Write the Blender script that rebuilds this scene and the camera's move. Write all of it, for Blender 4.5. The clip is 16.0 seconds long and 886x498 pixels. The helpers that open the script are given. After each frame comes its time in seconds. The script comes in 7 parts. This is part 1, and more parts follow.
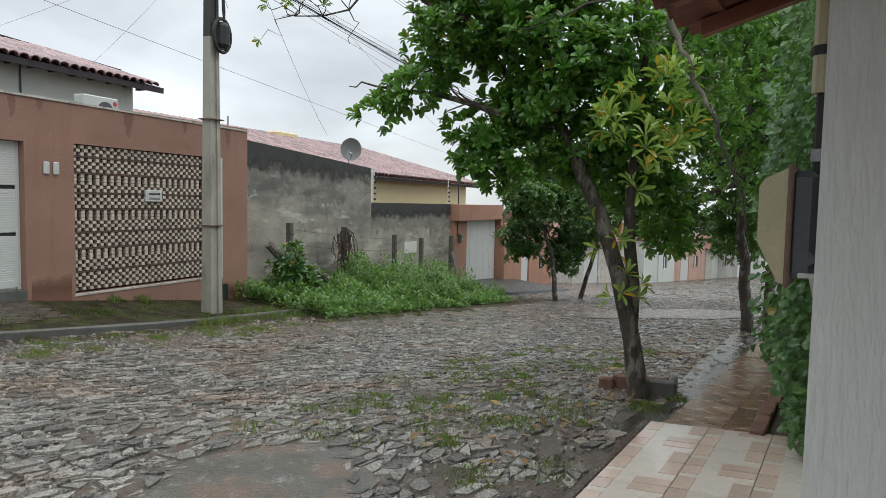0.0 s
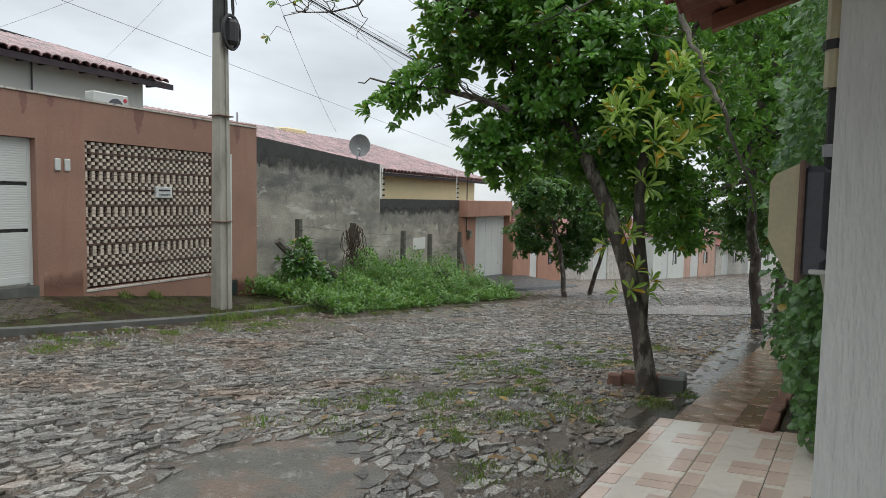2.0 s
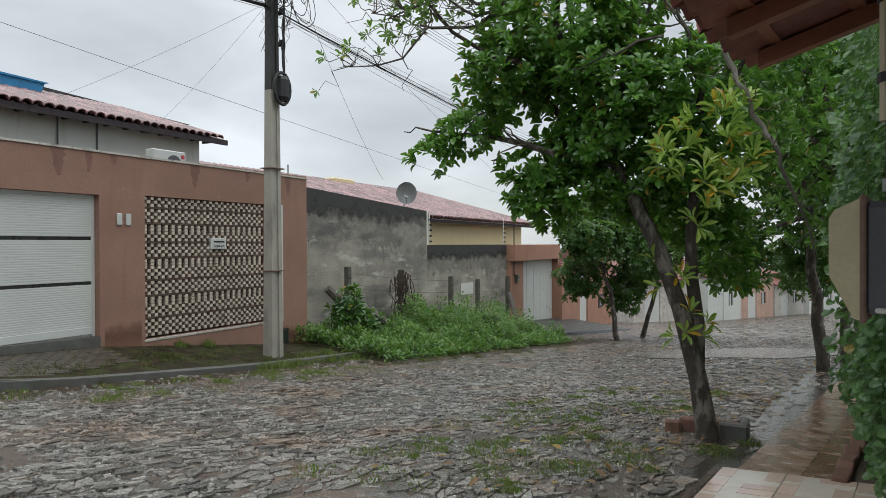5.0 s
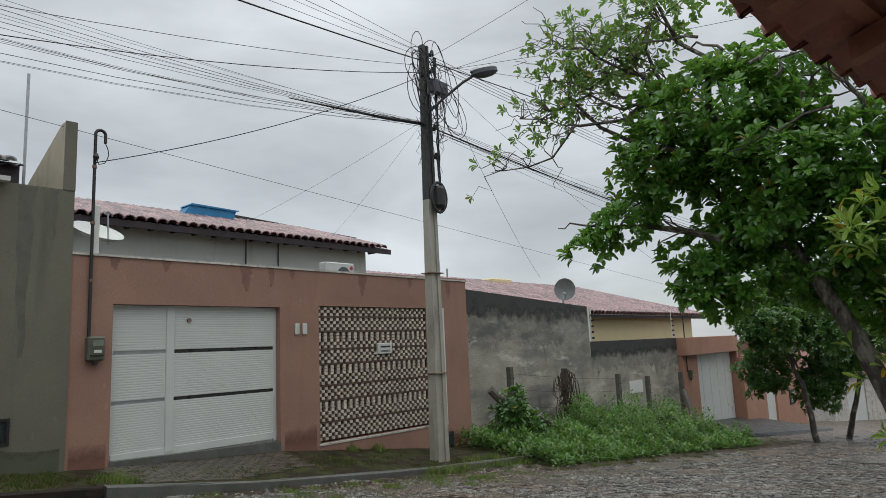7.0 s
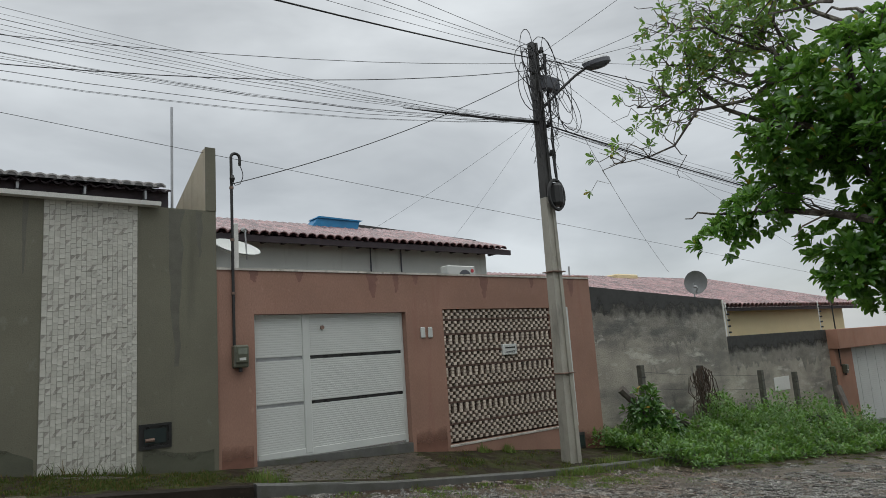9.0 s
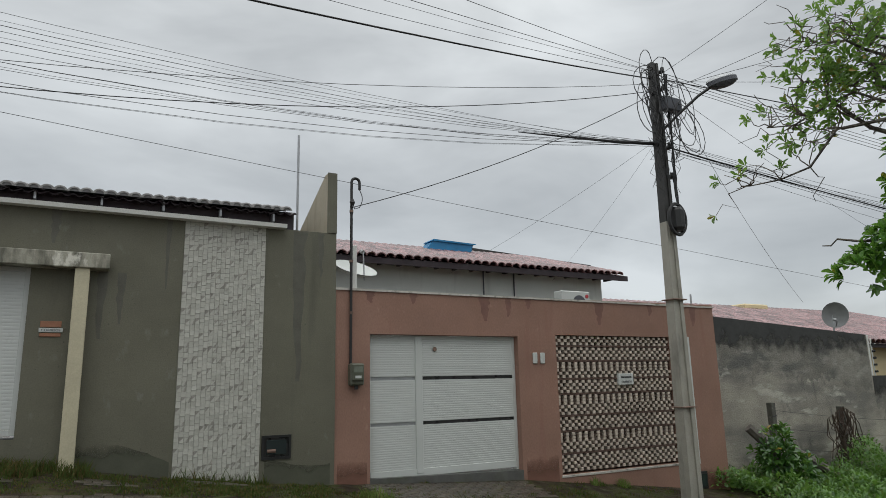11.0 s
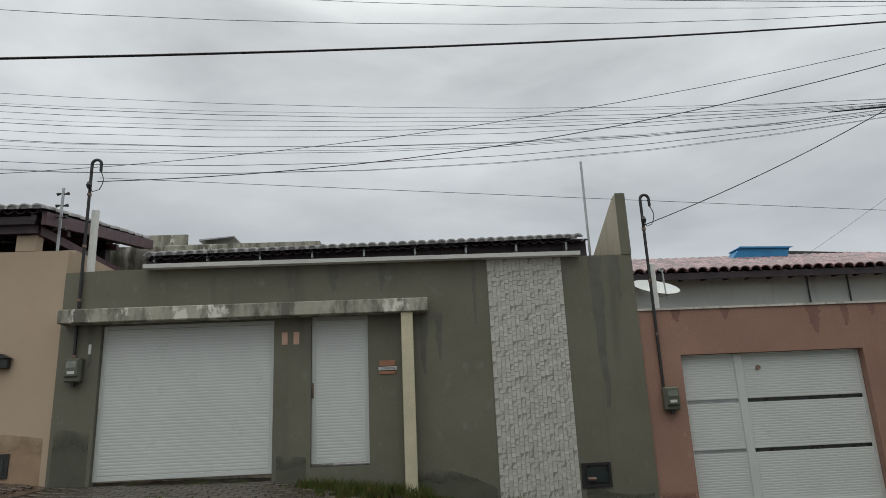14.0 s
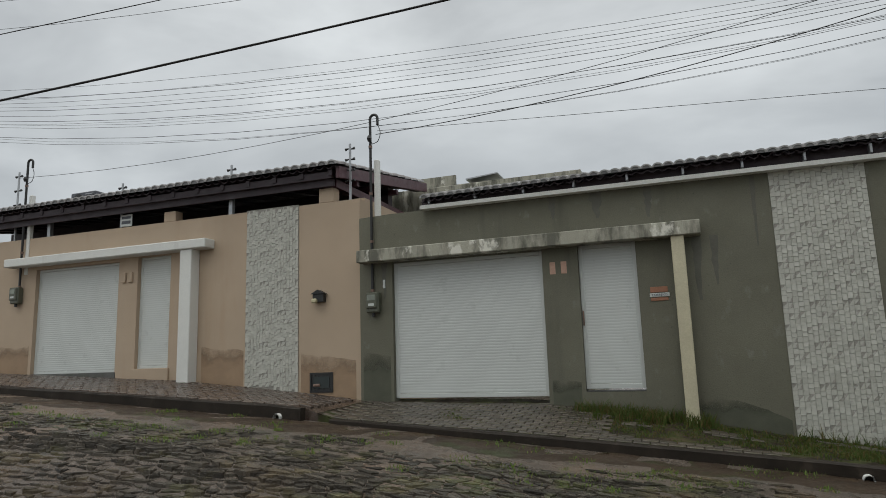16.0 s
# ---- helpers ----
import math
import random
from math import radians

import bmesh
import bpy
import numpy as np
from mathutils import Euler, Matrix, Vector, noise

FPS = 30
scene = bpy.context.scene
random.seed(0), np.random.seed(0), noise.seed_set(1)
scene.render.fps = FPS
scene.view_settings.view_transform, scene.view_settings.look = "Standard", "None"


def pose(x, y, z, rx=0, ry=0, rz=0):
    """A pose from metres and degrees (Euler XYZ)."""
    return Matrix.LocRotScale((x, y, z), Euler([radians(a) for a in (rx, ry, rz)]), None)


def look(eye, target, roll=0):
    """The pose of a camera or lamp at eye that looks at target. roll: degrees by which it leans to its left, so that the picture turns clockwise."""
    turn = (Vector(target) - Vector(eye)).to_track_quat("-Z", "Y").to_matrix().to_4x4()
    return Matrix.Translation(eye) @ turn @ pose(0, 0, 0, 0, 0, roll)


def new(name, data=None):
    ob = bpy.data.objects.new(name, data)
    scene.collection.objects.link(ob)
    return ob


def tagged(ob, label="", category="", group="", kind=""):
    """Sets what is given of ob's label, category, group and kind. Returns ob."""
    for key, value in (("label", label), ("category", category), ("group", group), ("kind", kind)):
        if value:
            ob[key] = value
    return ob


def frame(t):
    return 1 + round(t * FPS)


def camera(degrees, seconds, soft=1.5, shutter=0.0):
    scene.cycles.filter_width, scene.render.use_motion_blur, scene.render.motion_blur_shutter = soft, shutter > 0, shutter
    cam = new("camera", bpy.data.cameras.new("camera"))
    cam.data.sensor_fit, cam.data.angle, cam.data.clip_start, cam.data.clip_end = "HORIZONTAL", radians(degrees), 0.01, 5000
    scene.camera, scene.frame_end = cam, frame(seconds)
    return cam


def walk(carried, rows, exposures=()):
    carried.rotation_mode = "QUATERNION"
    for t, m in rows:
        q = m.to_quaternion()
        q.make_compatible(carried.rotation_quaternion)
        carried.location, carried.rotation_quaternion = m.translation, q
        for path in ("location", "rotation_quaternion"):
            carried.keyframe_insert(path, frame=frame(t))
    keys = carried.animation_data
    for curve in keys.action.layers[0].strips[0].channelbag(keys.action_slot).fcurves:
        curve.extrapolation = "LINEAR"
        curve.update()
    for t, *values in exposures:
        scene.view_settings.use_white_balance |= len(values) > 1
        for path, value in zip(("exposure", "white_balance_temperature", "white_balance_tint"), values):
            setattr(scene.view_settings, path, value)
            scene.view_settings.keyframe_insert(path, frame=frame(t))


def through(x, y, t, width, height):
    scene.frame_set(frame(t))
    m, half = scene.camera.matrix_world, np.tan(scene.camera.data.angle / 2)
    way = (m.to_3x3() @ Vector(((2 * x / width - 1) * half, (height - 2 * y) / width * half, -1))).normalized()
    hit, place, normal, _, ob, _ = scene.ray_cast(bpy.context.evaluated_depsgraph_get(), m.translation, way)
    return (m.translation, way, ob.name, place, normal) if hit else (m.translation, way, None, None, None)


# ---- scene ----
cam = camera(67.3, 16.0, soft=0.8)
PATH = [
    (0, pose(0, 0, 1.6, 86.09, -1.15, -67.14)),
    (0.5, pose(0, 0, 1.6, 86.41, -1.14, -67.20)),
    (1, pose(0, 0, 1.6, 85.89, -0.96, -66.85)),
    (1.5, pose(0, 0, 1.6, 85.68, -1.15, -66.76)),
    (2, pose(0, 0, 1.6, 85.74, -1.10, -66.40)),
    (2.5, pose(0, 0, 1.6, 85.54, -1.01, -66.63)),
    (3, pose(0, 0, 1.6, 85.40, -1.64, -66.84)),
    (3.2, pose(0, 0, 1.6, 85.45, -1.96, -66.31)),
    (5.3, pose(0, 0, 1.6, 92.15, 1.22, -60.35)),
    (5.5, pose(0, 0, 1.6, 94.38, 1.58, -58.40)),
    (6, pose(0, 0, 1.6, 96.93, 1.82, -54.61)),
    (6.5, pose(0, 0, 1.6, 98.08, 2.21, -51.82)),
    (7, pose(0, 0, 1.6, 98.41, 2.44, -48.66)),
    (7.5, pose(0, 0, 1.6, 98.70, 2.49, -45.26)),
    (8, pose(0, 0, 1.6, 99.02, 3.09, -41.74)),
    (8.5, pose(0, 0, 1.6, 99.07, 3.24, -39.78)),
    (9, pose(0, 0, 1.6, 99.08, 3.87, -38.04)),
    (9.5, pose(0, 0, 1.6, 100.42, 3.84, -35.83)),
    (9.7, pose(0, 0, 1.6, 101.06, 3.68, -34.70)),
    (11.8, pose(0, 0, 1.6, 101.32, 2.82, -23.68)),
    (12, pose(0, 0, 1.6, 101.73, 3.84, -21.85)),
    (12.5, pose(0, 0, 1.6, 104.33, 4.12, -15.63)),
    (13, pose(0, 0, 1.6, 104.89, 3.70, -13.04)),
    (13.5, pose(0, 0, 1.6, 105.27, 3.23, -6.88)),
    (14, pose(0, 0, 1.6, 104.59, 2.53, -2.79)),
    (14.5, pose(0, 0, 1.6, 103.75, 2.54, 0.81)),
    (15, pose(0, 0, 1.6, 102.03, 3.07, 6.65)),
    (15.5, pose(0, 0, 1.6, 100.72, 3.13, 11.73)),
    (16, pose(0, 0, 1.6, 99.38, 1.83, 19.92)),
]
EXPOSE = [(0, 0.4, 6350, 7.5), (3.2, 0.4, 6350, 7.5), (5.3, 0.17, 6350, 7.5), (7, -0.05, 6350, 7.5), (9, -0.12, 6400, 7.5), (16, -0.14, 6500, 7)]
walk(cam, PATH, EXPOSE)

# ---- sky and light: heavy overcast, rain ----
SKY_GAIN = 1.0
world = bpy.data.worlds.new("overcast")
scene.world = world
world.use_nodes = True
wt = world.node_tree
wt.nodes.clear()


def wn(kind, **kw):
    n = wt.nodes.new(kind)
    for k, v in kw.items():
        n.inputs[k].default_value = v
    return n


w_out = wn("ShaderNodeOutputWorld")
w_bg = wn("ShaderNodeBackground", Strength=SKY_GAIN)
w_sky = wt.nodes.new("ShaderNodeTexSky")
w_sky.sky_type = "NISHITA"
w_sky.sun_disc = False
w_sky.sun_elevation, w_sky.sun_rotation = radians(62), radians(200)
w_tc = wt.nodes.new("ShaderNodeTexCoord")
w_sep = wt.nodes.new("ShaderNodeSeparateXYZ")
wt.links.new(w_tc.outputs["Generated"], w_sep.inputs[0])
# an overcast sky brightens towards the zenith
w_ramp = wt.nodes.new("ShaderNodeValToRGB")
wt.links.new(w_sep.outputs["Z"], w_ramp.inputs[0])
el = w_ramp.color_ramp.elements
el[0].position, el[0].color = 0.0, (0.485, 0.495, 0.505, 1)
el[1].position, el[1].color = 1.0, (1.75, 1.76, 1.73, 1)
for p_, c_ in ((0.12, (0.515, 0.525, 0.535, 1)), (0.32, (0.545, 0.555, 0.56, 1)), (0.5, (0.63, 0.64, 0.645, 1)), (0.75, (1.2, 1.21, 1.19, 1))):
    e_ = el.new(p_)
    e_.color = c_
# cloud layers
w_map = wt.nodes.new("ShaderNodeMapping")
w_map.inputs["Scale"].default_value = (1.0, 1.6, 3.2)
w_map.inputs["Rotation"].default_value = (0.0, 0.3, 0.9)
wt.links.new(w_tc.outputs["Generated"], w_map.inputs[0])
w_n1 = wn("ShaderNodeTexNoise", Scale=2.1, Detail=5.0, Roughness=0.52, Distortion=0.3)
wt.links.new(w_map.outputs[0], w_n1.inputs["Vector"])
w_mr = wt.nodes.new("ShaderNodeMapRange")
w_mr.inputs["From Min"].default_value, w_mr.inputs["From Max"].default_value = 0.3, 0.72
w_mr.inputs["To Min"].default_value, w_mr.inputs["To Max"].default_value = 0.79, 1.38
wt.links.new(w_n1.outputs[0], w_mr.inputs[0])
w_mul = wt.nodes.new("ShaderNodeMixRGB")
w_mul.blend_type = "MULTIPLY"
w_mul.inputs[0].default_value = 1.0
wt.links.new(w_ramp.outputs[0], w_mul.inputs[1])
wt.links.new(w_mr.outputs[0], w_mul.inputs[2])
w_add = wt.nodes.new("ShaderNodeMixRGB")
w_add.blend_type = "MIX"
w_add.inputs[0].default_value = 0.02
wt.links.new(w_mul.outputs[0], w_add.inputs[1])
wt.links.new(w_sky.outputs[0], w_add.inputs[2])
wt.links.new(w_add.outputs[0], w_bg.inputs[0])
wt.links.new(w_bg.outputs[0], w_out.inputs[0])
sun_data = bpy.data.lights.new("sun", "SUN")
sun_data.energy, sun_data.angle, sun_data.color = 0.35, radians(60), (1.0, 0.97, 0.93)
sun = new("sun", sun_data)
sun.matrix_world = look((-6, -14, 34), (0, 4, 0))

# ---- materials ----
def mat_nodes(name):
    m = bpy.data.materials.new(name)
    m.use_nodes = True
    t = m.node_tree
    return m, t, t.nodes["Principled BSDF"]


def mixc(t, fac, a, b, mode="MIX"):
    n = t.nodes.new("ShaderNodeMixRGB")
    n.blend_type = mode
    for k, v in ((0, fac), (1, a), (2, b)):
        if isinstance(v, bpy.types.NodeSocket):
            t.links.new(v, n.inputs[k])
        elif k == 0:
            n.inputs[0].default_value = v
        else:
            n.inputs[k].default_value = (*v, 1)
    return n.outputs[0]


def noise_at(t, scale, detail=4.0, stretch=(1, 1, 1), rough=0.6, kind="ShaderNodeTexNoise"):
    tc = t.nodes.new("ShaderNodeTexCoord")
    mp = t.nodes.new("ShaderNodeMapping")
    mp.inputs["Scale"].default_value = stretch
    t.links.new(tc.outputs["Object"], mp.inputs[0])
    n = t.nodes.new(kind)
    n.inputs["Scale"].default_value = scale
    if kind == "ShaderNodeTexNoise":
        n.inputs["Detail"].default_value = detail
        n.inputs["Roughness"].default_value = rough
    t.links.new(mp.outputs[0], n.inputs["Vector"])
    return n.outputs["Fac"] if kind == "ShaderNodeTexNoise" else n.outputs["Distance"]


def ramp(t, fac, lo, hi, a=0.0, b=1.0):
    n = t.nodes.new("ShaderNodeMapRange")
    n.inputs["From Min"].default_value, n.inputs["From Max"].default_value = lo, hi
    n.inputs["To Min"].default_value, n.inputs["To Max"].default_value = a, b
    t.links.new(fac, n.inputs[0])
    return n.outputs[0]


def mul(t, a, b):
    n = t.nodes.new("ShaderNodeMath")
    n.operation = "MULTIPLY"
    for k, v in ((0, a), (1, b)):
        if isinstance(v, bpy.types.NodeSocket):
            t.links.new(v, n.inputs[k])
        else:
            n.inputs[k].default_value = v
    return n.outputs[0]


def surf(name, base, var=0.15, scale=2.0, rough=0.6, bump=0.25, bscale=60.0, stains=(), metal=0.0, piece=0.0, island=0.0,
         rvar=0.1, fine=0.1, bstretch=(1, 1, 1), depth=0.01):
    """base colour with broad and fine variation, stains of (colour, scale, lo, hi, stretch), relief"""
    m, t, p = mat_nodes(name)
    dark = tuple(c * (1 - var) for c in base)
    light = tuple(min(1, c * (1 + var)) for c in base)
    col = mixc(t, ramp(t, noise_at(t, scale), 0.3, 0.7), dark, light)
    f = noise_at(t, bscale, 3.0, bstretch)
    col = mixc(t, ramp(t, f, 0.35, 0.65, 0.0, fine * 2), col, tuple(c * 0.45 for c in base))
    for sc, ss, lo, hi, st in stains:
        col = mixc(t, ramp(t, noise_at(t, ss, 5.0, st), lo, hi), col, sc)
    if piece or island:
        if piece:
            src = t.nodes.new("ShaderNodeObjectInfo").outputs["Random"]
        else:
            src = t.nodes.new("ShaderNodeNewGeometry").outputs["Random Per Island"]
        k = piece or island
        hsv = t.nodes.new("ShaderNodeHueSaturation")
        t.links.new(ramp(t, src, 0, 1, 1 - k, 1 + k), hsv.inputs["Value"])
        t.links.new(col, hsv.inputs["Color"])
        col = hsv.outputs[0]
    t.links.new(col, p.inputs["Base Color"])
    t.links.new(ramp(t, noise_at(t, scale * 2.3), 0.3, 0.7, max(0.03, rough - rvar), min(1, rough + rvar)), p.inputs["Roughness"])
    p.inputs["Metallic"].default_value = metal
    if bump:
        b = t.nodes.new("ShaderNodeBump")
        b.inputs["Strength"].default_value = bump
        b.inputs["Distance"].default_value = depth
        t.links.new(f, b.inputs["Height"])
        t.links.new(b.outputs[0], p.inputs["Normal"])
    return m


def leafy(name, base, tip, odd=(0.35, 0.22, 0.03), odd_share=0.03, rough=0.25, through=0.42):
    m, t, p = mat_nodes(name)
    r = t.nodes.new("ShaderNodeNewGeometry").outputs["Random Per Island"]
    col = mixc(t, r, base, tip)
    col = mixc(t, ramp(t, r, 1 - odd_share, 1 - odd_share * 0.6), col, odd)
    col = mixc(t, ramp(t, noise_at(t, 30), 0.35, 0.7, 0, 0.35), col, tuple(c * 0.5 for c in base))
    t.links.new(col, p.inputs["Base Color"])
    p.inputs["Roughness"].default_value = rough
    tr = t.nodes.new("ShaderNodeBsdfTranslucent")
    t.links.new(mixc(t, 0.45, col, (0.34, 0.58, 0.09)), tr.inputs["Color"])
    p.inputs["Specular IOR Level"].default_value = 0.9
    mx = t.nodes.new("ShaderNodeMixShader")
    mx.inputs[0].default_value = through
    t.links.new(p.outputs[0], mx.inputs[1])
    t.links.new(tr.outputs[0], mx.inputs[2])
    t.links.new(mx.outputs[0], t.nodes["Material Output"].inputs[0])
    return m


VERT = (1.0, 1.0, 0.12)
M = {}
M["pink"] = surf("pink_render", (0.315, 0.18, 0.132), 0.13, 1.1, 0.75, 0.5, 70, [((0.26, 0.125, 0.095), 2.2, 0.58, 0.75, VERT), ((0.42, 0.26, 0.2), 9, 0.62, 0.8, (1, 1, 0.5))], fine=0.14, bstretch=(1, 1, 0.35))
M["gray"] = surf("gray_green_render", (0.147, 0.142, 0.102), 0.12, 0.9, 0.7, 0.35, 60, [((0.09, 0.09, 0.065), 2.0, 0.56, 0.74, VERT), ((0.2, 0.2, 0.165), 6, 0.62, 0.8, (1, 1, 0.6)), ((0.08, 0.078, 0.055), 26, 0.66, 0.72, (1, 1, 1))], fine=0.12)
M["beige"] = surf("beige_render", (0.46, 0.355, 0.255), 0.06, 0.8, 0.75, 0.25, 70, [((0.4, 0.28, 0.185), 1.3, 0.6, 0.8, VERT)], fine=0.06)
M["cap"] = surf("weathered_white_coping", (0.55, 0.52, 0.47), 0.2, 3, 0.7, 0.3, 50, [((0.2, 0.19, 0.16), 6, 0.5, 0.7, (1, 1, 1))])
M["canopy"] = surf("stained_cream_canopy", (0.37, 0.355, 0.285), 0.15, 2.5, 0.7, 0.3, 50, [((0.12, 0.117, 0.09), 5.0, 0.44, 0.6, (1, 1, 0.3)), ((0.66, 0.64, 0.56), 4, 0.6, 0.66, (1, 1, 0.5))])
M["wing_cream"] = surf("cream_wing_wall", (0.44, 0.39, 0.29), 0.12, 1.6, 0.7, 0.3, 60, [((0.25, 0.225, 0.165), 2.5, 0.55, 0.75, VERT)])
M["cream_post"] = surf("cream_post", (0.55, 0.50, 0.35), 0.1, 2.5, 0.65, 0.2, 60, [((0.4, 0.35, 0.2), 5, 0.6, 0.75, VERT)])
M["white"] = surf("white_aluminium", (0.56, 0.58, 0.555), 0.04, 1.5, 0.35, 0.03, 80, [((0.6, 0.61, 0.58), 4, 0.66, 0.85, VERT)], fine=0.02)
M["white_wall"] = surf("white_paint", (0.72, 0.72, 0.68), 0.06, 1.2, 0.7, 0.2, 60, [((0.5, 0.49, 0.44), 2.2, 0.6, 0.8, VERT)])
M["pale_wall"] = surf("pale_green_white_wall", (0.62, 0.64, 0.60), 0.06, 1.0, 0.7, 0.15, 60, [((0.42, 0.43, 0.4), 2.4, 0.6, 0.8, VERT)])
M["yellow_wall"] = surf("pale_yellow_wall", (0.74, 0.62, 0.37), 0.05, 1.0, 0.7, 0.15, 60)
M["orange_wall"] = surf("orange_wall", (0.38, 0.2, 0.135), 0.1, 1.2, 0.7, 0.3, 60, [((0.33, 0.16, 0.1), 2.5, 0.58, 0.75, VERT)])
M["salmon_wall"] = surf("faded_salmon_wall", (0.5, 0.32, 0.25), 0.12, 1.2, 0.7, 0.3, 60, [((0.34, 0.24, 0.19), 1.5, 0.52, 0.7, VERT)])
# near-black: the shade inside gaps and slots, put into a colour
M["gap_shade"] = surf("slot_shade", (0.02, 0.02, 0.02), 0.1, 3, 0.3, 0, 60)
M["stone_tile"] = surf("white_stone_cladding", (0.47, 0.465, 0.41), 0.08, 14, 0.6, 0.4, 45, [((0.3, 0.29, 0.26), 11, 0.62, 0.72, (1, 1, 1))], piece=0.05, fine=0.06)
M["stone_tile_field"] = surf("white_stone_claddings", (0.47, 0.465, 0.41), 0.08, 14, 0.6, 0.4, 45, [((0.3, 0.29, 0.26), 11, 0.62, 0.72, (1, 1, 1))], island=0.05, fine=0.06)
M["stone_vein"] = surf("gray_veined_stone", (0.3, 0.285, 0.25), 0.3, 30, 0.6, 0.4, 45, [((0.42, 0.41, 0.37), 22, 0.52, 0.6, (1, 1, 0.6))], fine=0.1)
M["stone_joint"] = surf("cladding_joint", (0.3, 0.285, 0.25), 0.1, 8, 0.8, 0.2, 60)
M["tile_roof"] = surf("pinkish_clay_tile", (0.25, 0.145, 0.145), 0.25, 5, 0.28, 0.3, 60, [((0.17, 0.11, 0.10), 2.0, 0.5, 0.72, (1, 1, 1))], piece=0.3)
M["tile_field"] = surf("pinkish_clay_tiles", (0.27, 0.15, 0.15), 0.25, 5, 0.28, 0.3, 60, [((0.17, 0.11, 0.10), 2.0, 0.5, 0.72, (1, 1, 1))], island=0.5)
M["tile_dark"] = surf("weathered_dark_tile", (0.17, 0.155, 0.155), 0.35, 5, 0.5, 0.3, 60, [((0.3, 0.29, 0.28), 6, 0.5, 0.7, (1, 1, 1))], piece=0.35)
M["tile_red"] = surf("red_clay_tile", (0.23, 0.082, 0.06), 0.25, 6, 0.6, 0.3, 60, [((0.15, 0.07, 0.06), 4, 0.5, 0.75, (1, 1, 1))], piece=0.25)
M["tile_red_field"] = surf("red_clay_tiles", (0.2, 0.07, 0.052), 0.25, 6, 0.6, 0.3, 60, [((0.15, 0.07, 0.06), 4, 0.5, 0.75, (1, 1, 1))], island=0.25)
M["wood_red"] = surf("red_stained_wood", (0.24, 0.095, 0.06), 0.25, 3, 0.5, 0.25, 40, bstretch=(0.2, 1, 1))
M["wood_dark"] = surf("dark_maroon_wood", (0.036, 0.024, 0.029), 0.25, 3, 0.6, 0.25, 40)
M["wood_maroon"] = surf("maroon_stained_wood", (0.085, 0.036, 0.045), 0.25, 3, 0.5, 0.25, 40)
M["wood_gray"] = surf("weathered_gray_wood", (0.13, 0.115, 0.10), 0.3, 6, 0.8, 0.6, 40, bstretch=(1, 1, 0.15))
M["concrete"] = surf("concrete_pole", (0.36, 0.345, 0.295), 0.12, 2.5, 0.7, 0.35, 60, [((0.2, 0.19, 0.165), 4, 0.55, 0.75, (1, 1, 0.3))])
M["concrete_dark"] = surf("black_stained_concrete", (0.04, 0.039, 0.037), 0.3, 3, 0.6, 0.35, 50, [((0.12, 0.115, 0.105), 5, 0.62, 0.78, (1, 1, 0.2))])
M["old_wall"] = surf("weathered_render", (0.40, 0.37, 0.31), 0.28, 1.3, 0.8, 0.8, 30, [((0.2, 0.19, 0.17), 0.9, 0.5, 0.64, (0.5, 1, 1.6)), ((0.5, 0.48, 0.42), 1.9, 0.58, 0.68, (0.6, 1, 1.8)), ((0.11, 0.108, 0.1), 3, 0.6, 0.74, (1, 1, 0.5))], fine=0.2, depth=0.03)
M["kerb"] = surf("wet_concrete_kerb", (0.11, 0.11, 0.102), 0.25, 4, 0.5, 0.4, 50, [((0.08, 0.085, 0.06), 3, 0.5, 0.7, (1, 1, 1))])
M["mud"] = surf("wet_gutter_mud", (0.05, 0.034, 0.022), 0.4, 1.6, 0.5, 1.0, 30, [((0.1, 0.064, 0.038), 1.1, 0.55, 0.7, (1, 1, 1)), ((0.04, 0.045, 0.018), 2.2, 0.55, 0.68, (1, 1, 1))], rvar=0.25, fine=0.3, depth=0.02)
M["kerb_brown"] = surf("wet_brown_kerb", (0.026, 0.02, 0.015), 0.3, 3, 0.6, 0.5, 50, [((0.05, 0.038, 0.029), 4, 0.58, 0.72, (1, 1, 1))])
M["pavement"] = surf("mossy_wet_pavement", (0.03, 0.022, 0.014), 0.35, 2, 0.75, 0.7, 40, [((0.045, 0.052, 0.016), 3.2, 0.46, 0.6, (1, 1, 1)), ((0.10, 0.066, 0.043), 1.3, 0.6, 0.78, (1, 1, 1))], rvar=0.25)
M["paver"] = surf("wet_concrete_paver", (0.075, 0.06, 0.046), 0.35, 5, 0.42, 0.6, 60, [((0.045, 0.045, 0.016), 2.1, 0.5, 0.62, (1, 1, 1)), ((0.105, 0.092, 0.075), 0.6, 0.55, 0.68, (1, 1, 1))], piece=0.3, rvar=0.2)
M["paver_brown"] = surf("wet_brown_paver", (0.085, 0.06, 0.045), 0.3, 5, 0.3, 0.5, 60, [((0.12, 0.095, 0.075), 0.9, 0.52, 0.68, (1, 1, 1))], piece=0.25, rvar=0.2)
M["wet_brown"] = surf("wet_brown_pavement", (0.072, 0.05, 0.038), 0.25, 2, 0.25, 0.3, 40, [((0.07, 0.055, 0.045), 3, 0.5, 0.7, (1, 1, 1))], rvar=0.15)
M["dirt"] = surf("wet_road_dirt", (0.14, 0.11, 0.086), 0.35, 1.4, 0.3, 1.0, 55, [((0.17, 0.12, 0.086), 0.5, 0.5, 0.66, (1, 1, 1)), ((0.07, 0.065, 0.05), 1.1, 0.55, 0.7, (1, 1, 1))], rvar=0.25, fine=0.4, depth=0.03)
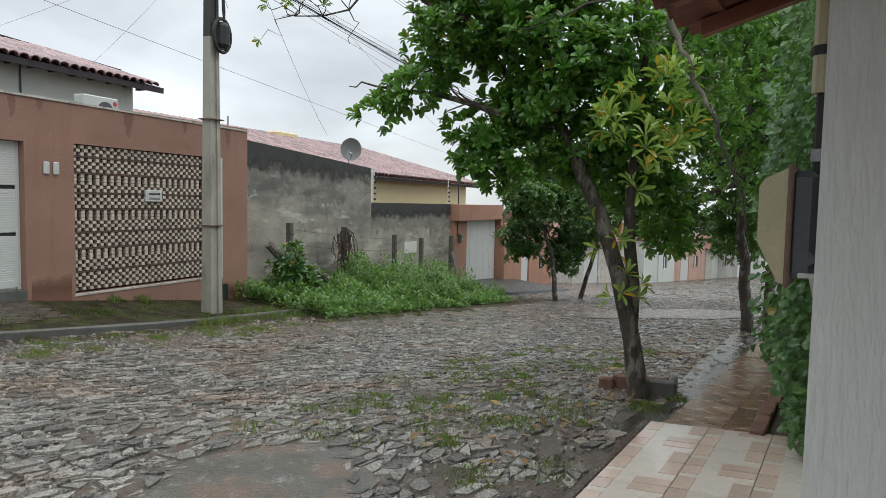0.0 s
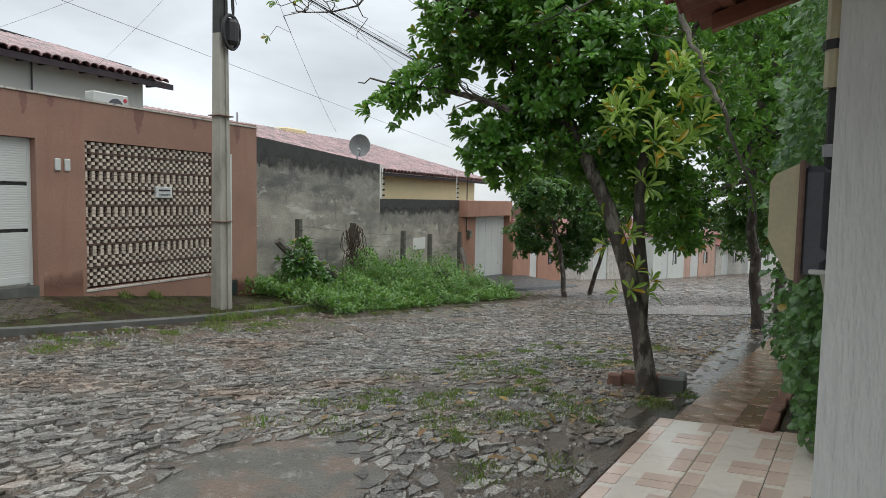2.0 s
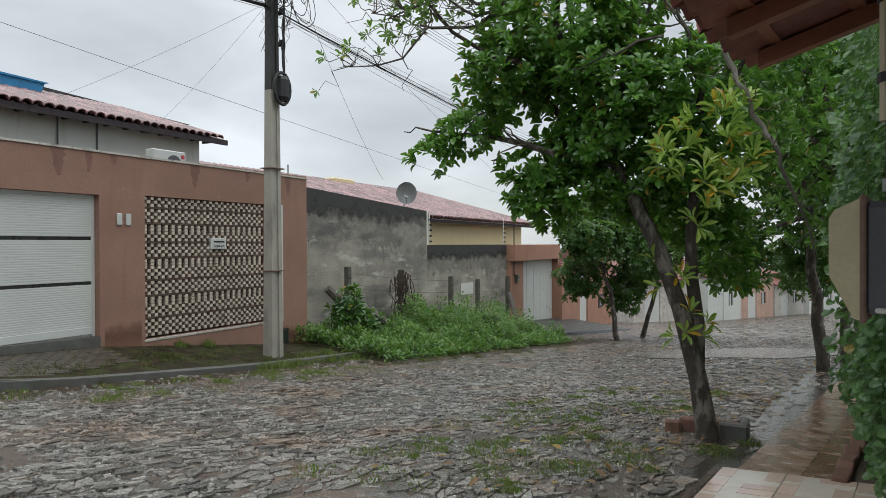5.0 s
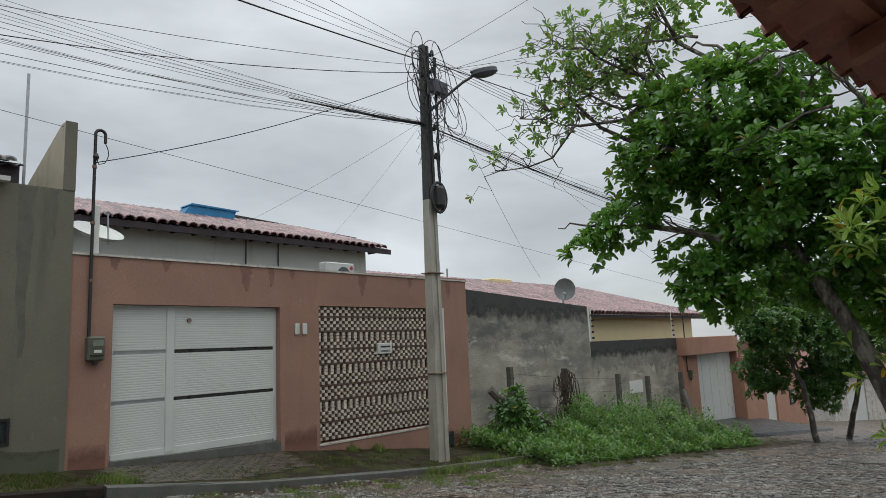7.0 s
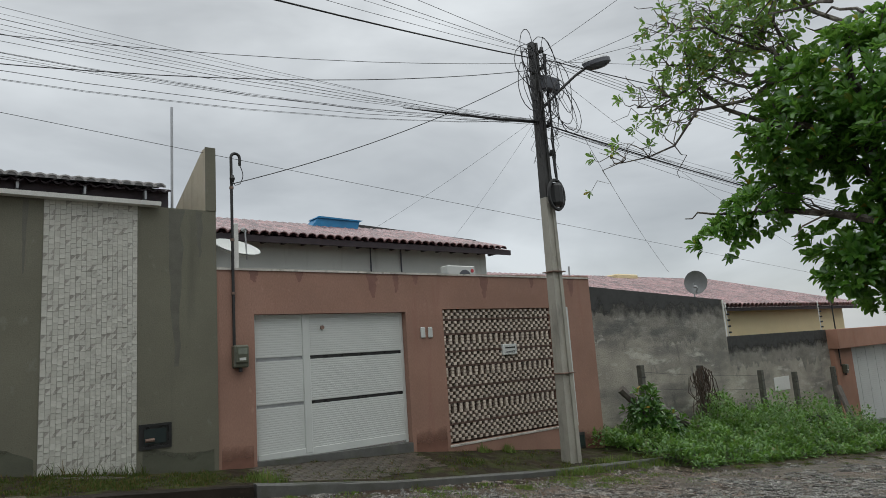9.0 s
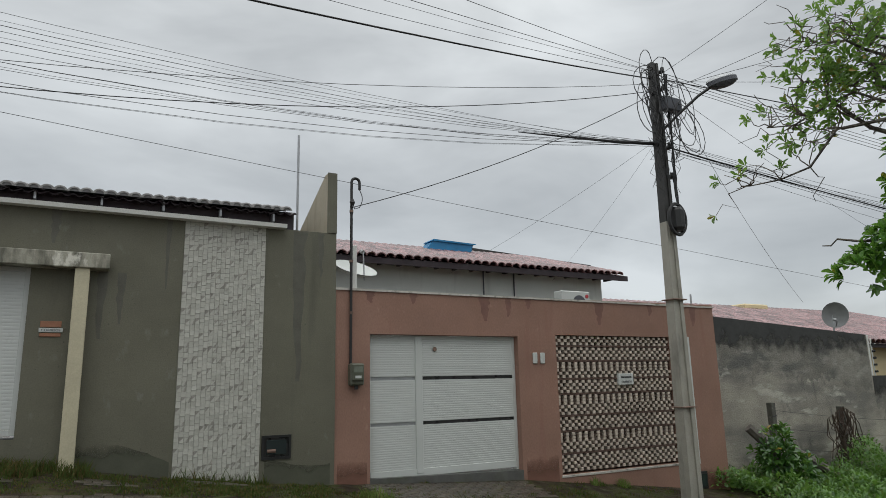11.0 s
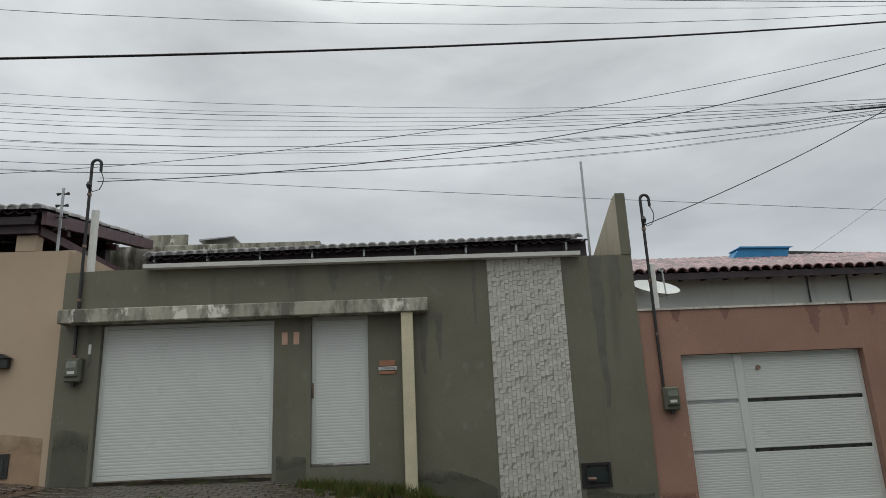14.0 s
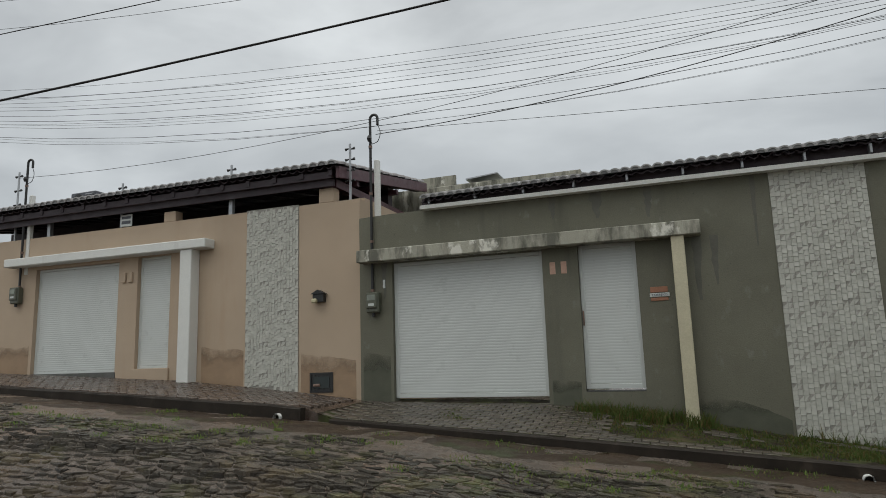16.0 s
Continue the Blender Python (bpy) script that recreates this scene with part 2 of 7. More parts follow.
M["cobble"] = surf("wet_cobble", (0.25, 0.238, 0.217), 0.3, 1.3, 0.2, 1.0, 48, [((0.2, 0.15, 0.115), 0.8, 0.49, 0.66, (1, 1, 1)), ((0.085, 0.085, 0.078), 6, 0.55, 0.7, (1, 1, 1)), ((0.4, 0.385, 0.355), 38, 0.58, 0.68, (1, 1, 1))], island=0.6, rvar=0.16, fine=0.4, depth=0.02)
M["cobble_piece"] = surf("wet_cobble_stone", (0.25, 0.238, 0.217), 0.3, 1.3, 0.2, 1.0, 48, [((0.2, 0.15, 0.115), 0.8, 0.49, 0.66, (1, 1, 1)), ((0.085, 0.085, 0.078), 6, 0.55, 0.7, (1, 1, 1)), ((0.4, 0.385, 0.355), 38, 0.58, 0.68, (1, 1, 1))], piece=0.6, rvar=0.16, fine=0.4, depth=0.02)
M["cement_patch"] = surf("wet_cement_patch", (0.13, 0.124, 0.106), 0.35, 3, 0.14, 1.0, 60, [((0.085, 0.08, 0.066), 1.8, 0.45, 0.65, (1, 1, 1)), ((0.15, 0.108, 0.08), 2.6, 0.5, 0.62, (1, 1, 1)), ((0.26, 0.25, 0.23), 7, 0.58, 0.72, (1, 1, 1))], rvar=0.2, fine=0.35)
M["floor_cream"] = surf("cream_ceramic", (0.6, 0.545, 0.49), 0.1, 3, 0.09, 0.06, 9, [((0.5, 0.42, 0.36), 2.2, 0.6, 0.8, (1, 1, 1))], rvar=0.09, piece=0.06)
M["floor_red"] = surf("terracotta_ceramic", (0.53, 0.41, 0.35), 0.15, 3, 0.07, 0.06, 20, rvar=0.05, piece=0.1)
M["floor_brown"] = surf("muddy_ceramic", (0.25, 0.15, 0.095), 0.3, 3, 0.2, 0.15, 20, [((0.4, 0.31, 0.25), 3, 0.5, 0.7, (1, 1, 1))], rvar=0.12, piece=0.2)
M["grout"] = surf("dark_grout", (0.16, 0.12, 0.095), 0.2, 5, 0.5, 0.2, 50)
M["pillar"] = surf("combed_white_render", (0.79, 0.825, 0.80), 0.05, 1.5, 0.8, 0.8, 38, [((0.55, 0.54, 0.5), 2.5, 0.58, 0.8, VERT)], fine=0.06, bstretch=(1, 1, 0.18), depth=0.012)
M["gray_plastic"] = surf("gray_plastic", (0.085, 0.09, 0.105), 0.1, 6, 0.5, 0.1, 80)
M["cream_plastic"] = surf("yellowed_plastic", (0.56, 0.51, 0.33), 0.1, 5, 0.4, 0.08, 80, [((0.42, 0.37, 0.22), 4, 0.55, 0.75, VERT)])
M["black"] = surf("black_rubber", (0.018, 0.018, 0.018), 0.2, 6, 0.5, 0.1, 60)
M["wire"] = surf("black_cable", (0.02, 0.02, 0.022), 0.1, 6, 0.6, 0, 60)
M["meter"] = surf("smoky_meter_plastic", (0.10, 0.105, 0.075), 0.2, 8, 0.35, 0.1, 60)
M["meter_glass"] = surf("meter_window", (0.22, 0.24, 0.2), 0.2, 9, 0.15, 0, 60)
M["steel"] = surf("galvanised_steel", (0.40, 0.41, 0.42), 0.12, 5, 0.4, 0.1, 60, metal=0.6)
M["rust"] = surf("rusty_steel", (0.20, 0.13, 0.10), 0.3, 8, 0.7, 0.2, 60)
M["dish_gray"] = surf("gray_dish", (0.30, 0.31, 0.31), 0.1, 5, 0.5, 0, 60)
M["blue"] = surf("blue_tank", (0.02, 0.20, 0.42), 0.12, 3, 0.45, 0.05, 60)
M["cobogo_light"] = surf("cream_block_face", (0.54, 0.465, 0.385), 0.12, 9, 0.7, 0.2, 70, piece=0.15)
M["cobogo_light_field"] = surf("cream_block_faces", (0.54, 0.465, 0.385), 0.12, 9, 0.7, 0.2, 70, island=0.15)
M["cobogo_dark"] = surf("brown_clay_block", (0.105, 0.062, 0.048), 0.2, 7, 0.75, 0.3, 60)
M["bark"] = surf("wet_bark", (0.075, 0.062, 0.05), 0.35, 6, 0.7, 1.0, 35, [((0.19, 0.175, 0.145), 8, 0.52, 0.62, (1, 1, 0.5)), ((0.03, 0.027, 0.02), 14, 0.56, 0.64, (1, 1, 0.4))], bstretch=(1, 1, 0.35), fine=0.25, depth=0.02)
M["twig"] = surf("twig", (0.10, 0.08, 0.06), 0.3, 8, 0.7, 0, 40)
M["brick"] = surf("old_brick", (0.22, 0.115, 0.085), 0.3, 8, 0.7, 0.5, 50, piece=0.25)
M["orange_num"] = surf("salmon_numerals", (0.56, 0.35, 0.26), 0.1, 9, 0.6, 0, 60)
M["red_sticker"] = surf("red_plastic", (0.5, 0.05, 0.06), 0.1, 9, 0.5, 0, 60)
M["ochre"] = surf("ochre_sign", (0.33, 0.15, 0.085), 0.1, 9, 0.5, 0, 60)
M["soil"] = surf("dark_soil", (0.075, 0.055, 0.04), 0.3, 4, 0.7, 0.8, 30)
M["leaf"] = leafy("glossy_leaf", (0.05, 0.155, 0.03), (0.165, 0.37, 0.055), odd_share=0.015, rough=0.2, through=0.44)
M["leaf_yellow"] = leafy("young_leaf", (0.25, 0.42, 0.07), (0.45, 0.58, 0.12), (0.6, 0.32, 0.02), 0.14)
M["leaf_dark"] = leafy("dark_leaf", (0.03, 0.095, 0.025), (0.09, 0.2, 0.04), odd_share=0.01, through=0.3)
M["leaf_thin"] = leafy("thin_crown_leaf", (0.09, 0.19, 0.04), (0.22, 0.36, 0.08), (0.4, 0.25, 0.04), 0.06, 0.25, 0.4)
M["vine"] = leafy("vine_leaf", (0.035, 0.11, 0.03), (0.11, 0.25, 0.055), odd_share=0.01, rough=0.38, through=0.3)
M["weed"] = leafy("weed_leaf", (0.045, 0.135, 0.02), (0.16, 0.31, 0.045), (0.2, 0.2, 0.07), 0.06, 0.5, 0.3)
M["grass"] = leafy("grass_blade", (0.045, 0.072, 0.014), (0.1, 0.125, 0.032), (0.13, 0.085, 0.035), 0.35, 0.7, 0.12)
M["grass_light"] = leafy("street_grass_blade", (0.1, 0.165, 0.035), (0.2, 0.26, 0.075), (0.24, 0.19, 0.09), 0.2, 0.7, 0.25)
M["tile_plug"] = surf("gray_lime_plug", (0.27, 0.27, 0.275), 0.25, 8, 0.8, 0.3, 60)
M["tile_rim"] = surf("pale_lime_tile_rim", (0.48, 0.475, 0.465), 0.2, 9, 0.7, 0.2, 60, [((0.2, 0.19, 0.185), 7, 0.58, 0.74, (1, 1, 1))])
M["bark_gray"] = surf("gray_lichened_bark", (0.17, 0.155, 0.13), 0.3, 9, 0.8, 0.8, 45, [((0.09, 0.08, 0.065), 7, 0.5, 0.66, (1, 1, 1))], fine=0.2)
M["litter"] = leafy("fallen_leaf", (0.20, 0.09, 0.04), (0.34, 0.2, 0.07), (0.5, 0.3, 0.04), 0.2, 0.5)
M["dead"] = surf("dead_vine", (0.09, 0.065, 0.05), 0.3, 8, 0.8, 0, 40)
mg, tg, pg = mat_nodes("window_glass")
pg.inputs["Base Color"].default_value = (0.03, 0.04, 0.04, 1)
pg.inputs["Roughness"].default_value = 0.05
M["glass"] = mg
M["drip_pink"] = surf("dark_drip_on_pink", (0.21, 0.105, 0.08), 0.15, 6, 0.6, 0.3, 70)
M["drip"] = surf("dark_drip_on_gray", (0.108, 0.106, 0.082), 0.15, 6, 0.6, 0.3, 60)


def faded(name, base, lo=0.55, hi=1.0):
    """a stain that thins out between the heights lo and hi of its extent"""
    m = surf(name, base, 0.15, 3, 0.65, 0.25, 70)
    t = m.node_tree
    tc = t.nodes.new("ShaderNodeTexCoord")
    sp = t.nodes.new("ShaderNodeSeparateXYZ")
    t.links.new(tc.outputs["Generated"], sp.inputs[0])
    ad = t.nodes.new("ShaderNodeMath")
    ad.operation = "ADD"
    t.links.new(sp.outputs["Z"], ad.inputs[0])
    t.links.new(ramp(t, noise_at(t, 3.0, 5.0), 0.25, 0.75, -0.22, 0.22), ad.inputs[1])
    mx, tr = t.nodes.new("ShaderNodeMixShader"), t.nodes.new("ShaderNodeBsdfTransparent")
    t.links.new(ramp(t, ad.outputs[0], lo, hi), mx.inputs[0])
    t.links.new(t.nodes["Principled BSDF"].outputs[0], mx.inputs[1])
    t.links.new(tr.outputs[0], mx.inputs[2])
    t.links.new(mx.outputs[0], t.nodes["Material Output"].inputs[0])
    return m


M["old_wall_top"] = faded("blackened_render", (0.042, 0.042, 0.04), 0.6, 0.2)
M["damp"] = faded("damp_beige", (0.33, 0.225, 0.14))
M["damp_gray"] = faded("damp_gray", (0.085, 0.088, 0.06))
M["damp_pink"] = faded("damp_pink", (0.2, 0.095, 0.065), 0.2, 0.9)
# Wet cobble copied with dimmer light in its base colour, moss stains added.
M["cobble_moss_dim"] = surf("dimmed_mossy_cobble", (0.075, 0.064, 0.05), 0.3, 1.3, 0.22, 1.0, 48, [((0.07, 0.075, 0.03), 1.6, 0.5, 0.64, (1, 1, 1)), ((0.12, 0.085, 0.06), 0.8, 0.52, 0.68, (1, 1, 1))], island=0.5, rvar=0.16, fine=0.4, depth=0.02)
M["drive"] = surf("wet_black_cement", (0.042, 0.043, 0.042), 0.25, 2, 0.5, 0.4, 40, [((0.09, 0.085, 0.075), 2, 0.55, 0.7, (1, 1, 1))])
M["post_gray"] = surf("mossy_gray_post", (0.1, 0.098, 0.082), 0.3, 6, 0.75, 0.5, 50, [((0.2, 0.19, 0.16), 9, 0.6, 0.75, (1, 1, 1))])
M["old_wall_mid"] = surf("gray_plaster_layer", (0.27, 0.255, 0.22), 0.3, 1.6, 0.8, 0.8, 35, [((0.13, 0.127, 0.117), 1.2, 0.5, 0.64, (0.6, 1, 1.5)), ((0.34, 0.325, 0.285), 2.6, 0.56, 0.7, (0.6, 1, 1.5))], fine=0.25, depth=0.03)

MATTE = ("pavement", "mud", "kerb_brown", "cobble_moss_dim", "grass", "grass_light")
for k_ in MATTE:   # wet earth and moss shine little
    M[k_].node_tree.nodes["Principled BSDF"].inputs["Specular IOR Level"].default_value = 0.2

# ---- builders ----
class B:
    """a small mesh builder: lists of points and faces"""

    def __init__(self):
        self.v, self.f = [], []

    def add(self, pts, faces):
        k = len(self.v)
        self.v += [tuple(p) for p in pts]
        self.f += [tuple(i + k for i in f) for f in faces]
        return self

    def box(self, x0, x1, y0, y1, z0, z1, c=0.0):
        """a box; c: chamfer of its long edges seen from the front and sides"""
        if c <= 0:
            p = [(x, y, z) for z in (z0, z1) for y in (y0, y1) for x in (x0, x1)]
            return self.add(p, [(0, 2, 3, 1), (4, 5, 7, 6), (0, 1, 5, 4), (2, 6, 7, 3), (0, 4, 6, 2), (1, 3, 7, 5)])
        b = bmesh.new()
        bmesh.ops.create_cube(b, size=1.0, matrix=Matrix.LocRotScale(((x0 + x1) / 2, (y0 + y1) / 2, (z0 + z1) / 2), None, (x1 - x0, y1 - y0, z1 - z0)))
        bmesh.ops.bevel(b, geom=b.edges[:], offset=c, segments=1, affect="EDGES", profile=0.5)
        b.verts.index_update()
        self.add([v.co for v in b.verts], [[v.index for v in f.verts] for f in b.faces])
        b.free()
        return self

    def tube(self, pts, radii, seg=8, cap=True):
        pts = [Vector(p) for p in pts]
        if not hasattr(radii, "__len__"):
            radii = [radii] * len(pts)
        rings, n, a = [], len(pts), None
        for i, p in enumerate(pts):
            d = (pts[min(i + 1, n - 1)] - pts[max(i - 1, 0)]).normalized()
            if a is None or abs(a.dot(d)) > 0.95:
                a = d.cross(Vector((0, 0, 1)) if abs(d.z) < 0.9 else Vector((0, 1, 0)))
            a = (a - d * a.dot(d)).normalized()
            b = d.cross(a)
            rings.append([p + (a * math.cos(s) + b * math.sin(s)) * radii[i] for s in (2 * math.pi * j / seg for j in range(seg))])
        fs = []
        for i in range(n - 1):
            for j in range(seg):
                k = (j + 1) % seg
                fs.append((i * seg + j, i * seg + k, (i + 1) * seg + k, (i + 1) * seg + j))
        if cap:
            fs += [tuple(range(seg))[::-1], tuple((n - 1) * seg + j for j in range(seg))]
        return self.add([q for r in rings for q in r], fs)

    def prism(self, poly, axis, a, b):
        """a polygon of pairs drawn out from a to b along axis x, y or z"""
        k = "xyz".index(axis)

        def at(p, h):
            q = list(p)
            q.insert(k, h)
            return q
        n = len(poly)
        return self.add([at(p, a) for p in poly] + [at(p, b) for p in poly],
                        [tuple(range(n)), tuple(range(2 * n - 1, n - 1, -1))] + [(i, i + n, (i + 1) % n + n, (i + 1) % n) for i in range(n)])

    def dome(self, c, rx, ry, rz, seg=14, rings=5, full=False, m=None):
        pts, fs = [], []
        lo = -math.pi / 2 if full else 0.0
        for i in range(rings + 1):
            e = lo + (math.pi / 2 - lo) * i / rings
            for j in range(seg):
                a = 2 * math.pi * j / seg
                p = Vector((rx * math.cos(e) * math.cos(a), ry * math.cos(e) * math.sin(a), rz * math.sin(e)))
                pts.append((m @ p if m else p) + Vector(c))
        for i in range(rings):
            for j in range(seg):
                k = (j + 1) % seg
                fs.append((i * seg + j, i * seg + k, (i + 1) * seg + k, (i + 1) * seg + j))
        return self.add(pts, fs)


def mesh_of(name, b, material, m=None, smooth=False):
    me = bpy.data.meshes.new(name)
    v = [m @ Vector(p) for p in b.v] if m is not None else b.v
    me.from_pydata(v, [], b.f)
    bm = bmesh.new()
    bm.from_mesh(me)
    if len(b.f) < 6000:
        bmesh.ops.recalc_face_normals(bm, faces=bm.faces)
        bm.to_mesh(me)
    bm.free()
    me.materials.append(M[material])
    if smooth:
        me.polygons.foreach_set("use_smooth", [True] * len(me.polygons))
        me.set_sharp_from_angle(angle=radians(40))
    me.update()
    return me


def part(name, b, material, parent=None, label="", m=None, smooth=False, kind=""):
    """one mesh object under a thing or a part; its points are places in the world"""
    ob = new(name, mesh_of(name, b, material, m, smooth))
    hang(ob, parent)
    return tagged(ob, label, kind=kind)


def hang(ob, parent):
    if parent is not None:
        ob.parent = parent
        at = Vector((0, 0, 0))
        q = parent
        while q is not None:
            at += q.location
            q = q.parent
        ob.location = ob.location - at


def thing(name, at, label, category, group="", kind=""):
    ob = new(name)
    ob.empty_display_size = 0.2
    ob.location = at
    return tagged(ob, label, category, group, kind)


def single(name, b, material, label, category, group="", kind="", m=None, smooth=False):
    ob = new(name, mesh_of(name, b, material, m, smooth))
    return tagged(ob, label, category, group, kind)


def piece(name, me, parent, x, y, z, rot=None, sc=None):
    """an object of its own on a shared mesh"""
    ob = new(name, me)
    ob.location = (x, y, z)
    if rot is not None:
        ob.rotation_euler = rot
    if sc is not None:
        ob.scale = sc
    hang(ob, parent)
    return ob


def wall(b, x0, x1, y0, y1, base, top, holes=()):
    """a wall along x; base and top are functions of x; holes: (x0, x1, z0, z1) right through it"""
    cuts = sorted({x0, x1, *[h[0] for h in holes], *[h[1] for h in holes], *[x for x in np.arange(math.ceil(x0), x1, 1.0)]})
    for a, c in zip(cuts, cuts[1:]):
        mid = (a + c) / 2
        inside = sorted([h for h in holes if h[0] <= mid <= h[1]], key=lambda h: h[2])
        lo = None
        rows = []
        for h in inside:
            rows.append((lo, h[2]))
            lo = h[3]
        rows.append((lo, None))
        for z0, z1 in rows:
            p = []
            for x in (a, c):
                p.append((x, base(x) if z0 is None else z0, top(x) if z1 is None else z1))
            (xa, la, ha), (xc, lc, hc) = p
            if ha <= la + 1e-4 and hc <= lc + 1e-4:
                continue
            b.add([(xa, y0, la), (xc, y0, lc), (xc, y1, lc), (xa, y1, la), (xa, y0, ha), (xc, y0, hc), (xc, y1, hc), (xa, y1, ha)],
                  [(0, 3, 2, 1), (4, 5, 6, 7), (0, 1, 5, 4), (1, 2, 6, 5), (2, 3, 7, 6), (3, 0, 4, 7)])
    # drop the faces inside
    seen = {}
    for f in b.f:
        seen.setdefault(tuple(sorted(tuple(round(c, 4) for c in b.v[i]) for i in f)), []).append(f)
    ids, pts, faces = {}, [], []
    for f in (fs[0] for fs in seen.values() if len(fs) == 1):
        g = []
        for i in f:
            k = tuple(round(c, 4) for c in b.v[i])
            if k not in ids:
                ids[k] = len(pts)
                pts.append(k)
            g.append(ids[k])
        faces.append(tuple(g))
    b.v, b.f = pts, faces
    return b


def lerp_at(table):
    xs, zs = [p[0] for p in table], [p[1] for p in table]
    return lambda x: float(np.interp(x, xs, zs))


rng = random.Random(7)

# ---- levels ----
street_z = lerp_at([(-60, 5.2), (-20, 1.95), (-11, 1.22), (-5, 0.77), (1.5, 0.2), (5.5, -0.27), (9, -0.63), (11.3, -0.83), (30, -2.5), (60, -4.9), (120, -9.0), (220, -14)])
foot_z = lerp_at([(-40, 3.6), (-13.4, 1.61), (-8.7, 1.39), (-6.2, 1.13), (-5, 0.98), (-2, 0.94), (0, 0.72), (1.24, 0.46), (2.4, 0.3), (3.5, 0.18), (7, 0.0), (12.2, -0.66), (19, -1.3), (26, -1.7), (40, -3.0)])
kerb_z = lerp_at([(-40, 3.5), (-11, 1.36), (-5.2, 0.99), (-4.7, 0.82), (-2.2, 0.65), (1.5, 0.36), (3.3, 0.17), (5.5, -0.15), (9, -0.52), (11.3, -0.70), (12.6, -0.8)])


def ground_z(x, y):
    p = street_z(x)
    near = min(1.0, max(0.0, (4.2 - y - 0.16 * x + 0.6) / 3.0))
    v = x * 0.1564 + y * 0.9877
    side = min(1.0, max(0.0, (6.0 - v) / 4.5)) * (0.0 if x < 4 else min(0.4, 0.1 + 0.028 * (x - 6.8)) * min(1.0, (x - 4) / 2.5)) * max(0.0, min(1.0, (70 - x) / 40))
    p += max(0.0, side)
    return p - near * max(0.0, p + 0.12) + 0.03 * math.sin(y * 0.9 + 0.4) * (1 if abs(x) < 40 else 0)


NEAR = pose(0, 0, 0, 0, 0, -9)   # the near side of the street runs nine degrees off the far side


def N(u, v, z):
    return NEAR @ Vector((u, v, z))


# ---- ground ----
def ground_sheet():
    xs = sorted({*np.arange(-60, -15, 3.0), *np.arange(-15, 34, 0.5), *np.arange(34, 120, 4.0), *np.arange(120, 420, 30.0)})
    ys = sorted({*np.arange(-260, -20, 30.0), *np.arange(-20, -5, 2.5), *np.arange(-5, 14, 0.5), *np.arange(14, 40, 4.0), *np.arange(40, 300, 30.0)})
    b = B()
    rr = random.Random(3)
    pts = [(x, y, ground_z(x, y) + (rr.uniform(-0.008, 0.008) if 0 < y < 9 else 0)) for y in ys for x in xs]
    n = len(xs)
    b.add(pts, [(j * n + i, j * n + i + 1, (j + 1) * n + i + 1, (j + 1) * n + i) for j in range(len(ys) - 1) for i in range(n - 1)])
    return single("ground", b, "dirt", "wet sandy brown earth of a sloping cobbled street", "ground", kind="structure", smooth=True)


ground = ground_sheet()


def pavement_sheet(name, x0, x1, y0, y1, label, material, step=0.25):
    b = B()
    n = max(2, int((x1 - x0) / step) + 1)
    xs = np.linspace(x0, x1, n)
    ys = np.linspace(y0, y1, 6)
    pts = []
    for y in ys:
        f = (y - y0) / (y1 - y0)
        for x in xs:
            pts.append((x, y, kerb_z(x) * (1 - f) + foot_z(x) * f + rng.uniform(-0.006, 0.006)))
    b.add(pts, [(j * n + i, j * n + i + 1, (j + 1) * n + i + 1, (j + 1) * n + i) for j in range(5) for i in range(n - 1)])
    k = len(b.v)
    b.add([(x, y0, kerb_z(x)) for x in xs] + [(x, y0, kerb_z(x) - 0.6) for x in xs], [(i, i + n, i + n + 1, i + 1) for i in range(n - 1)])
    for x in (x0, x1):
        b.add([(x, y0, kerb_z(x)), (x, y1, foot_z(x)), (x, y1, foot_z(x) - 0.8), (x, y0, kerb_z(x) - 0.6)], [(0, 1, 2, 3)])
    return single(name, b, material, label, "pavement", kind="structure", smooth=True)


pave_beige = pavement_sheet("pavement_1", -30, -4.95, 8.42, 10.3, "raised wet brown pavement before a beige house", "wet_brown")
pave_gray = pavement_sheet("pavement_2", -4.95, 3.4, 8.42, 10.3, "mossy wet pavement before a gray house", "pavement")
pave_pink = pavement_sheet("pavement_3", 3.4, 12.6, 8.42, 10.3, "mossy earthen pavement before a pink house", "pavement")


def kerb_run(x0, x1, hi=0.012, th=0.13):
    n = max(2, int((x1 - x0) / 0.5) + 1)
    xs = np.linspace(x0, x1, n)
    sec = [(8.29, -0.5), (8.29, hi - 0.02), (8.305, hi), (8.29 + th - 0.004, hi), (8.29 + th - 0.004, -0.5)]
    b = B()
    pts = [(x, y + rng.uniform(-0.006, 0.006), kerb_z(x) + z + rng.uniform(-0.004, 0.004)) for x in xs for y, z in sec]
    m = len(sec)
    fs = [(i * m + j, i * m + (j + 1) % m, (i + 1) * m + (j + 1) % m, (i + 1) * m + j) for i in range(n - 1) for j in range(m)]
    fs += [tuple(range(m)), tuple((n - 1) * m + j for j in range(m))]
    b.add(pts, fs)
    return b


single("kerb_1", kerb_run(-30, -5.15), "kerb_brown", "worn wet brown kerb of a raised pavement", "kerb", kind="structure")
single("kerb_2", kerb_run(-4.7, 3.38), "kerb_brown", "low dark wet concrete kerb", "kerb", kind="structure")
single("kerb_3", kerb_run(3.42, 12.6, 0.02), "kerb", "gray wet concrete kerb with grass tufts", "kerb", kind="structure")


